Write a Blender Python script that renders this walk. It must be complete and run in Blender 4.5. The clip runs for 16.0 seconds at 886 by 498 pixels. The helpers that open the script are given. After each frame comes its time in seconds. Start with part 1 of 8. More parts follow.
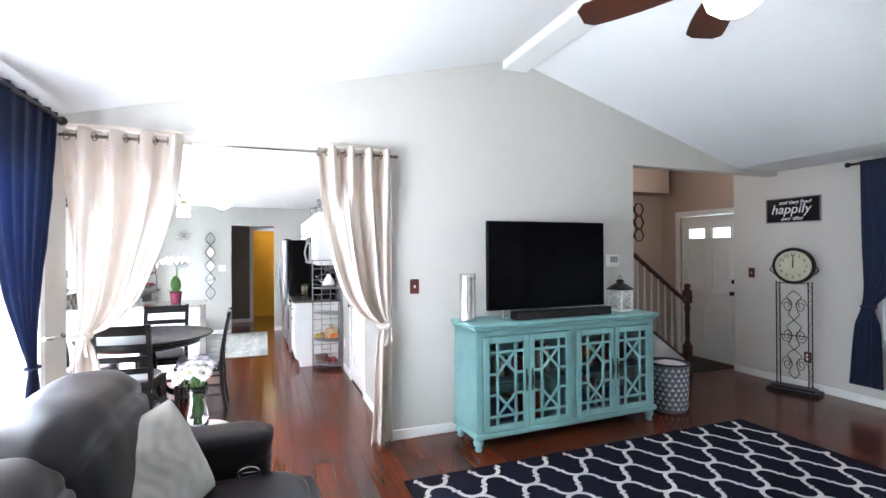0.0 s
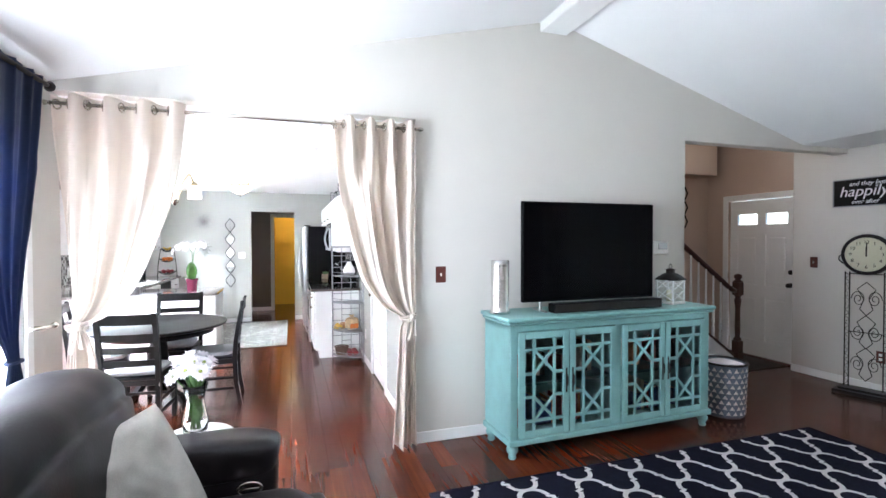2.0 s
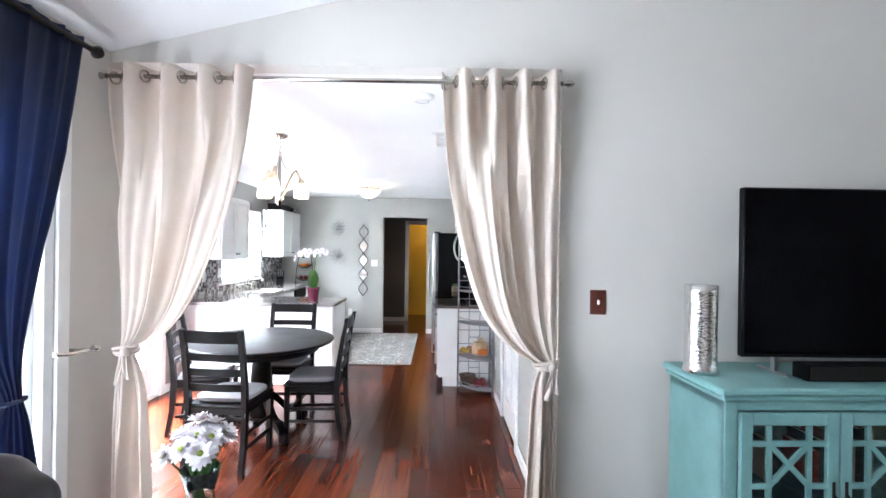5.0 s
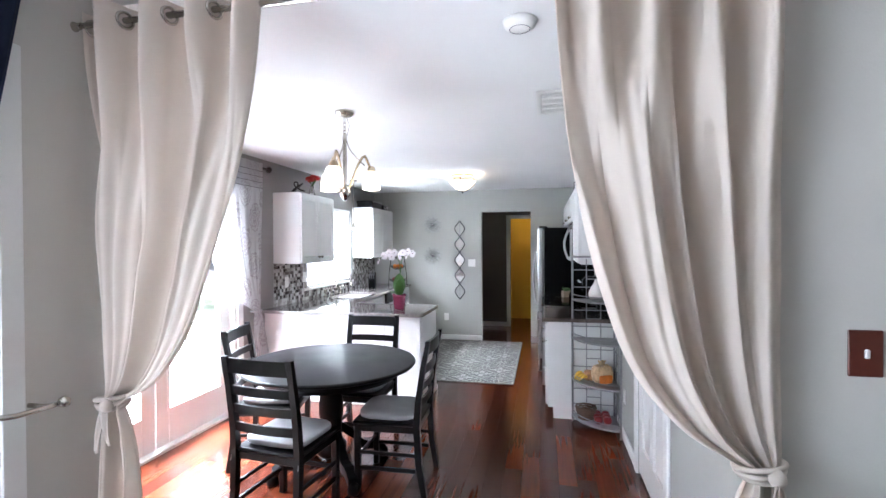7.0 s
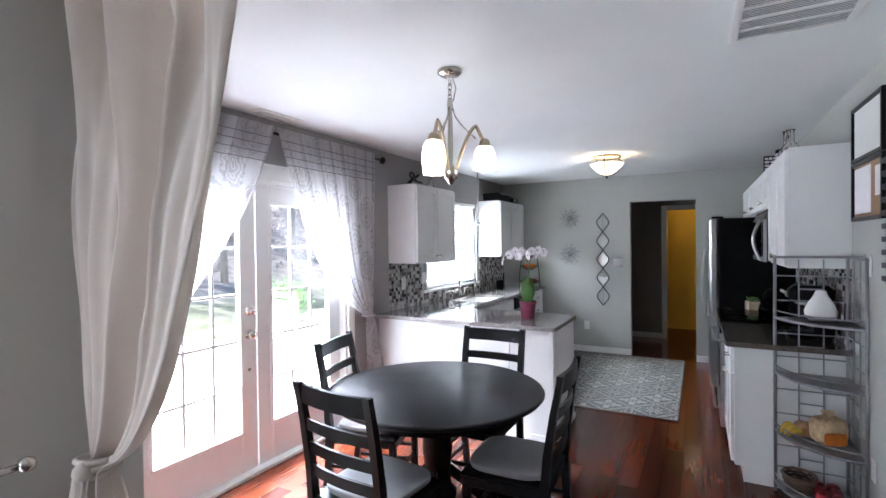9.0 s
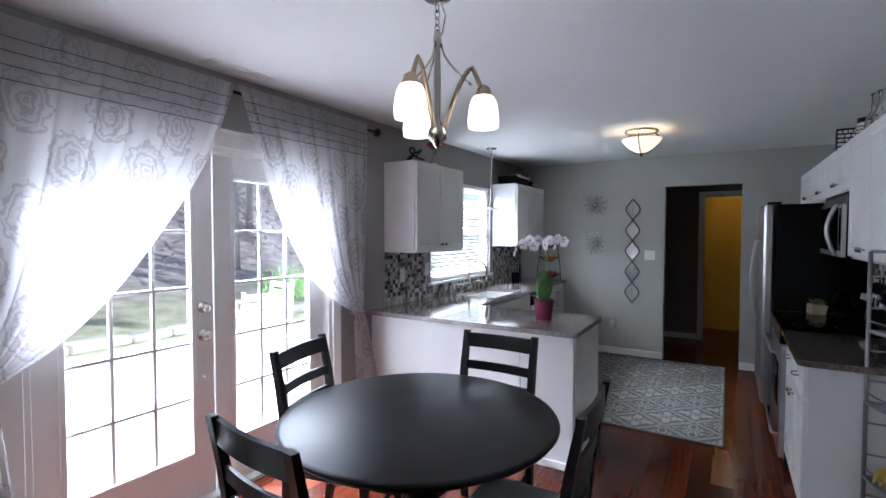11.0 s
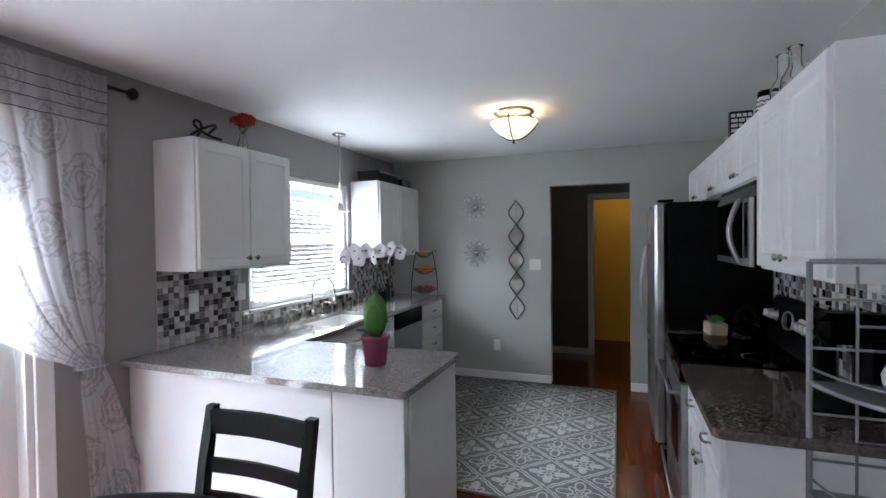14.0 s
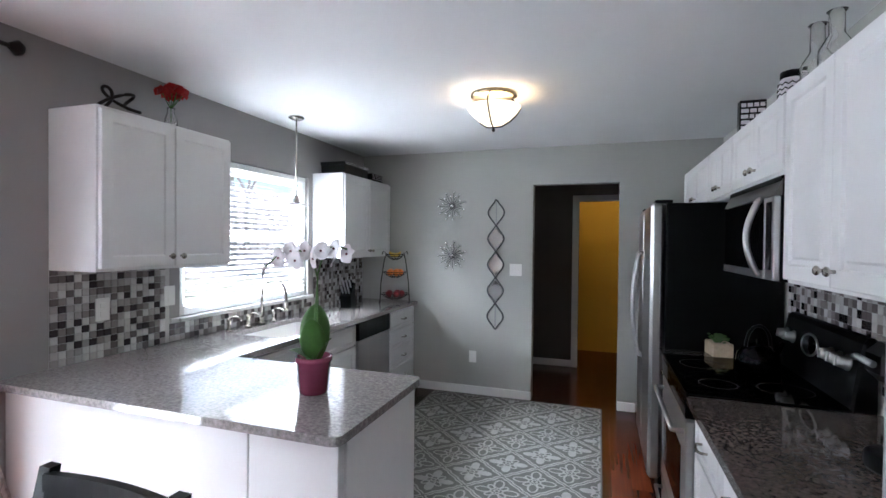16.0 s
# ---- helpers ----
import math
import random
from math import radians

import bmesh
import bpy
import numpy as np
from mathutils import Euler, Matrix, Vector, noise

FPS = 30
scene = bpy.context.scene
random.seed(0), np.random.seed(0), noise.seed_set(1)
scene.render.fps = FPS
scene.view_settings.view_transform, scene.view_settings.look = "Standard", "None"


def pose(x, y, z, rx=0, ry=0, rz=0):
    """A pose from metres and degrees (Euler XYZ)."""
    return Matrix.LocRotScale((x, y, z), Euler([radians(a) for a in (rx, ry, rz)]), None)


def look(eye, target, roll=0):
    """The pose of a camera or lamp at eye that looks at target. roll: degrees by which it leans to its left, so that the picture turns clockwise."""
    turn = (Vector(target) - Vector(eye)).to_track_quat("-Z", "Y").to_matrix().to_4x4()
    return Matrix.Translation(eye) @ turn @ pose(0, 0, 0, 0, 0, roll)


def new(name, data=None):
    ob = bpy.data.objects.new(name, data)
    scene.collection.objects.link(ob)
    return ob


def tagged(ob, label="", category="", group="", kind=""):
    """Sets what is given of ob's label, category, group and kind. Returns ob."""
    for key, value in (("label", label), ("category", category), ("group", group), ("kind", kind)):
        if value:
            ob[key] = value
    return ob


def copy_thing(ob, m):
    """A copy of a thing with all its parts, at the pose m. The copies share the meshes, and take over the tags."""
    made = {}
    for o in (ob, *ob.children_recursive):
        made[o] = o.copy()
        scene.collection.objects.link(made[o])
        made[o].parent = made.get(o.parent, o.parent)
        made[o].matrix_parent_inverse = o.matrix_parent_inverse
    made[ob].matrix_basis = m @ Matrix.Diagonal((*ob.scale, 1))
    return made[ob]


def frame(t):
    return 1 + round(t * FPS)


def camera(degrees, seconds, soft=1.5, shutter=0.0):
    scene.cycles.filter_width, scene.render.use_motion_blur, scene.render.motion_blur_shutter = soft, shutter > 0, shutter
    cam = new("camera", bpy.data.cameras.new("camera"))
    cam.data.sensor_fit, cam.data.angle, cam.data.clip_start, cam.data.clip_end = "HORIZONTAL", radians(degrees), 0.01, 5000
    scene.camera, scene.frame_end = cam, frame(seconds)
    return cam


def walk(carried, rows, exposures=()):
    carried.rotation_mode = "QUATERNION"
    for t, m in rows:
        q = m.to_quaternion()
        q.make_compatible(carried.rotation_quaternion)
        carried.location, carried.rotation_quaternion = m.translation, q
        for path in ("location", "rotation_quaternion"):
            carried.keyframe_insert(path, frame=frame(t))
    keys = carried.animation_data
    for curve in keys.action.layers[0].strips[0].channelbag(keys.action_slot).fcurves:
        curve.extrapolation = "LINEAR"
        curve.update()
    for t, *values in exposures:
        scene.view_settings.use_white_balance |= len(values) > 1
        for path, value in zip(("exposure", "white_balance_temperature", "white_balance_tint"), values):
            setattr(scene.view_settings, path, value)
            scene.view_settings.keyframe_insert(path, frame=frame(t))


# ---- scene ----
cam = camera(86.6, 16.0)
PATH = [
    (0, (0.084, -0.162, 1.581), (0.791, 1.709, 1.588), -0.3),
    (0.5, (0.096, -0.096, 1.58), (0.794, 1.778, 1.572), -0.2),
    (1, (0.114, 0.012, 1.562), (0.797, 1.892, 1.534), -0.1),
    (1.5, (0.125, 0.126, 1.549), (0.782, 2.015, 1.512), -0.0),
    (2, (0.176, 0.233, 1.54), (0.792, 2.135, 1.503), -0.1),
    (2.5, (0.261, 0.379, 1.544), (0.812, 2.301, 1.51), -0.1),
    (3, (0.337, 0.525, 1.54), (0.804, 2.469, 1.518), 0.1),
    (3.5, (0.398, 0.704, 1.538), (0.757, 2.671, 1.532), 0.5),
    (4, (0.449, 0.9, 1.534), (0.684, 2.887, 1.538), 0.7),
    (6.5, (0.462, 1.967, 1.555), (0.174, 3.946, 1.544), 0.1),
    (7, (0.437, 2.219, 1.572), (0.021, 4.175, 1.552), -0.3),
    (7.5, (0.43, 2.421, 1.564), (-0.139, 4.338, 1.544), -0.2),
    (8, (0.365, 2.639, 1.578), (-0.343, 4.509, 1.551), -0.3),
    (8.5, (0.32, 2.82, 1.568), (-0.519, 4.635, 1.541), -0.6),
    (9, (0.275, 2.98, 1.566), (-0.68, 4.737, 1.541), -0.7),
    (11.5, (0.103, 3.787, 1.541), (-0.932, 5.497, 1.464), -0.0),
    (12, (0.109, 4.004, 1.54), (-0.849, 5.757, 1.455), -0.3),
    (12.5, (0.14, 4.21, 1.534), (-0.722, 6.013, 1.451), -0.5),
    (13, (0.13, 4.421, 1.541), (-0.645, 6.263, 1.467), -0.6),
    (13.5, (0.124, 4.613, 1.535), (-0.592, 6.48, 1.478), -0.7),
    (14, (0.142, 4.774, 1.533), (-0.56, 6.647, 1.497), -0.7),
    (14.5, (0.159, 4.917, 1.534), (-0.528, 6.795, 1.51), -0.5),
    (15, (0.15, 5.033, 1.531), (-0.522, 6.917, 1.511), -0.1),
    (15.5, (0.116, 5.146, 1.532), (-0.55, 7.031, 1.507), 0.4),
    (16, (0.081, 5.233, 1.526), (-0.553, 7.13, 1.498), 0.6),
]
EXPOSURES = [(t, e, k, c) for t, e, k, c in ((0, 2.12, 5780, 12), (2.0, 2.15, 5780, 12), (4.0, 1.92, 5750, 12), (6.5, 1.28, 5700, 13), (8.0, 0.88, 5650, 13), (9.0, 0.48, 5680, 13), (11.5, -0.42, 5530, 15), (12.5, -0.50, 5530, 15), (14.0, 0.06, 5670, 13), (16.0, 0.45, 5690, 13))]
walk(cam, [(t, look(eye, target, roll)) for t, eye, target, roll in PATH], EXPOSURES)

# ---- plan: x to the front of the house, y towards the kitchen, z up ----
TVW = 3.664                        # living-room face of the wall behind the television
XL, XR = -1.2, 5.79                # living room, garden wall and street wall
KL, KR, KB, KC = -2.37, 1.07, 9.823, 2.45  # kitchen: garden wall, inner wall, end wall, ceiling
YB = -2.6                          # wall behind the walker

# ---- light ----
SUN_WAY = Vector((1.87, 0.95, -1.8)).normalized()
world = bpy.data.worlds.new("sky")
scene.world = world
world.use_nodes = True
wn = world.node_tree.nodes
sky = wn.new("ShaderNodeTexSky")
sky.sky_type = "NISHITA"
sky.sun_disc = False
sky.sun_elevation = math.asin(-SUN_WAY.z)
sky.sun_rotation = math.atan2(-SUN_WAY.x, -SUN_WAY.y)
world.node_tree.links.new(sky.outputs[0], wn["Background"].inputs[0])
wn["Background"].inputs[1].default_value = 0.15


def lamp(name, kind, m, power, color=(1, 1, 1), size=(1, 1), spread=180):
    data = bpy.data.lights.new(name, kind)
    data.color = color
    data.energy = power
    if kind == "AREA":
        data.shape = "RECTANGLE"
        data.size, data.size_y = size
        data.spread = radians(spread)
    elif kind == "SUN":
        data.angle = radians(size[0])
    else:
        data.shadow_soft_size = size[0]
    ob = new(name, data)
    ob.matrix_basis = m
    return ob


lamp("sun", "SUN", look((0, 0, 0), SUN_WAY), 5.0, (1.0, 0.95, 0.87), (0.5, 0))
DAY = (0.93, 0.97, 1.0)
lamp("daylight_garden_window", "AREA", look((XL - 0.2, 2.3, 1.25), (1.5, 2.75, 2.3)), 54, DAY, (1.9, 1.8))
lamp("daylight_street_window", "AREA", look((XR + 0.25, 1.9, 1.45), (2, 1.9, 1.2)), 1.4, DAY, (1.5, 1.4))
lamp("daylight_french_doors", "AREA", look((KL - 1.1, 5.22, 3.05), (-1.7, 5.35, 0.5)), 1400, DAY, (2.2, 1.5))
lamp("daylight_kitchen_window", "AREA", look((KL - 2.4, 7.95, 4.3), (-2.2, 8.05, 1.5)), 3600, DAY, (1.5, 1.5))
WARM = (1.0, 0.72, 0.42)
lamp("bulb_flush_light", "POINT", pose(-0.56, 8.12, 2.33), 3.6, WARM, (0.05, 0))
# fill light added to brighten the yellow room, no fixture belongs to it
lamp("yellow_room_fill", "POINT", pose(0.25, 11.6, 2.1), 3.4, (1.0, 0.8, 0.5), (0.1, 0))
# added fill for the dim entry hall, without a visible source
lamp("entry_fill", "POINT", pose(4.7, 4.6, 2.45), 1.9, (1.0, 0.82, 0.66), (0.1, 0))


# ---- mesh helpers ----
class Shape:
    """Collects vertices and faces of one mesh."""

    def __init__(self):
        self.v, self.f, self.s = [], [], []

    def add(self, verts, faces, smooth=False):
        n = len(self.v)
        self.v += [tuple(p) for p in verts]
        self.f += [tuple(i + n for i in q) for q in faces]
        self.s += [smooth] * len(faces)
        return self

    def merge(self, other, m=None):
        return_v = [m @ Vector(p) for p in other.v] if m else other.v
        n = len(self.v)
        self.v += [tuple(p) for p in return_v]
        self.f += [tuple(i + n for i in q) for q in other.f]
        self.s += other.s
        return self

    def box(self, x0, y0, z0, x1, y1, z1, bev=0.0):
        lo, hi = (min(x0, x1), min(y0, y1), min(z0, z1)), (max(x0, x1), max(y0, y1), max(z0, z1))
        if bev <= 0:
            c = [(hi[0] if i & 1 else lo[0], hi[1] if i & 2 else lo[1], hi[2] if i & 4 else lo[2]) for i in range(8)]
            return self.add(c, [(0, 2, 3, 1), (4, 5, 7, 6), (0, 1, 5, 4), (2, 6, 7, 3), (0, 4, 6, 2), (1, 3, 7, 5)])
        bev = min(bev, 0.45 * min(hi[k] - lo[k] for k in range(3)))
        verts = []
        for i in range(8):
            for a in range(3):
                p = []
                for k in range(3):
                    top = i >> k & 1
                    e = hi[k] if top else lo[k]
                    p.append(e if k == a else (e - bev if top else e + bev))
                verts.append(p)
        faces = []
        for a in range(3):
            b, c = (a + 1) % 3, (a + 2) % 3
            for s in (0, 1):
                q = [(s << a) | (u << b) | (w << c) for u, w in ((0, 0), (1, 0), (1, 1), (0, 1))]
                q = [3 * i + a for i in q]
                faces.append(q if s else q[::-1])
            for u in (0, 1):
                for w in (0, 1):
                    i = (u << b) | (w << c)
                    j = i | (1 << a)
                    q = [3 * i + b, 3 * j + b, 3 * j + c, 3 * i + c]
                    faces.append(q if u != w else q[::-1])
        for i in range(8):
            q = [3 * i, 3 * i + 1, 3 * i + 2]
            faces.append(q if bin(i).count("1") % 2 else q[::-1])
        return self.add(verts, faces)

    def tube(self, pts, r, n=8, closed=False, caps=True):
        pts = [Vector(p) for p in pts]
        k = len(pts)
        rad = r if isinstance(r, (list, tuple)) else [r] * k
        verts, faces, up = [], [], None
        for i, p in enumerate(pts):
            if closed:
                d = pts[(i + 1) % k] - pts[i - 1]
            else:
                d = pts[min(i + 1, k - 1)] - pts[max(i - 1, 0)]
            d.normalize()
            if up is None:
                up = Vector((0, 0, 1)) if abs(d.z) < 0.9 else Vector((1, 0, 0))
            side = d.cross(up)
            if side.length < 1e-6:
                side = d.orthogonal()
            side.normalize()
            up = side.cross(d).normalized()
            for j in range(n):
                a = 2 * math.pi * j / n
                verts.append(p + rad[i] * (math.cos(a) * side + math.sin(a) * up))
        for i in range(k if closed else k - 1):
            for j in range(n):
                a, b = i * n + j, i * n + (j + 1) % n
                c, d2 = ((i + 1) % k) * n + (j + 1) % n, ((i + 1) % k) * n + j
                faces.append((a, b, c, d2))
        self.add(verts, faces, n > 5)
        if caps and not closed:
            m = len(self.v) - len(verts)
            self.f += [tuple(m + j for j in range(n))[::-1], tuple(m + (k - 1) * n + j for j in range(n))]
            self.s += [False, False]
        return self

    def lathe(self, prof, at=(0, 0, 0), n=24, sx=1.0, sy=1.0):
        verts, faces = [], []
        for r, z in prof:
            for j in range(n):
                a = 2 * math.pi * j / n
                verts.append((at[0] + sx * r * math.cos(a), at[1] + sy * r * math.sin(a), at[2] + z))
        k = len(prof)
        for i in range(k - 1):
            for j in range(n):
                faces.append((i * n + j, i * n + (j + 1) % n, (i + 1) * n + (j + 1) % n, (i + 1) * n + j))
        self.add(verts, faces, True)
        m = len(self.v) - len(verts)
        if prof[0][0] > 1e-4:
            self.f.append(tuple(m + j for j in range(n))[::-1])
            self.s.append(False)
        if prof[-1][0] > 1e-4:
            self.f.append(tuple(m + (k - 1) * n + j for j in range(n)))
            self.s.append(False)
        return self

    def grid(self, fn, nu, nv, smooth=True, wrap=False):
        verts = [fn(i / nu, j / nv) for j in range(nv + 1) for i in range(nu if wrap else nu + 1)]
        w = nu if wrap else nu + 1
        faces = [(j * w + i, j * w + (i + 1) % w, (j + 1) * w + (i + 1) % w, (j + 1) * w + i) for j in range(nv) for i in range(nu)]
        return self.add(verts, faces, smooth)

    def prism(self, outline, z0, z1):
        n = len(outline)
        verts = [(x, y, z0) for x, y in outline] + [(x, y, z1) for x, y in outline]
        return self.add(verts, [tuple(range(n))[::-1], tuple(range(n, 2 * n))] + [(i, (i + 1) % n, n + (i + 1) % n, n + i) for i in range(n)])

    def moved(self, m):
        self.v = [tuple(m @ Vector(p)) for p in self.v]
        return self

    def mesh(self, name, material):
        me = bpy.data.meshes.new(name)
        me.from_pydata(self.v, [], self.f)
        me.polygons.foreach_set("use_smooth", self.s)
        me.materials.append(material)
        me.update()
        return me


def thing(name, label, category, m=None, group="", kind=""):
    ob = tagged(new(name), label, category, group, kind)
    ob.empty_display_size = 0.1
    ob.matrix_basis = m or Matrix()
    return ob


def part(name, shape, material, parent=None, label="", solid=0.0, m=None):
    """One mesh object; its vertices are in the parent's own space."""
    me = shape if isinstance(shape, bpy.types.Mesh) else shape.mesh(name, material)
    ob = new(name, me)
    ob.parent = parent
    if m:
        ob.matrix_basis = m
    if label:
        ob["label"] = label
    if solid:
        mod = ob.modifiers.new("thickness", "SOLIDIFY")
        mod.thickness = solid
        mod.offset = 0
    return ob


def single(name, shape, material, label, category, m=None, group="", kind="", solid=0.0):
    ob = part(name, shape, material, None, "", solid, m)
    return tagged(ob, label, category, group, kind)


def structure(name, shape, material, label, category="wall"):
    return single(name, shape, material, label, category, kind="structure")


def S():
    return Shape()


# ---- materials ----
def material(name, color, rough=0.5, metal=0.0, vary=0.12, scale=3.0, fine=60.0, bump=0.1, per=0.0, coat=0.0, sheen=0.0, spec=0.5, stretch=(1, 1, 1)):
    """Painted, wooden, woven or metal surface: broad and fine variation of its colour, and fine relief."""
    m = bpy.data.materials.new(name)
    m.use_nodes = True
    nt = m.node_tree
    n, link = nt.nodes, nt.links.new
    b = n["Principled BSDF"]
    co = n.new("ShaderNodeTexCoord")
    mp = n.new("ShaderNodeMapping")
    mp.inputs["Scale"].default_value = stretch
    link(co.outputs["Object"], mp.inputs[0])
    big, small = n.new("ShaderNodeTexNoise"), n.new("ShaderNodeTexNoise")
    big.inputs["Scale"].default_value, small.inputs["Scale"].default_value = scale, fine
    big.inputs["Detail"].default_value, small.inputs["Detail"].default_value = 4, 3
    link(mp.outputs[0], big.inputs["Vector"])
    link(mp.outputs[0], small.inputs["Vector"])
    add = n.new("ShaderNodeMath")
    add.operation = "MULTIPLY_ADD"
    link(small.outputs["Fac"], add.inputs[0])
    add.inputs[1].default_value = 0.5
    link(big.outputs["Fac"], add.inputs[2])
    last = add.outputs[0]
    if per:
        info = n.new("ShaderNodeObjectInfo")
        p2 = n.new("ShaderNodeMath")
        p2.operation = "MULTIPLY_ADD"
        link(info.outputs["Random"], p2.inputs[0])
        p2.inputs[1].default_value = per
        link(last, p2.inputs[2])
        last = p2.outputs[0]
    mr = n.new("ShaderNodeMapRange")
    mr.inputs["From Min"].default_value, mr.inputs["From Max"].default_value = 0.4, 1.1 + per
    mr.inputs["To Min"].default_value, mr.inputs["To Max"].default_value = 1 - vary, 1 + vary
    link(last, mr.inputs["Value"])
    mix = n.new("ShaderNodeMix")
    mix.data_type, mix.blend_type = "RGBA", "MULTIPLY"
    mix.inputs[0].default_value = 1
    mix.inputs[6].default_value = (*color, 1)
    link(mr.outputs[0], mix.inputs[7])
    link(mix.outputs[2], b.inputs["Base Color"])
    b.inputs["Metallic"].default_value = metal
    rr = n.new("ShaderNodeMapRange")
    rr.inputs["To Min"].default_value, rr.inputs["To Max"].default_value = max(0.02, rough - 0.06), min(1, rough + 0.06)
    link(big.outputs["Fac"], rr.inputs["Value"])
    link(rr.outputs[0], b.inputs["Roughness"])
    b.inputs["Coat Weight"].default_value = coat
    b.inputs["Sheen Weight"].default_value = sheen
    b.inputs["Specular IOR Level"].default_value = spec
    if bump:
        bp = n.new("ShaderNodeBump")
        bp.inputs["Strength"].default_value = bump
        bp.inputs["Distance"].default_value = 0.004
        link(small.outputs["Fac"], bp.inputs["Height"])
        link(bp.outputs[0], b.inputs["Normal"])
    return m


def glow(name, color, strength):
    m = bpy.data.materials.new(name)
    m.use_nodes = True
    b = m.node_tree.nodes["Principled BSDF"]
    b.inputs["Base Color"].default_value = (0.85, 0.82, 0.75, 1)
    b.inputs["Emission Color"].default_value = (*color, 1)
    b.inputs["Emission Strength"].default_value = strength
    b.inputs["Roughness"].default_value = 0.4
    return m


def glass(name, rough=0.02, tint=(1, 1, 1)):
    m = bpy.data.materials.new(name)
    m.use_nodes = True
    b = m.node_tree.nodes["Principled BSDF"]
    b.inputs["Base Color"].default_value = (*tint, 1)
    b.inputs["Transmission Weight"].default_value = 1
    b.inputs["Roughness"].default_value = rough
    b.inputs["IOR"].default_value = 1.45
    return m


def ramp_material(name, stops, rough=0.4, per_island=False, bump=0.0, metal=0.0, vary=0.08):
    """Colour picked for each piece from a few flat tones."""
    m = bpy.data.materials.new(name)
    m.use_nodes = True
    nt = m.node_tree
    n, link = nt.nodes, nt.links.new
    b = n["Principled BSDF"]
    src = n.new("ShaderNodeNewGeometry").outputs["Random Per Island"] if per_island else n.new("ShaderNodeObjectInfo").outputs["Random"]
    cr = n.new("ShaderNodeValToRGB")
    cr.color_ramp.interpolation = "CONSTANT"
    while len(cr.color_ramp.elements) < len(stops):
        cr.color_ramp.elements.new(0.5)
    for e, (p, c) in zip(cr.color_ramp.elements, stops):
        e.position, e.color = p, (*c, 1)
    link(src, cr.inputs[0])
    co = n.new("ShaderNodeTexCoord")
    noi = n.new("ShaderNodeTexNoise")
    noi.inputs["Scale"].default_value = 40
    link(co.outputs["Object"], noi.inputs["Vector"])
    mr = n.new("ShaderNodeMapRange")
    mr.inputs["To Min"].default_value, mr.inputs["To Max"].default_value = 1 - 2 * vary, 1 + 2 * vary
    link(noi.outputs["Fac"], mr.inputs["Value"])
    mix = n.new("ShaderNodeMix")
    mix.data_type, mix.blend_type = "RGBA", "MULTIPLY"
    mix.inputs[0].default_value = 1
    link(cr.outputs[0], mix.inputs[6])
    link(mr.outputs[0], mix.inputs[7])
    link(mix.outputs[2], b.inputs["Base Color"])
    b.inputs["Roughness"].default_value = rough
    b.inputs["Metallic"].default_value = metal
    return m


def plank_material(name, per_island=False):
    """Varnished red-brown hardwood, each board in its own tone, with long grain."""
    m = bpy.data.materials.new(name)
    m.use_nodes = True
    nt = m.node_tree
    n, link = nt.nodes, nt.links.new
    b = n["Principled BSDF"]
    src = n.new("ShaderNodeNewGeometry").outputs["Random Per Island"] if per_island else n.new("ShaderNodeObjectInfo").outputs["Random"]
    geo = n.new("ShaderNodeNewGeometry")
    off = n.new("ShaderNodeCombineXYZ")
    mul = n.new("ShaderNodeMath")
    mul.operation = "MULTIPLY"
    mul.inputs[1].default_value = 57.0
    link(src, mul.inputs[0])
    link(mul.outputs[0], off.inputs[0])
    link(mul.outputs[0], off.inputs[1])
    va = n.new("ShaderNodeVectorMath")
    link(geo.outputs["Position"], va.inputs[0])
    link(off.outputs[0], va.inputs[1])
    mp = n.new("ShaderNodeMapping")
    mp.inputs["Scale"].default_value = (38, 1.6, 1)
    link(va.outputs[0], mp.inputs[0])
    grain = n.new("ShaderNodeTexNoise")
    grain.inputs["Scale"].default_value = 1.3
    grain.inputs["Detail"].default_value = 6
    grain.inputs["Distortion"].default_value = 0.4
    link(mp.outputs[0], grain.inputs["Vector"])
    cr = n.new("ShaderNodeValToRGB")
    els = cr.color_ramp.elements
    for p, c in ((0.35, (0.060, 0.0125, 0.0055)), (0.6, (0.090, 0.0195, 0.0078)), (0.85, (0.125, 0.030, 0.0105))):
        e = els.new(p)
        e.color = (*c, 1)
    els[0].color = (0.036, 0.008, 0.0045, 1)
    els[-1].color = (0.20, 0.062, 0.020, 1)
    wn2 = n.new("ShaderNodeTexWhiteNoise")
    wn2.noise_dimensions = "1D"
    link(mul.outputs[0], wn2.inputs["W"])
    ma = n.new("ShaderNodeMath")
    ma.operation = "MULTIPLY_ADD"
    ma.inputs[1].default_value = 0.56
    link(wn2.outputs["Value"], ma.inputs[0])
    gr = n.new("ShaderNodeMapRange")
    gr.inputs["From Min"].default_value, gr.inputs["From Max"].default_value = 0.25, 0.75
    gr.inputs["To Min"].default_value, gr.inputs["To Max"].default_value = 0.0, 0.38
    link(grain.outputs["Fac"], gr.inputs["Value"])
    link(gr.outputs[0], ma.inputs[2])
    link(ma.outputs[0], cr.inputs[0])
    link(cr.outputs[0], b.inputs["Base Color"])
    b.inputs["Roughness"].default_value = 0.20
    b.inputs["Specular IOR Level"].default_value = 0.26
    b.inputs["Coat Weight"].default_value = 0.08
    b.inputs["Coat Roughness"].default_value = 0.12
    bp = n.new("ShaderNodeBump")
    bp.inputs["Strength"].default_value = 0.15
    bp.inputs["Distance"].default_value = 0.002
    link(grain.outputs["Fac"], bp.inputs["Height"])
    link(bp.outputs[0], b.inputs["Normal"])
    return m


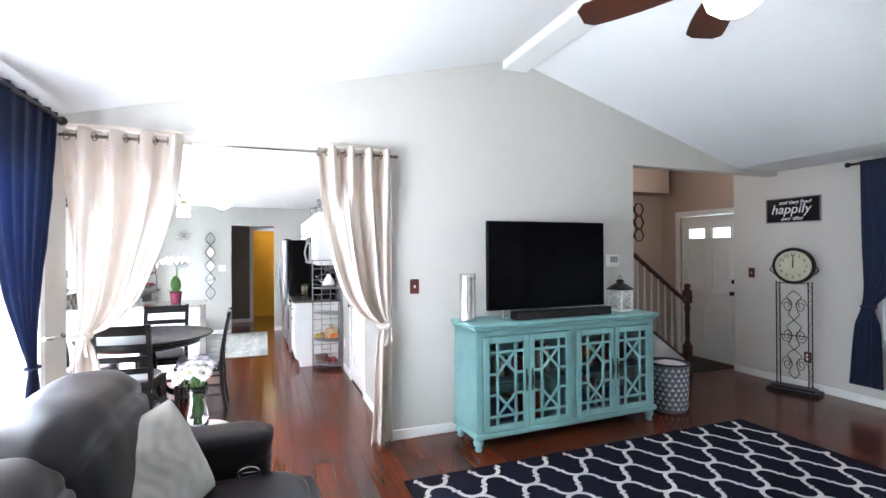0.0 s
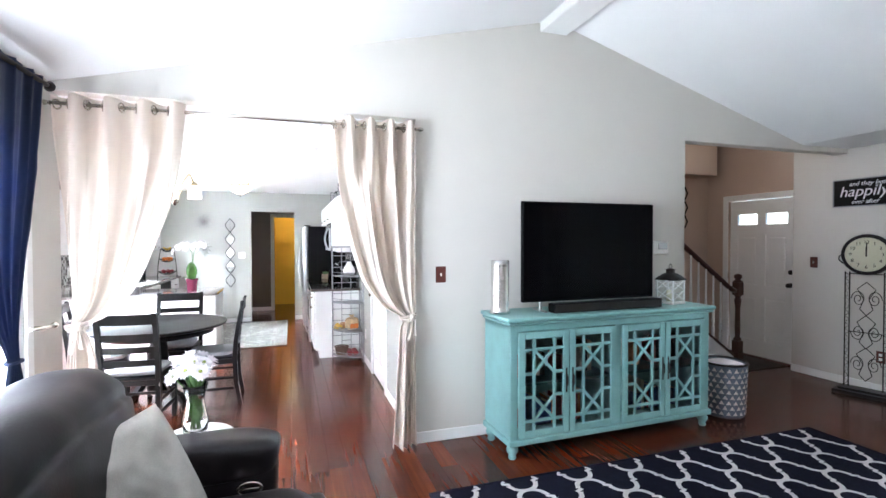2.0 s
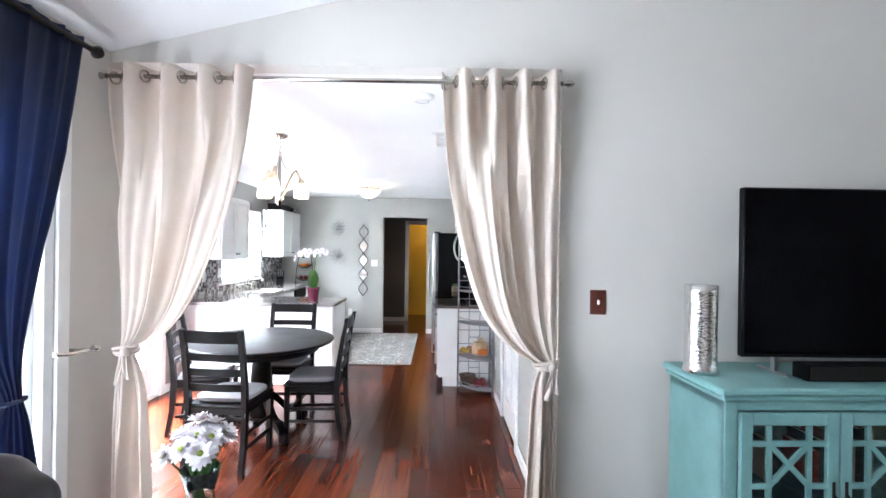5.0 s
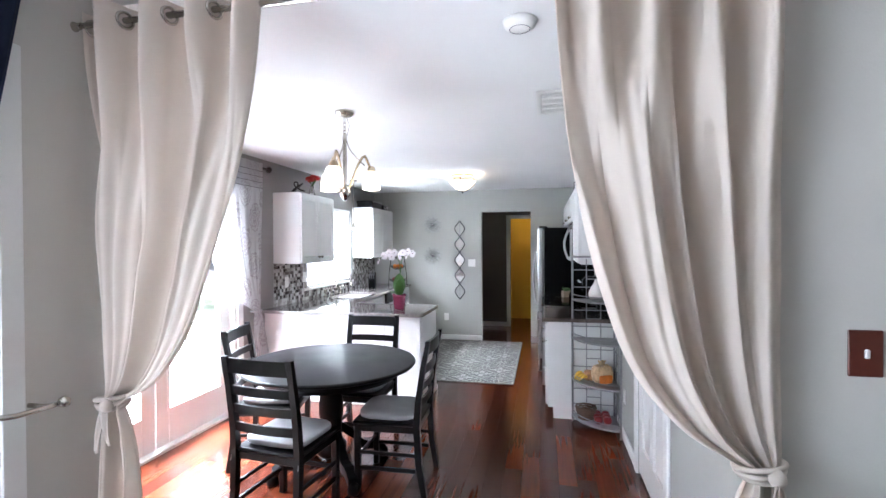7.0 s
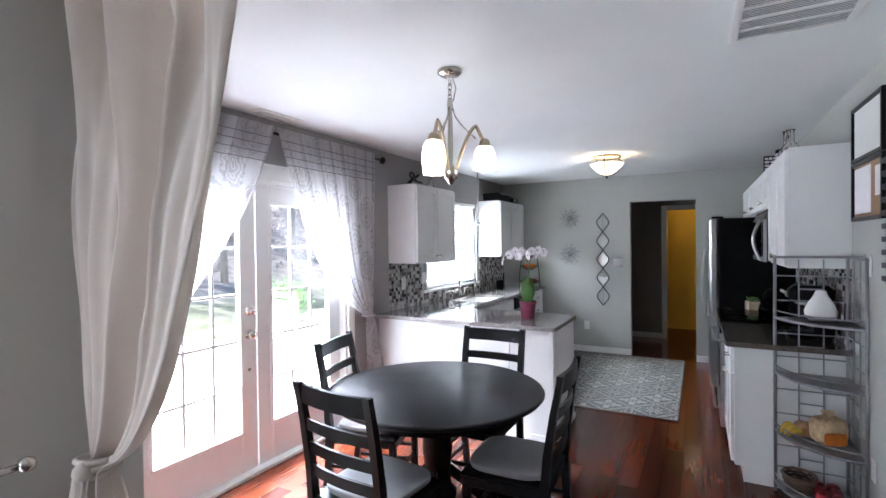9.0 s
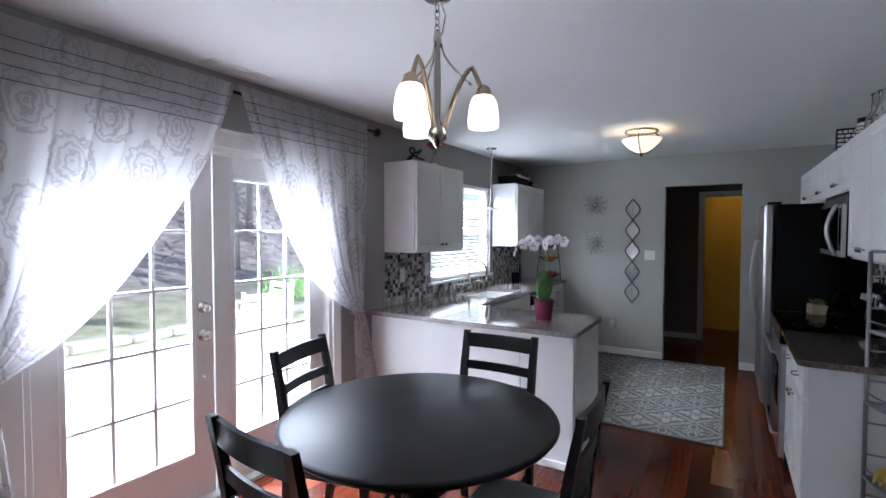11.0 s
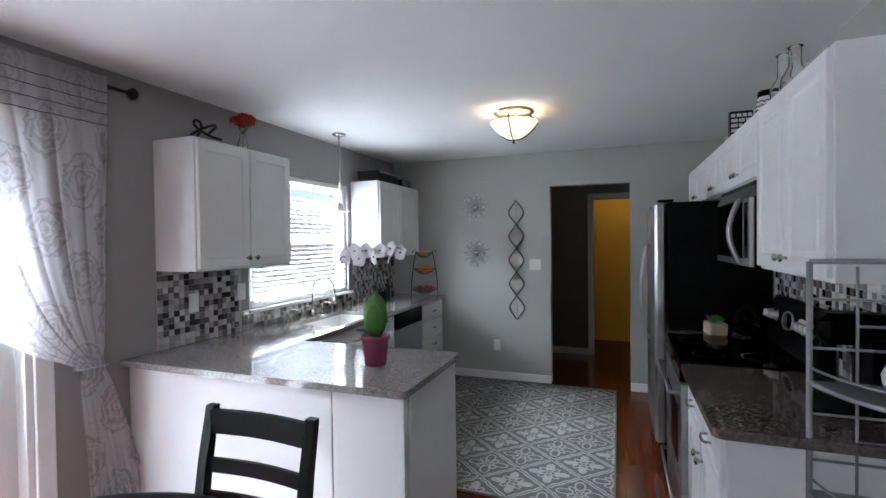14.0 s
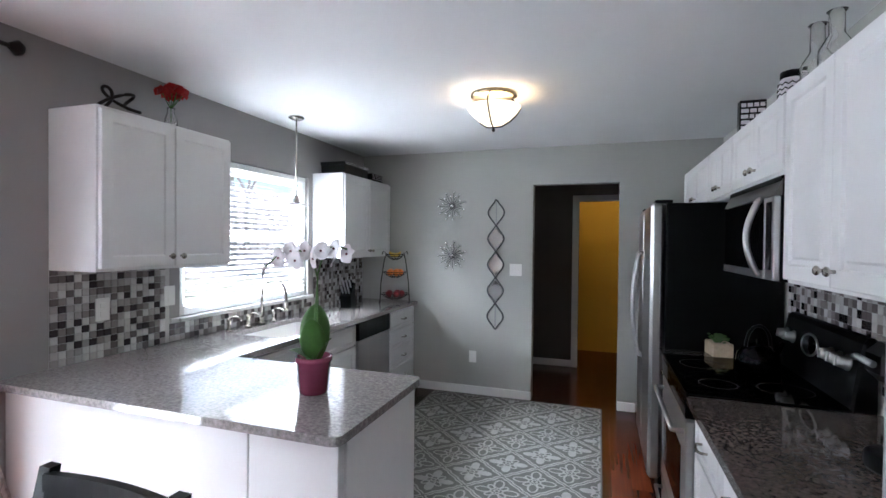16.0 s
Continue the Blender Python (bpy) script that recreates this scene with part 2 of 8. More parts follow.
M_WALL = material("warm_grey_wall_paint", (0.60, 0.575, 0.53), 0.8, vary=0.03, scale=1.2, fine=180, bump=0.12)
M_KWALL = material("sage_grey_wall_paint", (0.42, 0.42, 0.385), 0.75, vary=0.03, scale=1.2, fine=180, bump=0.12)
# garden-side kitchen wall: its backlit shade is mixed into this darker taupe
M_BACKLIT_TAUPE = material("taupe_paint_with_backlit_shade", (0.31, 0.295, 0.285), 0.75, vary=0.03, scale=1.2, fine=180, bump=0.12)
M_PINK = material("entry_wall_paint", (0.52, 0.40, 0.32), 0.8, vary=0.04, scale=1.2, fine=180, bump=0.12)
M_CEIL = material("white_ceiling_paint", (0.80, 0.80, 0.79), 0.9, vary=0.03, scale=2, fine=120, bump=0.3)
M_TRIM = material("white_semi_gloss_trim", (0.82, 0.82, 0.80), 0.35, vary=0.03, scale=4, fine=90, bump=0.03)
M_CAB = material("white_cabinet_paint", (0.80, 0.80, 0.79), 0.38, vary=0.03, scale=4, fine=90, bump=0.03)
M_DARKWALL = material("dark_taupe_wall_paint", (0.17, 0.145, 0.13), 0.8, vary=0.05)
M_YELLOW = material("mustard_wall_paint", (0.75, 0.42, 0.03), 0.8, vary=0.04)
M_TEAL = material("distressed_teal_paint", (0.225, 0.43, 0.415), 0.45, vary=0.16, scale=7, fine=120, bump=0.12)
# shelves inside the media cabinet: a darker teal than its body
M_TEALDARK = material("darker_teal_inside", (0.06, 0.17, 0.17), 0.6, vary=0.15)
M_BLACKWOOD = material("black_stained_wood", (0.006, 0.0055, 0.006), 0.36, vary=0.3, scale=6, fine=60, bump=0.08, spec=0.22, stretch=(1, 1, 0.2))
M_DARKWOOD = material("dark_red_brown_wood", (0.055, 0.017, 0.010), 0.3, vary=0.25, scale=8, fine=70, bump=0.08)
M_BLACK = material("black_plastic", (0.003, 0.003, 0.0034), 0.4, vary=0.1, bump=0.02, spec=0.09)
M_GLOSSBLACK = material("black_glass", (0.0012, 0.0012, 0.0015), 0.05, vary=0.05, bump=0.0, spec=0.07)
M_STEEL = material("brushed_stainless_steel", (0.50, 0.50, 0.50), 0.30, 1.0, vary=0.05, scale=3, fine=90, bump=0.0, stretch=(6, 6, 0.4))
M_DARKSTEEL = material("dark_brushed_steel", (0.16, 0.15, 0.145), 0.3, 1.0, vary=0.06, scale=3, fine=90, bump=0.0, stretch=(1, 6, 1))
M_NICKEL = material("brushed_nickel", (0.52, 0.49, 0.44), 0.25, 1.0, vary=0.06, bump=0.02)
M_BRASS = material("antique_brass", (0.50, 0.41, 0.28), 0.28, 1.0, vary=0.08, bump=0.02)
M_SILVER = material("hammered_silver", (0.75, 0.74, 0.72), 0.16, 1.0, vary=0.06, fine=70, bump=0.9)
M_MIRROR = material("mirror_glass", (0.85, 0.86, 0.86), 0.03, 1.0, vary=0.02, bump=0.0)
M_IRON = material("dark_bronze_iron", (0.016, 0.012, 0.010), 0.5, 0.4, vary=0.3, bump=0.2)
M_GREYMETAL = material("grey_painted_metal", (0.30, 0.30, 0.31), 0.4, 0.6, vary=0.1, bump=0.05)
M_LEATHER = material("dark_brown_leather", (0.0115, 0.0088, 0.0103), 0.42, vary=0.25, scale=6, fine=110, bump=0.12, spec=0.28)
M_LINEN = material("oatmeal_linen", (0.69, 0.62, 0.555), 0.8, vary=0.08, scale=8, fine=320, bump=0.35, sheen=0.2)


def see_light_through(m, share, color):
    """Lets part of the light behind a cloth through it."""
    nt = m.node_tree
    tl, mx = nt.nodes.new("ShaderNodeBsdfTranslucent"), nt.nodes.new("ShaderNodeMixShader")
    tl.inputs[0].default_value = (*color, 1)
    mx.inputs[0].default_value = share
    nt.links.new(nt.nodes["Principled BSDF"].outputs[0], mx.inputs[1])
    nt.links.new(tl.outputs[0], mx.inputs[2])
    nt.links.new(mx.outputs[0], nt.nodes["Material Output"].inputs[0])


see_light_through(M_LINEN, 0.4, (0.87, 0.80, 0.725))
M_NAVY = material("navy_curtain_cloth", (0.013, 0.021, 0.056), 0.85, vary=0.2, scale=6, fine=300, bump=0.3, sheen=0.15)
see_light_through(M_NAVY, 0.42, (0.07, 0.095, 0.19))
M_PILLOW = material("grey_woven_cushion_cloth", (0.46, 0.44, 0.40), 0.95, vary=0.18, scale=14, fine=220, bump=0.6)
M_PAD = material("grey_seat_pad_cloth", (0.33, 0.33, 0.34), 0.95, vary=0.1, scale=10, fine=250, bump=0.4)
M_GRANITE = material("speckled_grey_granite", (0.285, 0.262, 0.25), 0.05, vary=0.6, scale=75, fine=260, bump=0.0, coat=0.3)
# same speckle scale as M_GRANITE, in a darker, browner tone
M_GRANITEDARK = material("speckled_granite_darker_brown", (0.115, 0.094, 0.082), 0.07, vary=0.8, scale=75, fine=260, bump=0.0, coat=0.3)
M_GROUT = material("light_grey_grout", (0.50, 0.49, 0.47), 0.9, vary=0.1)
M_PLATE = material("dark_red_wood_plate", (0.09, 0.02, 0.012), 0.35, vary=0.2)
M_WHITE = material("white_plastic", (0.80, 0.79, 0.76), 0.4, vary=0.02, bump=0.0)
M_PLANK = plank_material("varnished_cherry_boards")
M_PLANKFAR = plank_material("varnished_cherry_boards_far", True)
M_SUBFLOOR = material("dark_board_joints", (0.02, 0.008, 0.005), 0.8, vary=0.2)
M_GLASS = glass("clear_glass")
M_LEAF = material("green_leaf", (0.055, 0.14, 0.025), 0.4, vary=0.3, scale=9, bump=0.1)
M_PETAL = material("white_petal", (0.80, 0.76, 0.78), 0.6, vary=0.06, bump=0.05)
M_RED = material("red_silk_petal", (0.45, 0.015, 0.01), 0.7, vary=0.3, bump=0.1)
M_ORANGE = material("orange_fruit_skin", (0.75, 0.20, 0.02), 0.5, vary=0.1, fine=200, bump=0.3)
M_APPLE = material("dark_red_fruit_skin", (0.20, 0.012, 0.015), 0.3, vary=0.3)
M_BANANA = material("yellow_fruit_skin", (0.65, 0.42, 0.05), 0.5, vary=0.15)
M_HEART = material("green_flower_heart", (0.28, 0.34, 0.05), 0.7, vary=0.2)
M_POT = material("plum_glazed_pot", (0.17, 0.028, 0.06), 0.25, vary=0.12, bump=0.02)
M_SHADE = glow("lit_frosted_glass", (1.0, 0.86, 0.66), 3.2)
M_FLUSH = glow("lit_cream_glass", (1.0, 0.80, 0.52), 1.4)
M_CREAM = material("aged_cream_paper", (0.62, 0.60, 0.44), 0.6, vary=0.08)
# garden tones from here to M_BARK are lightened to imitate outdoor glare
M_STONE = material("garden_stone", (0.56, 0.54, 0.50), 0.9, vary=0.3, scale=8, bump=0.5, per=0.4)
M_CONCRETE = material("pale_concrete", (0.68, 0.67, 0.64), 0.9, vary=0.15, scale=2, bump=0.3)


def ground_material():
    """Winter lawn near the house, brown leaf litter up the bank, both paled for glare, with a ragged edge between them.
    """
    m = material("lawn_and_leaf_litter", (0.30, 0.31, 0.17), 0.95, vary=0.5, scale=2.5, fine=40, bump=0.6)
    nt = m.node_tree
    n, link = nt.nodes, nt.links.new
    co, sep, noi = n.new("ShaderNodeTexCoord"), n.new("ShaderNodeSeparateXYZ"), n.new("ShaderNodeTexNoise")
    noi.inputs["Scale"].default_value, noi.inputs["Detail"].default_value = 0.9, 6
    link(co.outputs["Object"], sep.inputs[0])
    link(co.outputs["Object"], noi.inputs["Vector"])
    ma = n.new("ShaderNodeMath")
    ma.operation = "MULTIPLY_ADD"
    link(noi.outputs["Fac"], ma.inputs[0])
    ma.inputs[1].default_value = 7.0
    link(sep.outputs[0], ma.inputs[2])
    mr = n.new("ShaderNodeMapRange")
    mr.inputs["From Min"].default_value, mr.inputs["From Max"].default_value = -6.5, -9.5
    link(ma.outputs[0], mr.inputs["Value"])
    mix = n.new("ShaderNodeMix")
    mix.data_type = "RGBA"
    mix.inputs[6].default_value = (0.50, 0.52, 0.33, 1)
    mix.inputs[7].default_value = (0.56, 0.50, 0.45, 1)
    link(mr.outputs[0], mix.inputs[0])
    tint = next(q for q in n if q.bl_idname == "ShaderNodeMix" and q.blend_type == "MULTIPLY")
    link(mix.outputs[2], tint.inputs[6])
    return m


M_GROUND = ground_material()
M_BARK = material("grey_bark", (0.44, 0.41, 0.38), 0.9, vary=0.3, scale=10, bump=0.6)
M_SIDING = material("outside_siding", (0.55, 0.53, 0.50), 0.8, vary=0.06)

# ---- setting ----
def pierced(t0, t1, a0, a1, z0, z1, holes, turned):
    """One welded wall, t0 to t1 thick, that runs from a0 to a1, with openings (a, a, z, z) through it."""
    cut_a = sorted({a0, a1} | {h[k] for h in holes for k in (0, 1)})
    cut_z = sorted({z0, z1} | {h[k] for h in holes for k in (2, 3)})
    na, nz = len(cut_a), len(cut_z)

    def solid(i, j):
        if not (0 <= i < na - 1 and 0 <= j < nz - 1):
            return False
        am, zm = (cut_a[i] + cut_a[i + 1]) / 2, (cut_z[j] + cut_z[j + 1]) / 2
        return not any(h[0] < am < h[1] and h[2] < zm < h[3] for h in holes)

    faces = []

    def at(side, i, j):
        return (side * na + i) * nz + j

    for i in range(na - 1):
        for j in range(nz - 1):
            if not solid(i, j):
                continue
            ring = [(i, j), (i + 1, j), (i + 1, j + 1), (i, j + 1)]
            faces += [tuple(at(1, *q) for q in ring), tuple(at(0, *q) for q in ring[::-1])]
            for k, (di, dj) in enumerate(((0, -1), (1, 0), (0, 1), (-1, 0))):
                if not solid(i + di, j + dj):
                    p, q = ring[k], ring[(k + 1) % 4]
                    faces.append((at(0, *p), at(0, *q), at(1, *q), at(1, *p)))
    verts = [((a, t, z) if turned else (t, a, z)) for t in (t0, t1) for a in cut_a for z in cut_z]
    return S().add(verts, [f[::-1] for f in faces] if turned else faces)


def wall_x(x0, x1, y0, y1, z0, z1, holes=()):
    """A wall in the plane of y and z."""
    return pierced(x0, x1, y0, y1, z0, z1, holes, False)


def wall_y(y0, y1, x0, x1, z0, z1, holes=()):
    """A wall in the plane of x and z."""
    return pierced(y0, y1, x0, x1, z0, z1, holes, True)


T = 0.12
RIDGE_L, RIDGE_R, RIDGE_Z = 2.12, 2.37, 3.31


def vault(x):
    if x < RIDGE_L:
        return 2.50 + (RIDGE_Z - 2.50) * (x - XL) / (RIDGE_L - XL)
    if x < RIDGE_R:
        return RIDGE_Z
    if x < 5.12:
        return RIDGE_Z + (2.50 - RIDGE_Z) * (x - RIDGE_R) / (5.12 - RIDGE_R)
    return 2.50


def gable(y0, y1, xa, xb, za):
    """Wall in a plane of y that follows the sloping ceiling on top, from za up."""
    cuts = [xa] + [c for c in (RIDGE_L, RIDGE_R, 5.12) if xa < c < xb] + [xb]
    top = [(x, vault(x)) for x in cuts]
    line = [(xa, za), (xb, za)] + top[::-1]
    n = len(line)
    verts = [(x, y0, z) for x, z in line] + [(x, y1, z) for x, z in line]
    return S().add(verts, [tuple(range(n)), tuple(range(n, 2 * n))[::-1]] + [(i, n + i, n + (i + 1) % n, (i + 1) % n) for i in range(n)])


HALL_X = 3.622
structure("wall_television", gable(TVW, TVW + T, KR, HALL_X, 0), M_WALL, "warm grey painted wall behind the television")
structure("wall_over_kitchen_opening", gable(TVW, TVW + T, XL, KR, KC), M_WALL, "warm grey wall above the curtained opening")
structure("wall_over_entry_opening", gable(TVW, TVW + T, HALL_X, XR, 2.45), M_WALL, "warm grey wall above the entry opening")
structure("wall_garden_living", wall_x(XL - T, XL, YB, TVW + T, 0, 2.62, [(0.2, 3.34, 0.06, 2.14)]), M_WALL, "warm grey living room wall with a wide window")
structure("wall_street_living", wall_x(XR, XR + T, YB, 4.223, 0, 2.62, [(1.1, 2.70, 0.62, 2.15)]), M_WALL, "warm grey living room wall with a window")
structure("wall_behind_walker", gable(YB - T, YB, XL - T, XR + T, 0), M_WALL, "plain warm grey wall")

# sloping ceilings: one slab on either side of the ridge, and a flat strip by the street
def slab(points, h):
    n = len(points)
    verts = list(points) + [(x, y, z + h) for x, y, z in points]
    return S().add(verts, [tuple(range(n))[::-1], tuple(range(n, 2 * n))] + [(i, (i + 1) % n, n + (i + 1) % n, n + i) for i in range(n)])


Y0, Y1 = YB - T, TVW + T
structure("ceiling_living_garden_side", slab([(XL - T, Y0, 2.471), (RIDGE_L + 0.05, Y0, 3.322), (RIDGE_L + 0.05, Y1, 3.322), (XL - T, Y1, 2.471)], 0.1), M_CEIL, "white sloping textured ceiling", "ceiling")
structure("ceiling_living_street_side", slab([(RIDGE_L + 0.05, Y0, RIDGE_Z + 0.02), (RIDGE_R, Y0, RIDGE_Z), (5.12, Y0, 2.50), (5.12, Y1, 2.50), (RIDGE_R, Y1, RIDGE_Z), (RIDGE_L + 0.05, Y1, RIDGE_Z + 0.02)], 0.1), M_CEIL, "white sloping textured ceiling", "ceiling")
structure("ceiling_living_flat_strip", S().box(5.12, Y0, 2.50, XR + T, Y1, 2.6), M_CEIL, "white flat ceiling strip by the street wall", "ceiling")
single("ridge_beam", S().box(RIDGE_L, YB, 3.235, RIDGE_R, TVW, 3.34, 0.008), M_TRIM, "white boxed ceiling beam along the ridge", "beam", kind="structure")

# kitchen and dining shell
WIN = (7.46, 8.80, 1.05, 2.08)
FD = (4.33, 6.12, 0.0, 2.03)
structure("wall_garden_kitchen", wall_x(KL - T, KL, TVW + T, KB + T, 0, KC + 0.1, [FD, WIN]), M_BACKLIT_TAUPE, "taupe kitchen wall with french doors and a window, backlit shade in its colour")
structure("wall_dining_return", S().box(KL - T, TVW + 0.0, 0, XL - T, TVW + T, KC + 0.1), M_KWALL, "grey return wall beside the curtained opening")
structure("wall_inner_kitchen", wall_x(KR, KR + T, TVW + T, KB, 0, KC + 0.1, [(4.86, 5.62, 0, 2.05)]), M_KWALL, "grey kitchen wall with a white closet door")
DWX0, DWX1, DWZ = -0.538, 0.246, 2.093
structure("wall_kitchen_end", wall_y(KB, KB + T, KL, KR + T, 0, KC + 0.1, [(DWX0, DWX1, 0, DWZ)]), M_KWALL, "sage grey kitchen end wall with a doorway")
structure("ceiling_kitchen", S().box(KL - T, TVW + T, KC, KR + T, KB + T, KC + 0.12), M_CEIL, "white textured kitchen ceiling", "ceiling")

# entry hall behind the television wall
HX, HB = 5.95, 6.6
structure("wall_entry_street", wall_x(HX, HX + T, 4.223, HB, 0, 3.0, [(4.30, 5.22, 0, 2.07)]), M_PINK, "pinkish beige entry wall round the front door")
structure("wall_entry_corner", S().box(XR + T, 4.1, 0, HX + T, 4.222, 3.0), M_WALL, "warm grey wall corner beside the front door")
structure("wall_entry_end", S().box(KR + T, HB, 0, HX + T, HB + T, 3.0), M_PINK, "pinkish beige entry end wall")
structure("wall_stair_side", S().box(KR + T, 5.556, 0, HX - 0.002, 5.64, 2.898), M_PINK, "pinkish beige wall beside the stairs")
structure("stair_bulkhead", S().box(KR + T, 5.22, 2.42, 5.74, 5.554, 2.898), M_PINK, "pinkish beige bulkhead over the stairs")
structure("ceiling_entry", S().box(KR + T, TVW + T, 2.9, HX + T, HB + T, 3.0), M_CEIL, "white entry ceiling", "ceiling")
structure("wall_stair_back", S().box(KR + T, TVW + T, 0, KR + T + 0.1, HB, 3.0), M_PINK, "plain beige wall behind the stairs")

# passage beyond the kitchen doorway
structure("wall_passage_left", S().box(DWX0 - 0.6, KB + T, 0, DWX0 - 0.48, 11.25, KC + 0.1), M_DARKWALL, "dark taupe passage wall")
structure("wall_passage_end", wall_y(11.25, 11.35, DWX0 - 0.6, 1.4, 0, KC + 0.1, [(-0.17, 0.62, 0, 2.05)]), M_DARKWALL, "dark taupe passage end wall with a doorway")
structure("wall_passage_right", S().box(1.3, KB + T, 0, 1.4, 11.25, KC + 0.1), M_DARKWALL, "dark taupe passage wall")
structure("wall_yellow_room", S().box(-1.0, 12.25, 0, 1.8, 12.35, KC + 0.1).box(1.8, 11.35, 0, 1.9, 12.35, KC + 0.1).box(-1.1, 11.35, 0, -1.0, 12.35, KC + 0.1), M_YELLOW, "mustard yellow walls of a small room")
structure("ceiling_passage", S().box(-1.2, KB + T, KC, 1.9, 12.4, KC + 0.12), M_CEIL, "white passage ceiling", "ceiling")

# baseboards
bb = S()
bb.box(KR, TVW - 0.014, 0, HALL_X, TVW, 0.085, 0.004)
single("baseboard_television_wall", bb, M_TRIM, "white painted baseboard", "baseboard", kind="structure")
single("baseboard_street_wall", S().box(XR - 0.014, YB, 0, XR, 4.223, 0.085, 0.004), M_TRIM, "white painted baseboard", "baseboard", kind="structure")
single("baseboard_kitchen_end", S().box(-1.72, KB - 0.014, 0, DWX0, KB, 0.085, 0.004), M_TRIM, "white painted baseboard", "baseboard", kind="structure")
single("baseboard_doorway_right", S().box(DWX1, KB - 0.014, 0, 0.40, KB, 0.085, 0.004), M_TRIM, "white painted baseboard", "baseboard", kind="structure")
single("baseboard_inner_wall", S().box(KR - 0.014, 5.70, 0, KR, 6.5, 0.085, 0.004), M_TRIM, "white painted baseboard", "baseboard", kind="structure")
single("baseboard_inner_wall_near", S().box(KR - 0.014, TVW + T, 0, KR, 4.78, 0.085, 0.004), M_TRIM, "white painted baseboard", "baseboard", kind="structure")
single("baseboard_garden_wall", S().box(KL, 6.2, 0, KL + 0.014, 6.70, 0.085, 0.004), M_TRIM, "white painted baseboard", "baseboard", kind="structure")
single("baseboard_passage", S().box(DWX0 - 0.48, 11.236, 0, -0.17, 11.25, 0.085, 0.004), M_TRIM, "white painted baseboard", "baseboard", kind="structure")

# ---- living room ----
def window_unit(name, label, x0, x1, y0, y1, z0, z1, cols, rows, inner=1):
    """White framed window set in a wall in the plane of y and z; inner: +1 if the room lies towards +x."""
    w = thing(name, label, "window", kind="structure")
    xm = (x0 + x1) / 2
    f = 0.055
    fr = S().box(x0, y0, z0, x1, y0 + f, z1, 0.004).box(x0, y1 - f, z0, x1, y1, z1, 0.004).box(x0, y0 + f, z0, x1, y1 - f, z0 + f, 0.004).box(x0, y0 + f, z1 - f, x1, y1 - f, z1, 0.004)
    part("window_frame", fr, M_TRIM, w)
    for i in range(cols):
        a = y0 + f + (y1 - y0 - 2 * f) * i / cols
        b = y0 + f + (y1 - y0 - 2 * f) * (i + 1) / cols
        for j in range(rows):
            c = z0 + f + (z1 - z0 - 2 * f) * j / rows
            d = z0 + f + (z1 - z0 - 2 * f) * (j + 1) / rows
            sa = S().box(xm - 0.02, a, c, xm + 0.02, a + 0.035, d, 0.003).box(xm - 0.02, b - 0.035, c, xm + 0.02, b, d, 0.003)
            sa.box(xm - 0.02, a + 0.035, c, xm + 0.02, b - 0.035, c + 0.035, 0.003).box(xm - 0.02, a + 0.035, d - 0.035, xm + 0.02, b - 0.035, d, 0.003)
            sash = part("sash", sa, M_TRIM, w)
            p = part("pane", S().box(xm - 0.003, a + 0.03, c + 0.03, xm + 0.003, b - 0.03, d - 0.03), M_GLASS, sash)
            p.visible_shadow = False
    # casing round the opening on the room side
    xr = x1 if inner > 0 else x0
    k = 0.07
    lo, hi = (xr, xr + 0.016) if inner > 0 else (xr - 0.016, xr)
    ca = S().box(lo, y0 - k, z0 - k, hi, y0, z1 + k, 0.003).box(lo, y1, z0 - k, hi, y1 + k, z1 + k, 0.003).box(lo, y0, z1, hi, y1, z1 + k, 0.003)
    if z0 > 0.3:
        ca.box(lo - (0.03 if inner < 0 else 0), y0 - k, z0 - 0.03, hi + (0.03 if inner > 0 else 0), y1 + k, z0, 0.004)
    part("casing", ca, M_TRIM, w)
    return w


window_unit("window_1", "white framed wide glazed garden window", XL - T, XL, 0.2, 3.34, 0.06, 2.14, 3, 1)
window_unit("window_2", "white framed street window", XR, XR + T, 1.1, 2.70, 0.62, 2.15, 2, 2, -1)


def rod(name, label, a, b, r, mat, finial=0.022, group=""):
    t = thing(name, label, "curtain rod", group=group)
    part("bar", S().tube([a, b], r, 10), mat, t)
    d = (Vector(b) - Vector(a)).normalized()
    for p, s in ((Vector(a), -1), (Vector(b), 1)):
        e = S()
        e.tube([p, p + s * d * 0.012, p + s * d * 0.03, p + s * d * 0.05, p + s * d * 0.06], [r * 1.2, finial * 0.6, finial, finial * 0.7, 0.003], 12)
        part("finial", e, mat, t)
    return t


def pleats(u, k, depth, sharp=1.0):
    u = u + 0.22 / k * math.sin(5.3 * u + 0.8) + 0.10 / k * math.sin(13 * u)
    s = math.sin(2 * math.pi * k * u)
    crease = 1 - 2 * abs(math.sin(math.pi * k * u + 0.6)) ** 0.8
    return depth * ((1 - 0.55 * sharp) * s + 0.75 * sharp * crease + 0.05 * math.sin(2 * math.pi * (2.3 * k) * u + 1.0))


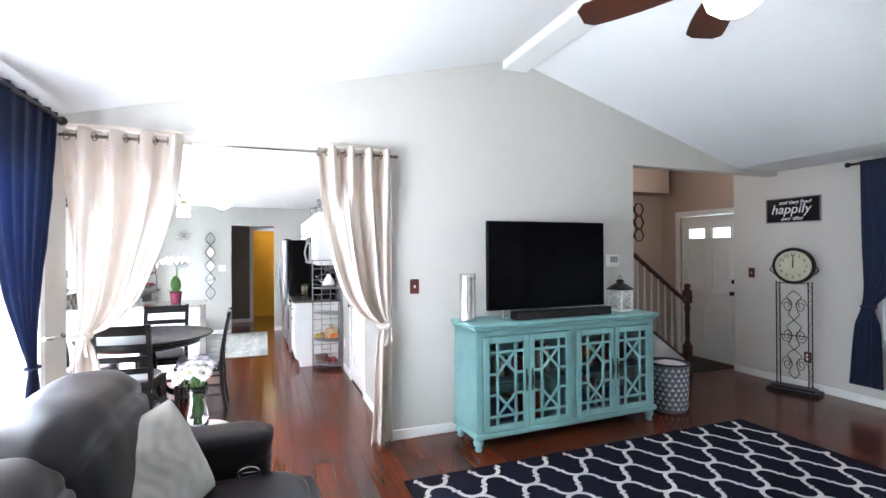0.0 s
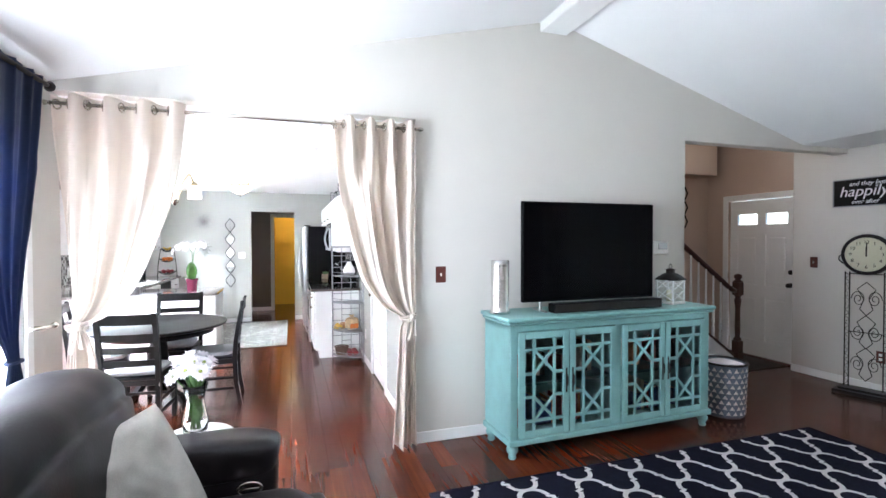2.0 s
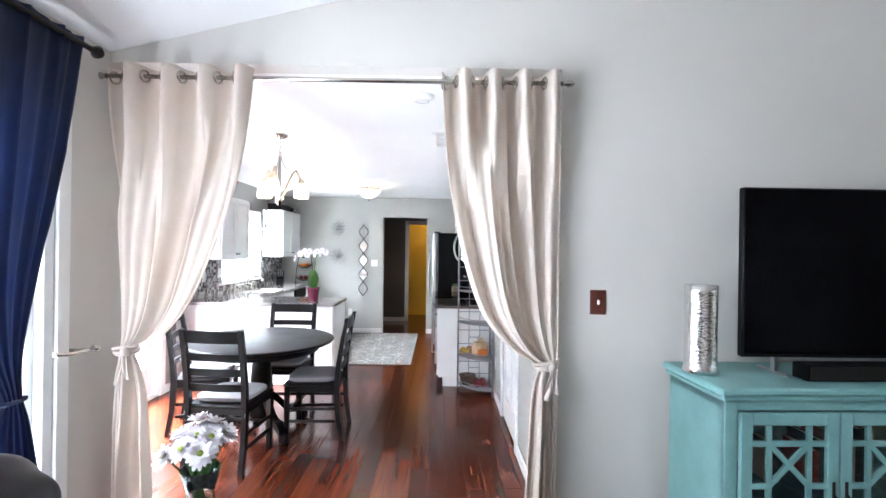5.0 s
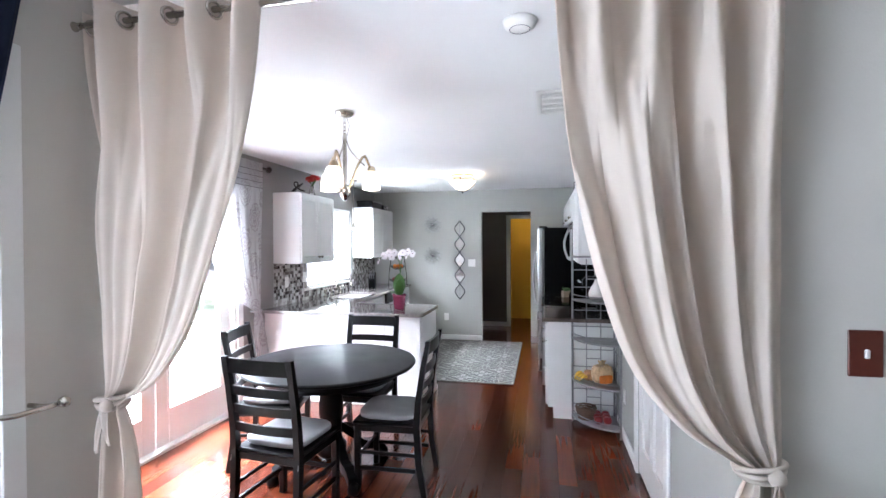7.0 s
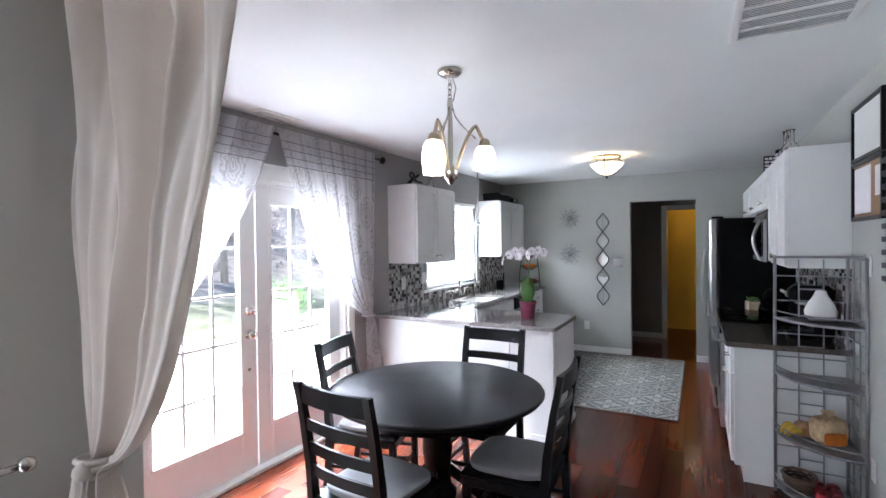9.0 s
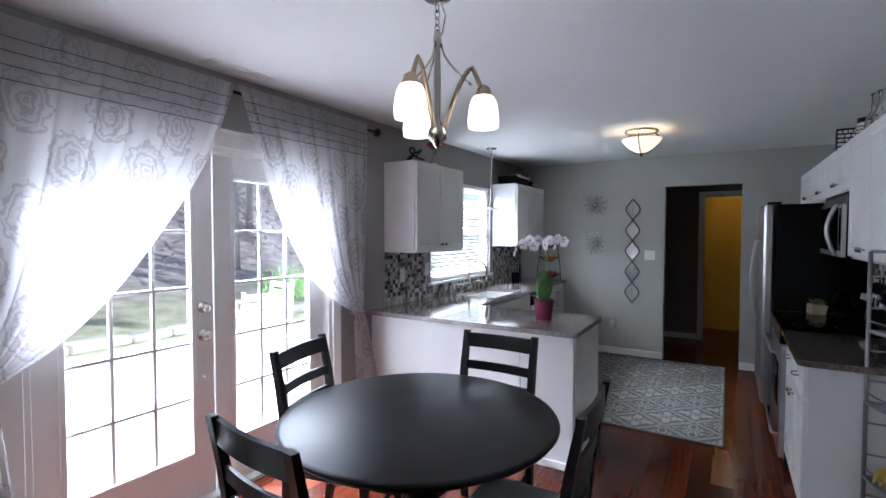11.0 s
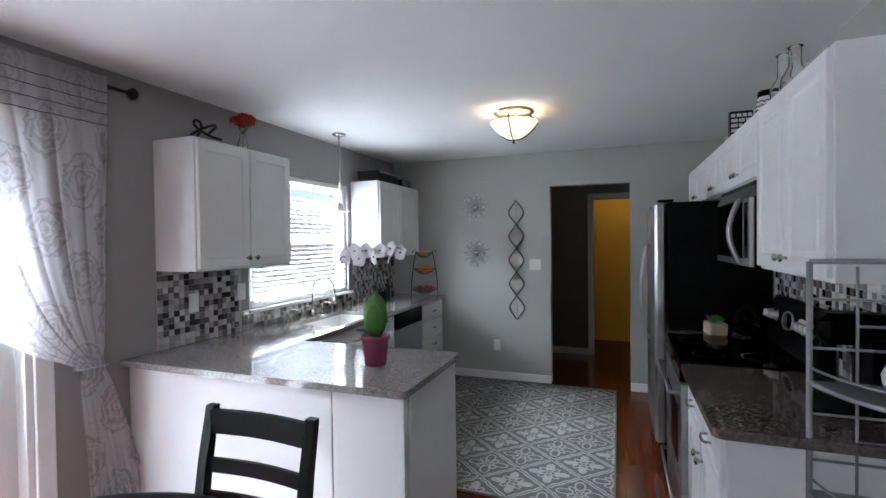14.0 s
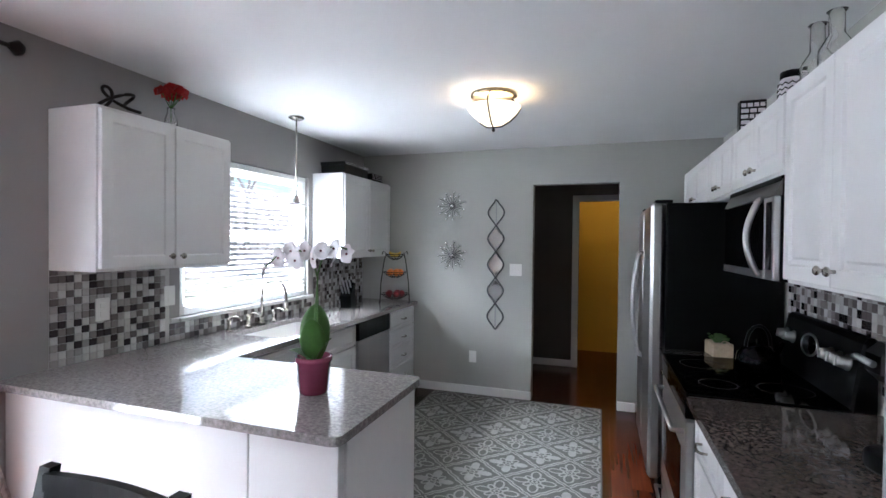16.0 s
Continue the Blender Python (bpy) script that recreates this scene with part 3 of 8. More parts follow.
def grommet_folds(u, k, depth, v, way):
    """Full round waves at the rings that turn into fewer, sharper folds further down."""
    t = min(1.0, max(0.0, (v - 0.03) / 0.30))
    t = t * t * (3 - 2 * t)
    w = math.sin(2 * math.pi * k * u)
    wave = math.copysign(abs(w) ** 0.75, w)
    lean = u if way > 0 else 1 - u + 0.12 * math.sin(2 * math.pi * u)
    p = 0.85 * k * lean + 0.55 + 0.10 * math.sin(7 * u + 2.2 * v)
    f = p - math.floor(p)
    ramp = f / 0.84 if f < 0.84 else 1 - (f - 0.84) / 0.16
    edge = -1 + 2 * ramp ** 0.75
    own = 0.75 + 0.35 * math.sin(11 * u + 3 * v)
    broad = math.sin(2 * math.pi * (0.42 * k * u + 0.15 + 0.10 * math.sin(4 * v)))
    fall = 0.95 * own * edge + 0.65 * broad + 0.10 * math.sin(2 * math.pi * 2.3 * k * u + 5 * v) + 0.05 * math.sin(31 * v + 9 * u) * math.sin(17 * u)
    return depth * ((1 - t) * wave + t * fall)


# tied-back curtains: rows of width and place that narrow to the tie and fan out below it
def tied_curtain(name, label, mat, along, across, keys, k, depth, group="", cat="curtain", solid=0.004, rings=0):
    """along, across: plan directions as vectors; keys: (z, start, end, pleat depth factor, offset across) from the top down."""
    zs = [q[0] for q in keys]
    al, ac = Vector(along), Vector(across)

    def at(u, v):
        z = zs[0] + (zs[-1] - zs[0]) * v
        i = 0
        while i < len(keys) - 2 and z < keys[i + 1][0]:
            i += 1
        f = (keys[i][0] - z) / (keys[i][0] - keys[i + 1][0])

        def ease(j):
            # smooth curve through the rows, no overshoot at the ends
            a, b = keys[i], keys[i + 1]
            p, q = keys[max(i - 1, 0)], keys[min(i + 2, len(keys) - 1)]
            h = a[0] - b[0]
            ta = (b[j] - p[j]) / max(p[0] - b[0], 1e-6) * h
            tb_ = (q[j] - a[j]) / max(a[0] - q[0], 1e-6) * h
            f2, f3 = f * f, f * f * f
            return (2 * f3 - 3 * f2 + 1) * a[j] + (f3 - 2 * f2 + f) * ta + (3 * f2 - 2 * f3) * b[j] + (f3 - f2) * tb_

        s0, s1, d, o = (ease(j) for j in (1, 2, 3, 4))
        wob = 0.08 * math.sin(2.3 * z + 4 * u) + 0.03 * math.sin(9 * z + 11 * u)
        uu = u + 0.012 * wob
        x = s0 + (s1 - s0) * uu
        fold = grommet_folds(u, k, depth, v, rings) if rings else pleats(u + 0.35 * wob / k, k, depth)
        y = o + d * (fold + 0.5 * depth * wob)
        p = al * x + ac * y
        return (p.x, p.y, z)

    c = thing(name, label, cat, group=group)
    part("panel", S().grid(at, int(k * (44 if rings else 30)), 90), mat, c, solid=solid)
    return c, at


# oatmeal grommet curtains across the kitchen opening
rod("curtain_rod", "brushed metal tension rod across the opening", (XL + 0.03, 3.60, 2.357), (KR - 0.012, 3.60, 2.357), 0.011, M_NICKEL, 0.018)
RY = 3.60
KEYS_L = [(2.405, -1.165, -0.455, 1.0, 0), (2.0, -1.15, -0.49, 1.05, 0), (1.73, -1.14, -0.55, 1.0, 0), (1.41, -1.12, -0.66, 0.95, 0), (1.25, -1.105, -0.735, 0.85, 0), (1.13, -1.095, -0.83, 0.65, 0), (1.07, -1.092, -0.91, 0.5, 0), (1.025, -1.092, -1.005, 0.34, 0), (0.94, -1.105, -0.98, 0.5, 0), (0.80, -1.125, -0.945, 0.7, 0), (0.386, -1.15, -0.92, 0.85, 0), (0.05, -1.16, -0.91, 0.9, 0)]
KEYS_R = [(2.405, 0.465, 1.045, 1.0, 0), (1.94, 0.50, 1.045, 1.05, 0), (1.62, 0.55, 1.045, 1.0, 0), (1.36, 0.62, 1.045, 0.95, 0), (1.20, 0.69, 1.045, 0.85, 0), (1.07, 0.80, 1.045, 0.6, 0), (1.015, 0.88, 1.045, 0.45, 0), (0.975, 0.955, 1.04, 0.32, 0), (0.89, 0.935, 1.045, 0.5, 0), (0.75, 0.92, 1.05, 0.7, 0), (0.2, 0.89, 1.05, 0.85, 0), (0.02, 0.875, 1.055, 0.9, 0)]
for label, keys, tie_x, tie_z, way in (("oatmeal linen grommet curtain tied back with its own cloth", KEYS_L, -1.052, 1.025, 1), ("oatmeal linen grommet curtain tied back beside the wall end", KEYS_R, 0.993, 0.975, -1)):
    c, fn = tied_curtain("grommet_curtain", label, M_LINEN, (1, 0, 0), (0, 1, 0), [(z, a, b, d, RY) for z, a, b, d, _ in keys], 4, 0.068, group="linen curtains", rings=way)
    gv = (keys[0][0] - 2.357) / (keys[0][0] - keys[-1][0])
    for i in range(8):
        gu = min(0.985, max(0.015, i / 8))
        mid_, ahead, behind = Vector(fn(gu, gv)), Vector(fn(gu + 0.012, gv)), Vector(fn(gu - 0.012, gv))
        tn = (ahead - behind).normalized()
        out = Vector((tn.y, -tn.x, 0))
        for side in (-1, 1):
            g = S().tube([tuple(mid_ + out * 0.0045 * side + tn * 0.027 * math.cos(a) + Vector((0, 0, 0.027 * math.sin(a)))) for a in [j * math.pi / 12 for j in range(24)]], 0.0055, 6, True)
            part("grommet", g, M_NICKEL, c, "nickel grommet ring")
    band = S()
    for k in range(3):
        band.tube([(tie_x + (0.052 + 0.004 * k) * math.cos(a), RY + (0.040 + 0.004 * k) * math.sin(a), tie_z - 0.01 + 0.011 * k + 0.010 * math.sin(a + k)) for a in [i * math.pi / 12 for i in range(24)]], 0.0075, 7, True)
    tie = part("tie", band, M_LINEN, c, "narrow cloth tie wound round the curtain")
    part("knot", S().lathe([(0.0, -0.024), (0.016, -0.018), (0.022, -0.004), (0.019, 0.012), (0.008, 0.022), (0.0, 0.024)], (tie_x + 0.022, RY - 0.050, tie_z), 12), M_LINEN, tie)
    for sx, drop in ((-0.035, 0.16), (0.018, 0.13)):
        part("tie_end", S().grid(lambda u, v: (tie_x + 0.022 + sx * v + (u - 0.5) * (0.014 + 0.016 * v), RY - 0.060 - 0.008 * math.sin(5 * u + 4 * v), tie_z - drop * v), 6, 10), M_LINEN, tie, solid=0.002)

# navy curtains at the garden window and the street window
rod("curtain_rod", "dark bronze curtain rod with ball finial", (XL + 0.09, 0.0, 2.41), (XL + 0.09, 3.42, 2.41), 0.013, M_IRON, 0.03)
NX = XL + 0.09
keys = [(2.44, 2.55, 3.38, 1.0, NX), (1.9, 2.60, 3.28, 1.0, NX), (1.4, 2.74, 3.15, 0.8, NX), (1.12, 2.90, 3.09, 0.5, NX), (0.95, 3.00, 3.09, 0.3, NX), (0.85, 2.98, 3.12, 0.5, NX), (0.4, 2.92, 3.20, 0.8, NX), (0.003, 2.90, 3.22, 0.9, NX)]
c, fn = tied_curtain("curtain", "navy blue cloth curtain gathered by a tie", M_NAVY, (0, 1, 0), (1, 0, 0), keys, 6, 0.035, group="navy curtains")
part("tie", S().tube([(NX + 0.026 * math.cos(a), 3.045 + 0.052 * math.sin(a), 0.95) for a in [i * math.pi / 8 for i in range(16)]], 0.008, 8, True), M_NAVY, c)
rod("curtain_rod", "dark bronze curtain rod with finial", (XR - 0.09, 0.9, 2.44), (XR - 0.09, 2.86, 2.44), 0.013, M_IRON, 0.028)
NX2 = XR - 0.09
keys = [(2.46, 2.2, 2.78, 1.0, NX2), (1.6, 2.3, 2.77, 1.0, NX2), (1.2, 2.5, 2.76, 0.7, NX2), (1.0, 2.66, 2.78, 0.4, NX2), (0.8, 2.62, 2.84, 0.6, NX2), (0.2, 2.60, 2.89, 0.9, NX2)]
c, fn = tied_curtain("curtain", "navy blue cloth curtain held back at the window", M_NAVY, (0, 1, 0), (1, 0, 0), keys, 5, 0.035, group="navy curtains")
part("tie", S().tube([(NX2 + 0.03 * math.cos(a), 2.72 + 0.062 * math.sin(a), 1.0) for a in [i * math.pi / 8 for i in range(16)]], 0.013, 8, True), M_NAVY, c)
hb = thing("curtain_holdback", "brushed metal curtain holdback on the wall", "holdback")
part("arm", S().tube([(XL, 3.43, 1.055), (XL + 0.05, 3.43, 1.055), (XL + 0.085, 3.43, 1.058)], 0.008, 8), M_NICKEL, hb)
part("hook", S().tube([(XL + 0.085, 3.47, 1.058), (XL + 0.085, 3.40, 1.058), (XL + 0.08, 3.33, 1.06), (XL + 0.06, 3.27, 1.07)], 0.009, 8), M_NICKEL, hb)
part("knob", S().lathe([(0.0, -0.02), (0.016, -0.012), (0.02, 0), (0.016, 0.012), (0, 0.02)], (XL + 0.085, 3.475, 1.058), 12), M_NICKEL, hb)


# ---- sofa, built along y against the garden side, arm towards the kitchen ----
def cushion(fn_size, at, bulge=0.3, n=14, pole="z", wrinkle=0.0):
    """A soft box: half sizes (a, b, c) with swollen faces."""
    a, b, c = fn_size
    s = S()

    def sgn(v, p):
        return math.copysign(abs(v) ** p, v)

    def fnc(u, v):
        th, ph = 2 * math.pi * u, math.pi * (v - 0.5)
        e = bulge
        x = a * sgn(math.cos(ph), e) * sgn(math.cos(th), e)
        y = b * sgn(math.cos(ph), e) * sgn(math.sin(th), e)
        z = c * sgn(math.sin(ph), e)
        if pole == "y":
            x, y, z = a * sgn(math.cos(ph), e) * sgn(math.cos(th), e), b * sgn(math.sin(ph), e), c * sgn(math.cos(ph), e) * sgn(math.sin(th), e)
        w = 1 + (0.012 * math.sin(5 * th + 3 * ph) + 0.008 * math.sin(9 * ph)) * math.cos(ph)
        ends = max(0.0, abs(math.sin(ph)) - 0.35) * min(1.0, 4 * math.cos(ph))
        w += wrinkle * (ends * (math.sin(13 * th + 2.5 * math.sin(2 * th)) + 0.6 * math.sin(29 * th + 4 * ph)) + 0.10 * math.sin(6 * th + 9 * ph + 2 * math.sin(3 * th)))
        return (at[0] + x * w, at[1] + y * w, at[2] + z * w)

    return s.grid(fnc, n * 3, n * 2, wrap=True)


def back_roll(a, b, c, at, seed):
    """Padded sofa back: a soft roll with closed ends, two stitched seams along it and creases that run from the seams."""
    r = random.Random(seed)
    puckers = [(r.uniform(0, 6.28), r.uniform(8, 15), r.uniform(-1, 1)) for _ in range(5)]

    def sgn(v, p):
        return math.copysign(abs(v) ** p, v)

    def fnc(u, v):
        th, ph = 2 * math.pi * u, math.pi * (v - 0.5)
        ring = abs(math.cos(ph)) ** 0.34
        yy = sgn(math.sin(ph), 0.55)
        k = 1.0
        for seam in (0.75, 2.25):
            d = th - seam
            k -= 0.055 * math.exp(-(d / 0.07) ** 2)
            for f, n, q in puckers:
                k += 0.006 * math.exp(-(d / 0.40) ** 2) * math.sin(n * yy + f + q * 3 * d)
        end = max(0.0, abs(yy) - 0.62) / 0.38
        k += end * (0.020 * math.sin(9 * th + 1.3) + 0.010 * math.sin(17 * th + 5 * yy))
        k += 0.010 * math.sin(3 * th + 5 * yy)
        return (at[0] + a * ring * k * sgn(math.cos(th), 0.72), at[1] + b * yy, at[2] + c * ring * k * sgn(math.sin(th), 0.72))

    return S().grid(fnc, 120, 80, wrap=True)


sofa = thing("sofa", "dark brown leather reclining sofa with padded arm", "sofa", pose(-0.10, 1.70, 0))
part("base", S().box(-0.72, -1.0, 0.04, 0.28, 0.86, 0.30, 0.03), M_LEATHER, sofa)
part("seat_cushion", cushion((0.40, 0.42, 0.13), (-0.02, 0.28, 0.36), 0.35), M_LEATHER, sofa)
part("seat_cushion", cushion((0.40, 0.42, 0.13), (-0.02, -0.56, 0.36), 0.35), M_LEATHER, sofa)
part("footrest", cushion((0.10, 0.42, 0.17), (0.33, 0.28, 0.28), 0.35), M_LEATHER, sofa)
part("backrest", back_roll(0.235, 0.47, 0.44, (-0.53, 0.36, 0.625), 3), M_LEATHER, sofa)
part("backrest", back_roll(0.235, 0.47, 0.42, (-0.53, -0.56, 0.615), 8), M_LEATHER, sofa)
arm = part("armrest", cushion((0.40, 0.115, 0.24), (-0.19, 0.83, 0.36), 0.3).merge(cushion((0.41, 0.13, 0.09), (-0.19, 0.83, 0.575), 0.45)), M_LEATHER, sofa)
part("recliner_lever", S().tube([(0.10 + 0.05 * math.cos(a), 0.70, 0.47 + 0.028 * math.sin(a)) for a in [i * math.pi / 8 for i in range(16)]], 0.006, 8, True).tube([(0.06, 0.70, 0.47), (0.14, 0.70, 0.47)], 0.006, 8), M_NICKEL, arm, "oval chrome recliner lever")

# cushion leaning in the corner of the sofa
pil = S()


def pillow_at(u, v):
    x, y = 2 * u - 1, 2 * v - 1
    f = max(0.0, (1 - x ** 4)) * max(0.0, (1 - y ** 4))
    k = 1 - 0.10 * (x * x + y * y - x * x * y * y)
    return (0.255 * x * k, 0.255 * y * k, 0.09 * f ** 0.5 + f * (0.005 * math.sin(7 * x + 5 * y) + 0.0025 * math.sin(17 * y - 9 * x + 3 * math.sin(4 * x)) + 0.0015 * math.sin(26 * x + 4 * math.sin(5 * y))))


pil.grid(pillow_at, 64, 64)
pil.grid(lambda u, v: (pillow_at(u, 1 - v)[0], pillow_at(u, 1 - v)[1], -pillow_at(u, 1 - v)[2]), 22, 22)
single("cushion", pil, M_PILLOW, "grey woven throw cushion leaning on the sofa arm", "cushion", Matrix.Translation((-0.375, 2.11, 0.65)) @ Vector((0.66, -0.66, 0.36)).to_track_quat("Z", "Y").to_matrix().to_4x4() @ pose(0, 0, 0, 0, 0, 14))

# white side table and a glass of daisies
st = thing("side_table", "small round white side table beside the sofa", "table", pose(-0.26, 2.77, 0))
part("tabletop", S().lathe([(0.0, 0.565), (0.145, 0.565), (0.16, 0.572), (0.16, 0.588), (0.15, 0.595), (0.0, 0.595)], n=40), M_TRIM, st)
part("pedestal", S().lathe([(0.13, 0.0), (0.13, 0.02), (0.05, 0.05), (0.03, 0.1), (0.028, 0.45), (0.06, 0.565)], n=24), M_TRIM, st)
fl = thing("flower_vase", "glass vase of white daisies on the side table", "vase", pose(-0.27, 2.76, 0.596) @ Matrix.Diagonal((1.3, 1.3, 1.25, 1)))
vp = [(0.034, 0.0), (0.043, 0.02), (0.045, 0.06), (0.034, 0.11), (0.03, 0.14), (0.045, 0.20), (0.042, 0.20), (0.027, 0.14), (0.031, 0.11), (0.041, 0.06), (0.039, 0.022), (0.0, 0.012)]
part("glass", S().lathe(vp, n=28), M_GLASS, fl)
rnd = random.Random(4)
stems, leaves = S(), S()
for i in range(13):
    a, r = 2.4 * i, 0.012 + 0.0052 * i
    tip = Vector((r * math.cos(a), r * math.sin(a), 0.31 - 0.75 * r + rnd.uniform(-0.015, 0.015)))
    stems.tube([(0.018 * math.cos(a + 2), 0.018 * math.sin(a + 2), 0.02), (0.012 * math.cos(a), 0.012 * math.sin(a), 0.16), tip], 0.0026, 5)
    nrm = Vector((math.cos(a) * r * 9, math.sin(a) * r * 9, 0.55)).normalized()
    q = nrm.to_track_quat("Z", "Y").to_matrix().to_4x4()
    petals = S()
    for layer, (reach, lift, count) in enumerate(((0.036, 0.15, 16), (0.030, 0.45, 13), (0.022, 0.85, 10))):
        for j in range(count):
            b = 2 * math.pi * (j + 0.5 * layer) / count + rnd.uniform(-0.08, 0.08)
            l = reach * rnd.uniform(0.85, 1.12)
            rows = [(0.006, 0.0020), (0.45 * l, 0.0048), (0.8 * l, 0.0052), (l, 0.0018)]
            vs = []
            for d, w in rows:
                z = lift * d - 6.0 * d * d * (1 - 0.4 * layer)
                vs += [(d * math.cos(b) - w * math.sin(b), d * math.sin(b) + w * math.cos(b), z), (d * math.cos(b) + w * math.sin(b), d * math.sin(b) - w * math.cos(b), z)]
            petals.add(vs, [(2 * k, 2 * k + 1, 2 * k + 3, 2 * k + 2) for k in range(3)], True)
    bloom = part("bloom", petals.moved(Matrix.Translation(tip) @ q), M_PETAL, fl, "white many-petalled bloom")
    part("heart", S().lathe([(0.006, 0.0), (0.0075, 0.006), (0.004, 0.011), (0, 0.012)], n=10).moved(Matrix.Translation(tip) @ q), M_HEART, bloom)
for i in range(34):
    a, z = rnd.uniform(0, 6.28), rnd.uniform(0.04, 0.22)
    leaves.add([(0.008 * math.cos(a), 0.008 * math.sin(a), z), (0.025 * math.cos(a + 0.5), 0.025 * math.sin(a + 0.5), z + 0.03), (0.03 * math.cos(a), 0.03 * math.sin(a), z + 0.06), (0.02 * math.cos(a - 0.5), 0.02 * math.sin(a - 0.5), z + 0.03)], [(0, 1, 2, 3)])
part("stem", stems, M_LEAF, fl)
part("foliage", leaves, M_LEAF, fl)

# ---- media cabinet ----
CABW, CABD, CABH = 1.87, 0.44, 1.0
cab = thing("media_cabinet", "distressed teal sideboard with four fretwork glass doors", "cabinet", pose(1.60, 3.155, 0, 0, 0, 1.8))
part("side_panel", S().box(0.02, 0.02, 0.13, 0.045, CABD, 0.945, 0.003), M_TEAL, cab)
part("side_panel", S().box(CABW - 0.045, 0.02, 0.13, CABW - 0.02, CABD, 0.945, 0.003), M_TEAL, cab)
part("plinth", S().box(0.0, 0.0, 0.10, CABW, CABD, 0.145, 0.008), M_TEAL, cab)
part("back_panel", S().box(0.045, CABD - 0.015, 0.145, CABW - 0.045, CABD, 0.945), M_TEAL, cab)
part("apron", S().box(0.02, 0.02, 0.90, CABW - 0.02, CABD, 0.945, 0.003), M_TEAL, cab)
part("stile", S().box(0.02, 0.018, 0.13, 0.075, 0.05, 0.945, 0.003), M_TEAL, cab)
part("stile", S().box(CABW - 0.075, 0.018, 0.13, CABW - 0.02, 0.05, 0.945, 0.003), M_TEAL, cab)
part("divider", S().box(CABW / 2 - 0.028, 0.018, 0.145, CABW / 2 + 0.028, 0.40, 0.905, 0.003), M_TEAL, cab)
part("top", S().box(-0.02, -0.022, 0.97, CABW + 0.02, CABD, CABH, 0.008).box(-0.008, -0.010, 0.945, CABW + 0.008, CABD, 0.97, 0.010), M_TEAL, cab)
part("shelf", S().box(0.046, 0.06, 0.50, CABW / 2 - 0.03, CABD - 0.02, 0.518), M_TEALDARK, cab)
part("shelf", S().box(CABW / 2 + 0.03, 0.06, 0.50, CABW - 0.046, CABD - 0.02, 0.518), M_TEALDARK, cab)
foot = S().lathe([(0.022, 0.0), (0.030, 0.012), (0.024, 0.03), (0.040, 0.055), (0.042, 0.075), (0.030, 0.092), (0.036, 0.10)], n=20).mesh("foot", M_TEAL)
for fx in (0.05, CABW - 0.05):
    for fy in (0.05, CABD - 0.05):
        part("foot", foot, M_TEAL, cab, m=pose(fx, fy, 0))
DW = (CABW / 2 - 0.075 - 0.028) / 2


def fret_door(w, h):
    """Door frame with a fretwork of bars: a grid with crossed diagonals round a diamond."""
    s = S()
    e = 0.05
    s.box(0, 0, 0, e, 0.02, h, 0.003).box(w - e, 0, 0, w, 0.02, h, 0.003).box(e, 0, 0, w - e, 0.02, e, 0.003).box(e, 0, h - e, w - e, 0.02, h, 0.003)
    bars = []
    t = 0.010
    x0, x1, z0, z1 = e, w - e, e, h - e
    iw, ih = x1 - x0, z1 - z0

    def bar(ax, az, bx, bz):
        d = Vector((bx - ax, 0, bz - az))
        n = Vector((-d.z, 0, d.x)).normalized() * t
        v = []
        for y in (0.004, 0.016):
            v += [(ax + n.x, y, az + n.z), (bx + n.x, y, bz + n.z), (bx - n.x, y, bz - n.z), (ax - n.x, y, az - n.z)]
        bars.append(S().add(v, [(0, 1, 2, 3), (7, 6, 5, 4), (0, 4, 5, 1), (2, 6, 7, 3), (1, 5, 6, 2), (0, 3, 7, 4)]))

    c0, c1 = x0 + iw * 0.23, x0 + iw * 0.77
    bar(c0, z0, c0, z1)
    bar(c1, z0, c1, z1)
    for q in (0.10, 0.885):
        bar(x0, z0 + ih * q, x1, z0 + ih * q)
    for q in (0.365, 0.62):
        bar(x0, z0 + ih * q, c0, z0 + ih * q)
        bar(c1, z0 + ih * q, x1, z0 + ih * q)
    for a, bq in ((0.10, 0.365), (0.62, 0.885)):
        bar(c0, z0 + ih * a, c1, z0 + ih * bq)
        bar(c1, z0 + ih * a, c0, z0 + ih * bq)
    return s, bars


for i in range(4):
    x = 0.078 + (i % 2) * DW + (0 if i < 2 else CABW / 2 - 0.047)
    fs, bs = fret_door(DW - 0.006, 0.745)
    d = part("door", fs, M_TEAL, cab, m=pose(x, 0.002, 0.15))
    for one in bs:
        part("fret_bar", one, M_TEAL, d)
    part("pane", S().box(0.04, 0.0165, 0.04, DW - 0.046, 0.0185, 0.705), M_GLASS, d)
    hx = DW - 0.03 if i % 2 == 0 else 0.024
    part("handle", S().tube([(hx, -0.004, 0.34), (hx, -0.018, 0.35), (hx, -0.018, 0.41), (hx, -0.004, 0.42)], 0.0045, 8).box(hx - 0.007, -0.003, 0.29, hx + 0.007, 0.0, 0.47, 0.002), M_IRON, d, "dark iron pull handle")
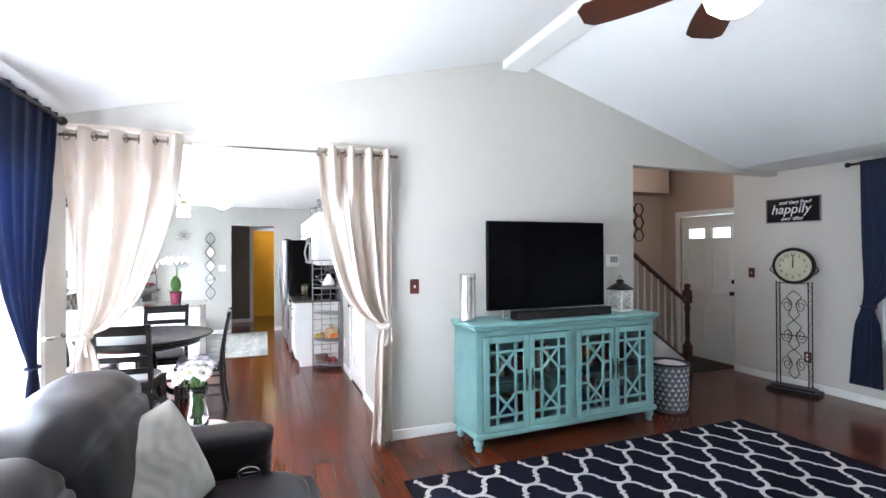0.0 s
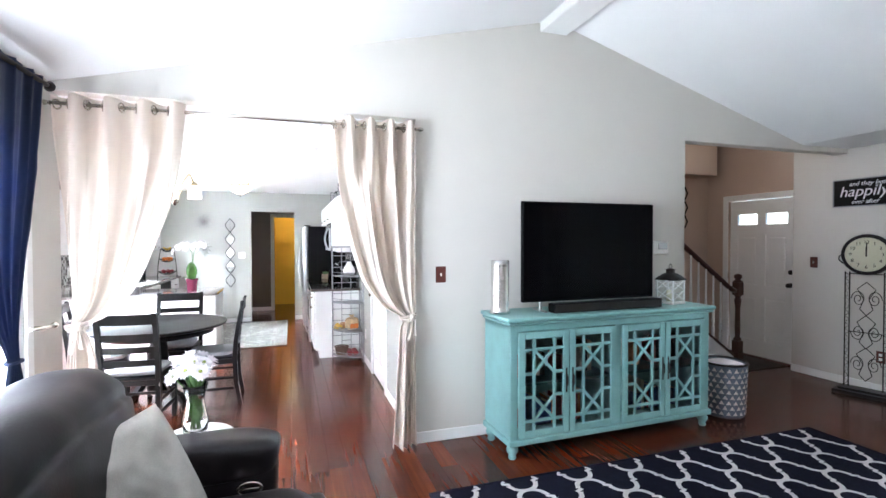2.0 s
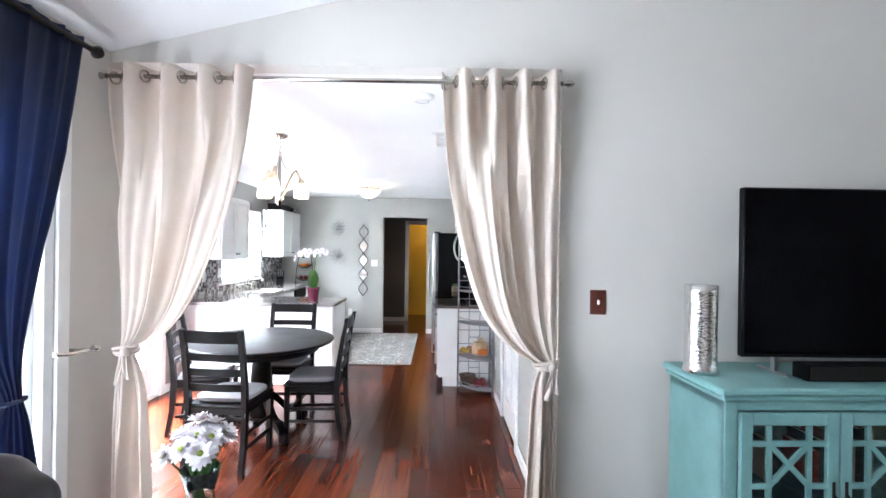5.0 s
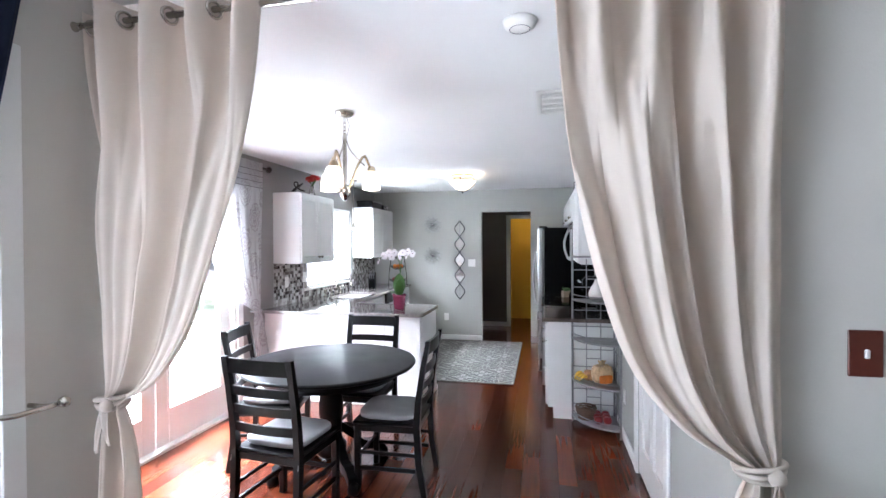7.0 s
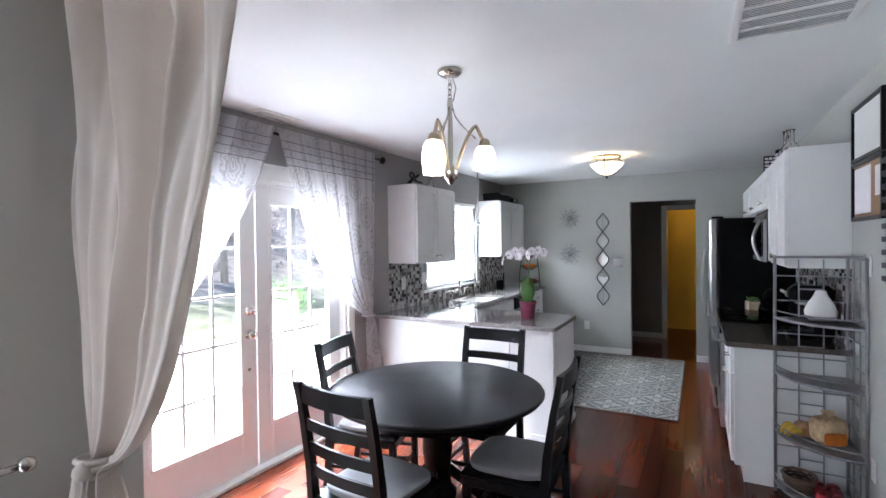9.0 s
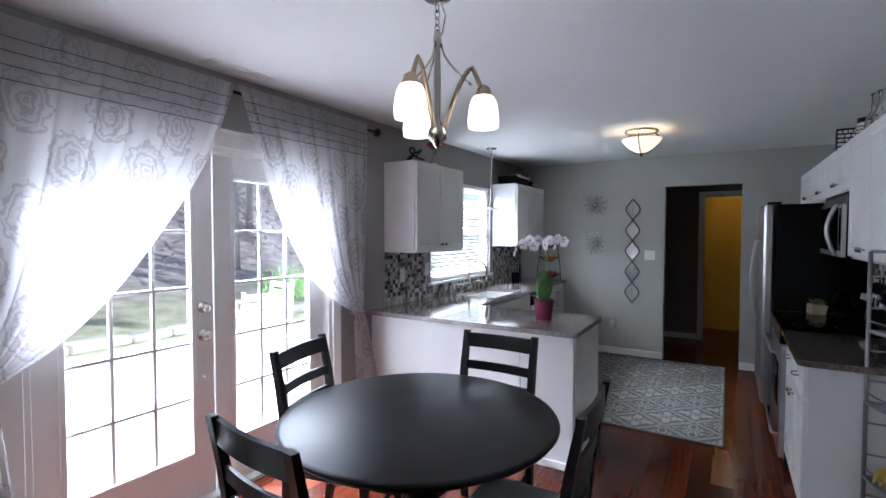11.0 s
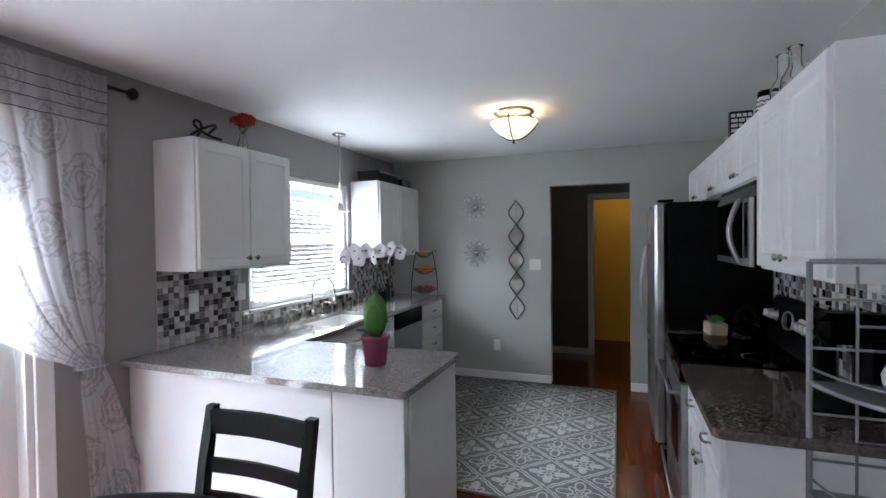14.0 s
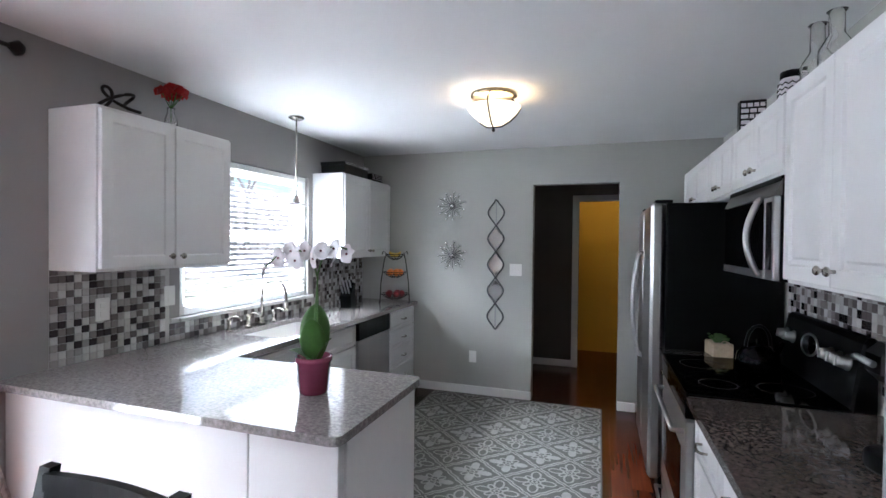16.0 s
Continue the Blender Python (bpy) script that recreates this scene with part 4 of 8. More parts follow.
# things on the shelves, dim behind the glass
rnd = random.Random(11)
BOOKS = [material("book_cover_" + n, c, 0.6, vary=0.15) for n, c in (("red", (0.30, 0.03, 0.03)), ("blue", (0.03, 0.08, 0.22)), ("cream", (0.5, 0.45, 0.35)), ("orange", (0.5, 0.17, 0.04)), ("black", (0.02, 0.02, 0.02)))]
CABM = pose(1.60, 3.155, 0, 0, 0, 1.8)
for shelf_z in (0.146, 0.519):
    for x0, x1 in ((0.06, 0.89), (0.98, 1.80)):
        x = x0 + rnd.uniform(0, 0.06)
        while x < x1 - 0.06:
            w, h, dep = rnd.uniform(0.02, 0.05), rnd.uniform(0.12, 0.24), rnd.uniform(0.12, 0.2)
            bk = thing("book", "book standing on a shelf behind glass", "book", CABM @ pose(x, 0.2, shelf_z), group="books in the media cabinet")
            mt = rnd.choice(BOOKS)
            part("cover", S().box(0, 0, 0, 0.003, dep, h).box(w - 0.003, 0, 0, w, dep, h).box(0.003, 0, 0, w - 0.003, 0.003, h), mt, bk)
            part("pages", S().box(0.003, 0.003, 0.004, w - 0.003, dep - 0.004, h - 0.004), M_CREAM, bk)
            x += w + rnd.choice([0.001, 0.001, 0.05, 0.14])

# television, sound bar and ornaments on the cabinet
tv = thing("television", "large black flat television on the teal cabinet", "television", pose(1.815, 3.375, 1.001, 0, 0, 0.5))
part("housing", S().box(0.0, 0.0, 0.072, 1.205, 0.035, 0.83, 0.006).box(0.25, 0.035, 0.2, 0.95, 0.06, 0.6, 0.01), M_BLACK, tv)
part("screen", S().box(0.012, -0.003, 0.09, 1.193, 0.0, 0.819), M_GLOSSBLACK, tv)
for x in (0.16, 1.0):
    part("stand_foot", S().box(x - 0.012, -0.07, 0.0, x + 0.012, 0.12, 0.012, 0.003).box(x - 0.01, 0.005, 0.010, x + 0.01, 0.03, 0.09, 0.003), M_STEEL, tv)
sb = thing("sound_bar", "long black sound bar in front of the television", "sound bar", pose(2.0, 3.235, 1.001, 0, 0, 1.5))
part("body", S().box(0, 0, 0.004, 1.0, 0.085, 0.072, 0.006), M_BLACK, sb)
part("grille", S().box(0.012, -0.004, 0.010, 0.988, 0.0, 0.066, 0.002), M_IRON, sb)
va = thing("vase", "tall hammered silver cylinder vase", "vase", pose(1.64, 3.39, 1.001))
part("body", S().lathe([(0.0, 0.0), (0.070, 0.0), (0.077, 0.008), (0.070, 0.028), (0.067, 0.06), (0.067, 0.36), (0.071, 0.39), (0.065, 0.39), (0.061, 0.36), (0.061, 0.03), (0, 0.022)], n=36), M_SILVER, va)
la = thing("lantern", "small white lantern with a dark metal roof", "lantern", pose(3.25, 3.44, 1.001, 0, 0, 12))
lw = 0.075
part("base", S().box(-lw - 0.01, -lw - 0.01, 0.0, lw + 0.01, lw + 0.01, 0.018, 0.004), M_TRIM, la)
for sx in (-1, 1):
    for sy in (-1, 1):
        part("post", S().box(sx * lw - 0.007, sy * lw - 0.007, 0.018, sx * lw + 0.007, sy * lw + 0.007, 0.20), M_TRIM, la)
for k in range(4):
    s = S()
    for i in range(2):
        s.tube([(-lw, -lw, 0.03 + 0.085 * i), (0, -lw, 0.07 + 0.085 * i), (lw, -lw, 0.03 + 0.085 * i)], 0.004, 5).tube([(-lw, -lw, 0.11 + 0.085 * i), (0, -lw, 0.07 + 0.085 * i), (lw, -lw, 0.11 + 0.085 * i)], 0.004, 5)
    part("lattice", s.moved(pose(0, 0, 0, 0, 0, 90 * k)), M_TRIM, la)
part("roof", S().lathe([(0.125, 0.20), (0.125, 0.207), (0.055, 0.255), (0.035, 0.26), (0.035, 0.285), (0.045, 0.29), (0.0, 0.30)], n=4).moved(pose(0, 0, 0, 0, 0, 45)), M_IRON, la, "dark metal roof")
part("ring", S().tube([(0.02 * math.cos(a), 0, 0.315 + 0.02 * math.sin(a)) for a in [i * math.pi / 6 for i in range(12)]], 0.003, 6, True), M_IRON, la)
part("candle", S().lathe([(0.0, 0.018), (0.03, 0.018), (0.03, 0.11), (0, 0.112)], n=16), M_CREAM, la)

# switch plates, thermostat
def switch_plate(name, label, m, mat=None, w=0.075, h=0.118, n=1, kind="switch"):
    t = thing(name, label, "light switch" if kind == "switch" else "outlet", m)
    part("plate", S().box(-w / 2, -0.006, -h / 2, w / 2, 0, h / 2, 0.003), mat or M_WHITE, t)
    for i in range(n):
        x = (i - (n - 1) / 2) * 0.046
        if kind == "switch":
            part("toggle", S().box(x - 0.006, -0.016, -0.012, x + 0.006, -0.006, 0.012, 0.003), M_WHITE, t)
        else:
            for z in (-0.022, 0.022):
                part("socket", S().box(x - 0.015, -0.009, z - 0.014, x + 0.015, -0.006, z + 0.014, 0.003), M_WHITE, t)
    return t


switch_plate("light_switch", "dark red wooden switch plate with white toggle", pose(1.268, TVW, 1.278), M_PLATE, 0.082, 0.124)
switch_plate("light_switch", "dark red wooden switch plate on the street wall", pose(XR, 3.985, 1.285, 0, 0, -90), M_PLATE, 0.08, 0.12)
switch_plate("outlet", "dark red wooden outlet plate behind the clock", pose(XR, 3.34, 0.36, 0, 0, -90), M_PLATE, 0.08, 0.12, kind="outlet")
th = thing("thermostat", "white wall alarm panel with a small screen", "thermostat", pose(3.335, TVW, 1.47))
part("body", S().box(-0.085, -0.025, -0.06, 0.085, 0, 0.06, 0.006), M_WHITE, th)
part("screen", S().box(-0.03, -0.028, -0.015, 0.065, -0.025, 0.045), M_GREYMETAL, th)

# woven laundry hamper with white triangles
hp = thing("hamper", "round grey woven hamper with white triangle pattern", "basket", pose(3.83, 3.42, 0))
part("body", S().lathe([(0.0, 0.01), (0.155, 0.0), (0.165, 0.02), (0.175, 0.25), (0.18, 0.46), (0.17, 0.46), (0.165, 0.25), (0.15, 0.03), (0, 0.025)], n=40), material("grey_hamper_weave", (0.12, 0.14, 0.17), 0.9, vary=0.2, fine=200, bump=0.6), hp)
part("rim", S().tube([(0.18 * math.cos(a), 0.18 * math.sin(a), 0.462) for a in [i * math.pi / 16 for i in range(32)]], 0.010, 8, True), M_IRON, hp)
tri = S()
for row in range(9):
    z = 0.035 + row * 0.046
    for j in range(20):
        a = 2 * math.pi * (j + 0.5 * (row % 2)) / 20
        r = 0.168 + 0.012 * z / 0.46 + 0.004
        da = 0.115
        tri.add([(r * math.cos(a - da), r * math.sin(a - da), z), (r * math.cos(a + da), r * math.sin(a + da), z), (r * math.cos(a), r * math.sin(a), z + 0.034)], [(0, 1, 2)])
part("triangle_print", tri, M_LINEN, hp, "white triangle pattern")
part("laundry", cushion((0.15, 0.15, 0.03), (0, 0, 0.435), 0.7), M_PETAL, hp)

# lettered sign
sg = thing("wall_sign", "black wooden sign with white script lettering", "sign", pose(XR, 3.486, 2.03, 0, 0, -90))
part("board", S().box(-0.29, -0.022, -0.135, 0.29, 0, 0.135, 0.003), M_BLACKWOOD, sg)
part("border", S().box(-0.30, -0.028, -0.145, 0.30, -0.004, -0.135, 0.002).box(-0.30, -0.028, 0.135, 0.30, -0.004, 0.145, 0.002).box(-0.30, -0.028, -0.135, -0.29, -0.004, 0.135, 0.002).box(0.29, -0.028, -0.135, 0.30, -0.004, 0.135, 0.002), M_GREYMETAL, sg)


def lettering(text, size, m, parent, mat, depth=0.002, shear=0.0):
    cu = bpy.data.curves.new("lettering", "FONT")
    cu.body, cu.size, cu.extrude = text, size, depth
    cu.align_x, cu.align_y, cu.shear = "CENTER", "CENTER", shear
    tmp = bpy.data.objects.new("lettering", cu)
    me = bpy.data.meshes.new_from_object(tmp)
    bpy.data.objects.remove(tmp)
    me.materials.clear()
    me.materials.append(mat)
    ob = new("lettering", me)
    ob.parent, ob.matrix_basis = parent, m
    return ob


lettering("and they lived", 0.062, pose(0.03, -0.0245, 0.088, 90, 0, 0), sg, M_PETAL, shear=0.25)
lettering("happily", 0.155, pose(-0.02, -0.0245, 0.008, 90, 0, 0), sg, M_PETAL, shear=0.25)
lettering("ever after", 0.062, pose(0.0, -0.0245, -0.098, 90, 0, 0), sg, M_PETAL, shear=0.25)

# tall iron clock stand
ck = thing("clock_stand", "tall dark scrolled iron stand with a round cream clock", "clock", pose(5.56, 3.34, 0, 0, 0, -72))
part("base", S().box(-0.24, -0.11, 0.0, 0.24, 0.11, 0.035, 0.006).box(-0.20, -0.08, 0.035, 0.20, 0.08, 0.06, 0.006), M_BLACKWOOD, ck)
for sx in (-1, 1):
    for o in (0.0, 0.035):
        part("post", S().tube([(sx * (0.165 - o), 0, 0.06), (sx * (0.165 - o), 0, 1.22)], 0.006, 6), M_IRON, ck)
    lat = S()
    for i in range(18):
        z = 0.08 + i * 0.063
        lat.tube([(sx * 0.165, 0, z), (sx * 0.13, 0, z + 0.03), (sx * 0.165, 0, z + 0.063)], 0.003, 5)
    part("ladder_work", lat, M_IRON, ck)
scr = S()
for cz, k in ((0.30, 1), (0.62, -1), (0.95, 1)):
    for sx in (-1, 1):
        pts = []
        for i in range(30):
            a = i / 29 * 3.6 * math.pi
            r = 0.055 * (1 - i / 36)
            pts.append((sx * (0.062 + r * math.cos(a)), 0, cz + k * r * 1.5 * math.sin(a)))
        scr.tube(pts, 0.004, 5)
        scr.tube([(0, 0, cz - 0.16), (sx * 0.05, 0, cz - 0.10), (sx * 0.02, 0, cz), (sx * 0.07, 0, cz + 0.10), (0, 0, cz + 0.17)], 0.0045, 5)
scr.tube([(-0.13, 0, 0.62), (0.13, 0, 0.62)], 0.005, 5).tube([(-0.13, 0, 1.20), (0.13, 0, 1.20)], 0.005, 5)
part("scrollwork", scr, M_IRON, ck)
R = 0.172
cc = part("clock_case", S().lathe([(R + 0.022, -0.035), (R + 0.03, 0.0), (R + 0.022, 0.03), (R, 0.035), (R - 0.002, 0.02), (0.0, 0.02)], n=48).moved(pose(0, 0, 1.22 + R, 90, 0, 0)), M_IRON, ck)
part("dial", S().lathe([(R - 0.004, 0.021), (R - 0.004, 0.024), (0, 0.024)], n=48).moved(pose(0, 0, 1.22 + R, 90, 0, 0)), M_CREAM, cc, "aged cream dial")
for i in range(12):
    a = math.pi / 6 * (i + 1)
    lettering(str(i + 1), 0.045, pose(0.122 * math.sin(a), -0.0265, 1.22 + R + 0.122 * math.cos(a), 90, 0, 0), cc, M_IRON)
for nm, w, l, a in (("hour_hand", 0.006, 0.08, 0.0), ("minute_hand", 0.004, 0.12, 0.02)):
    part(nm, S().box(-w, -0.031, -0.02, w, -0.028, l).moved(Matrix.Translation((0, 0, 1.22 + R)) @ pose(0, 0, 0, 0, math.degrees(a), 0)), M_IRON, cc)
hx = S()
for sx in (-1, 1):
    hx.tube([(sx * 0.195, 0, 1.39), (sx * 0.215, 0, 1.37), (sx * 0.22, 0, 1.34), (sx * 0.185, 0, 1.30)], 0.006, 6)
part("side_scroll", hx, M_IRON, ck)

# ceiling fan under the ridge
fan = thing("ceiling_fan", "ceiling fan with dark wooden blades and a glass lamp", "ceiling fan", pose(1.82, 1.16, -0.06))
part("rod", S().tube([(0, 0, 3.26), (0, 0, 2.82)], 0.012, 10), M_BRASS, fan)
part("canopy", S().lathe([(0.07, 3.29), (0.07, 3.25), (0.03, 3.19), (0.014, 3.18)], n=24), M_BRASS, fan)
part("hub", S().lathe([(0.02, 2.84), (0.09, 2.82), (0.11, 2.77), (0.10, 2.70), (0.06, 2.67), (0, 2.67)], n=28), M_BRASS, fan)
part("lamp_bowl", S().lathe([(0.0, 2.56), (0.06, 2.575), (0.10, 2.61), (0.115, 2.66), (0.10, 2.672), (0, 2.672)], n=28), M_SHADE, fan, "lit frosted glass bowl")
for i in range(5):
    blade = S()
    out = []
    for j in range(13):
        q = j / 12
        w = 0.055 + 0.03 * math.sin(q * 2.2)
        out.append((0.16 + 0.46 * q, w if q < 0.97 else w * 0.6))
    outline = out + [(x, -w) for x, w in out[::-1]]
    blade.prism(outline, -0.004, 0.004)
    bm_ = pose(0, 0, 2.74, 0, 0, 72 * i + 51) @ pose(0, 0, 0, 11, 0, 0)
    bl = part("blade", blade, M_DARKWOOD, fan, m=bm_)
    part("blade_arm", S().box(0.08, -0.018, -0.012, 0.22, 0.018, -0.004, 0.003), M_BRASS, bl)

# ---- dining corner ----
tb = thing("dining_table", "round black-stained wooden pedestal table", "table", pose(-1.02, 5.27, 0))
part("tabletop", S().lathe([(0.0, 0.725), (0.55, 0.725), (0.585, 0.735), (0.595, 0.748), (0.59, 0.756), (0.575, 0.76), (0.0, 0.76)], n=72), M_BLACKWOOD, tb)
part("apron", S().lathe([(0.46, 0.665), (0.47, 0.665), (0.47, 0.725), (0.46, 0.725)], n=56), M_BLACKWOOD, tb)
part("pedestal", S().lathe([(0.07, 0.10), (0.10, 0.12), (0.105, 0.18), (0.075, 0.22), (0.07, 0.30), (0.085, 0.42), (0.075, 0.55), (0.06, 0.60), (0.10, 0.66), (0.10, 0.70), (0.20, 0.726)], n=32), M_BLACKWOOD, tb)
leg = S()
for i in range(10):
    q = i / 9
    x, z = 0.06 + 0.34 * q, 0.30 - 0.24 * q ** 0.7 + 0.02 * math.sin(q * 9)
    w, h = 0.026 + 0.008 * q, 0.036 - 0.008 * q
    leg.add([(x, -w, z - h), (x, w, z - h), (x, w, z + h), (x, -w, z + h)], [])
for i in range(9):
    for j in range(4):
        leg.f.append((4 * i + j, 4 * i + (j + 1) % 4, 4 * i + 4 + (j + 1) % 4, 4 * i + 4 + j))
        leg.s.append(False)
leg.f += [(3, 2, 1, 0), (36, 37, 38, 39)]
leg.s += [False, False]
leg.lathe([(0.0, 0.0), (0.034, 0.0), (0.04, 0.012), (0.036, 0.05), (0.02, 0.07), (0, 0.075)], (0.40, 0, 0), 14)
legm = leg.mesh("leg", M_BLACKWOOD)
for i in range(4):
    part("leg", legm, M_BLACKWOOD, tb, m=pose(0, 0, 0, 0, 0, 45 + 90 * i))


def curved_rail(w, z0, z1, y, bow, t):
    s = S()
    n = 8
    for i in range(n + 1):
        q = i / n
        x = -w / 2 + w * q
        yy = y - bow * math.sin(math.pi * q)
        s.add([(x, yy - t / 2, z0), (x, yy + t / 2, z0), (x, yy + t / 2, z1), (x, yy - t / 2, z1)], [])
    for i in range(n):
        for j in range(4):
            s.f.append((4 * i + j, 4 * i + 4 + j, 4 * i + 4 + (j + 1) % 4, 4 * i + (j + 1) % 4))
            s.s.append(False)
    s.f += [(0, 1, 2, 3), (4 * n + 3, 4 * n + 2, 4 * n + 1, 4 * n)]
    s.s += [False, False]
    return s


def bent_post(x, pts, w=0.036, d=0.032):
    """Square post through points (y, z, half depth)."""
    s = S()
    for y, z, k in pts:
        s.add([(x - w / 2, y - k, z), (x + w / 2, y - k, z), (x + w / 2, y + k, z), (x - w / 2, y + k, z)], [])
    n = len(pts)
    for i in range(n - 1):
        for j in range(4):
            s.f.append((4 * i + j, 4 * i + (j + 1) % 4, 4 * i + 4 + (j + 1) % 4, 4 * i + 4 + j))
            s.s.append(False)
    s.f += [(3, 2, 1, 0), tuple(4 * n - 4 + j for j in range(4))]
    s.s += [False, False]
    return s


CH = "black-stained ladder-back dining chair with grey seat pad"
chair = thing("dining_chair", CH + ", facing the table", "chair", pose(-1.04, 4.50, 0, 0, 0, -6), group="chairs round the table")
# origin under the middle of the back, seat towards +y
POST = [(-0.035, 0.0, 0.017), (0.0, 0.20, 0.019), (0.012, 0.44, 0.021), (0.0, 0.60, 0.019), (-0.03, 0.80, 0.016), (-0.065, 0.975, 0.013)]
for sx in (-1, 1):
    part("back_post", bent_post(sx * 0.205, POST), M_BLACKWOOD, chair)
    part("leg", S().box(sx * 0.19 - 0.019, 0.385, 0, sx * 0.19 + 0.019, 0.423, 0.43, 0.004), M_BLACKWOOD, chair)
    part("side_stretcher", S().box(sx * 0.197 - 0.009, 0.02, 0.14, sx * 0.197 + 0.009, 0.39, 0.165, 0.003), M_BLACKWOOD, chair)
    part("side_stretcher", S().box(sx * 0.197 - 0.009, 0.02, 0.24, sx * 0.197 + 0.009, 0.39, 0.262, 0.003), M_BLACKWOOD, chair)
part("front_stretcher", S().box(-0.19, 0.395, 0.20, 0.19, 0.413, 0.225, 0.003), M_BLACKWOOD, chair)
part("top_rail", curved_rail(0.39, 0.885, 0.965, -0.05, 0.018, 0.020), M_BLACKWOOD, chair)
for z, y in ((0.785, -0.028), (0.68, -0.012), (0.575, 0.0)):
    part("slat", curved_rail(0.39, z - 0.024, z + 0.024, y, 0.018, 0.014), M_BLACKWOOD, chair)
part("seat_frame", S().box(-0.205, 0.01, 0.385, 0.205, 0.42, 0.43, 0.004), M_BLACKWOOD, chair)
part("seat", S().box(-0.215, 0.0, 0.43, 0.215, 0.435, 0.452, 0.009), M_BLACKWOOD, chair)
for pads, (cx, cy, cr, lab) in enumerate(((-1.04, 4.50, -6, ""), (-0.33, 5.24, 92, " beside the bare floor"), (-0.975, 5.945, 180, " beside the white peninsula"), (-1.71, 5.29, -77, " beside the french doors"))):
    m = pose(cx, cy, 0, 0, 0, cr)
    if pads:
        c2 = copy_thing(chair, m)
        c2["label"] = CH + lab
    pad = thing("seat_pad", "grey cloth seat pad on a black chair", "cushion", m @ pose(0, 0.225, 0.453), group="seat pads")
    part("pad", cushion((0.195, 0.19, 0.024), (0, 0, 0.026), 0.42), M_PAD, pad)
    ties = S()
    for sx in (-1, 1):
        ties.tube([(sx * 0.17, -0.17, 0.02), (sx * 0.195, -0.205, 0.03), (sx * 0.215, -0.225, -0.01), (sx * 0.218, -0.24, -0.07)], 0.003, 5)
    part("tie", ties, M_PAD, pad)

# chandelier over the table
CX, CY = -0.84, 5.125
ch = thing("chandelier", "brushed nickel and brass chandelier with lit glass shades", "chandelier", pose(CX, CY, 0))
part("canopy", S().lathe([(0.0, 2.449), (0.062, 2.449), (0.064, 2.435), (0.045, 2.42), (0.012, 2.41), (0, 2.41)], n=28), M_NICKEL, ch)
chain = S()
for i in range(4):
    z = 2.40 - i * 0.026
    chain.tube([((0.009 * math.cos(a)) * (1 if i % 2 else 0.2), (0.009 * math.cos(a)) * (0.2 if i % 2 else 1), z + 0.018 * math.sin(a) - 0.01) for a in [k * math.pi / 5 for k in range(10)]], 0.0025, 5, True)
chain.tube([(0.015, 0, 2.41), (0.03, 0.01, 2.36), (0.01, 0.02, 2.30), (0.0, 0, 2.27)], 0.003, 5)
part("chain", chain, M_NICKEL, ch)
part("stem", S().lathe([(0.004, 2.31), (0.013, 2.30), (0.016, 2.27), (0.011, 2.24), (0.014, 2.12), (0.012, 1.97), (0.02, 1.955), (0.032, 1.94), (0.036, 1.925), (0.036, 1.90), (0.02, 1.885), (0.012, 1.87), (0, 1.862)], n=20), M_NICKEL, ch)
for i in range(3):
    a0 = radians(30 + 120 * i)
    pts = []
    for j in range(15):
        q = j / 14
        r = 0.02 + 0.155 * q
        z = 1.915 + 0.255 * math.sin(min(1.0, q * 1.25) * math.pi / 2) - 0.10 * max(0, q - 0.72) / 0.28
        pts.append((r * math.cos(a0), r * math.sin(a0), z))
    armp = part("arm", S().tube(pts, 0.009, 8), M_BRASS, ch)
    up = [((0.012 + 0.12 * q) * math.cos(a0), (0.012 + 0.12 * q) * math.sin(a0), 2.26 - 0.16 * q ** 0.6) for q in [k / 8 for k in range(9)]]
    part("scroll", S().tube(up, 0.004, 6), M_NICKEL, armp)
    px, py = pts[-1][0], pts[-1][1]
    part("socket", S().lathe([(0.010, 2.10), (0.024, 2.09), (0.032, 2.06), (0.028, 2.04)], (px, py, 0), 16), M_BRASS, armp)
    bell = [(0.026, 2.062), (0.040, 2.054), (0.050, 2.034), (0.056, 2.004), (0.059, 1.965), (0.057, 1.940), (0.053, 1.940), (0.055, 1.965), (0.052, 2.002), (0.046, 2.030), (0.024, 2.056)]
    part("shade", S().lathe(bell, (px, py, 0), 28), M_SHADE, armp, "lit frosted glass shade")

# french doors
fd = thing("door_1", "white french doors with gridded glass", "door", kind="structure")
y0, y1, z1 = FD[0], FD[1], FD[3]
XD = KL - 0.075
part("frame", S().box(KL - T, y0, 0, KL, y0 + 0.035, z1, 0.003).box(KL - T, y1 - 0.035, 0, KL, y1, z1, 0.003).box(KL - T, y0 + 0.035, z1 - 0.035, KL, y1 - 0.035, z1, 0.003).box(KL - T, y0 + 0.035, 0, KL, y1 - 0.035, 0.025, 0.003), M_TRIM, fd)
part("casing", S().box(KL, y0 - 0.075, 0, KL + 0.018, y0 + 0.005, z1 + 0.085, 0.004).box(KL, y1 - 0.005, 0, KL + 0.018, y1 + 0.075, z1 + 0.085, 0.004).box(KL, y0 + 0.005, z1 - 0.005, KL + 0.018, y1 - 0.005, z1 + 0.085, 0.004).box(KL, y0 - 0.09, z1 + 0.085, KL + 0.03, y1 + 0.09, z1 + 0.10, 0.003), M_TRIM, fd)
mid = (y0 + y1) / 2
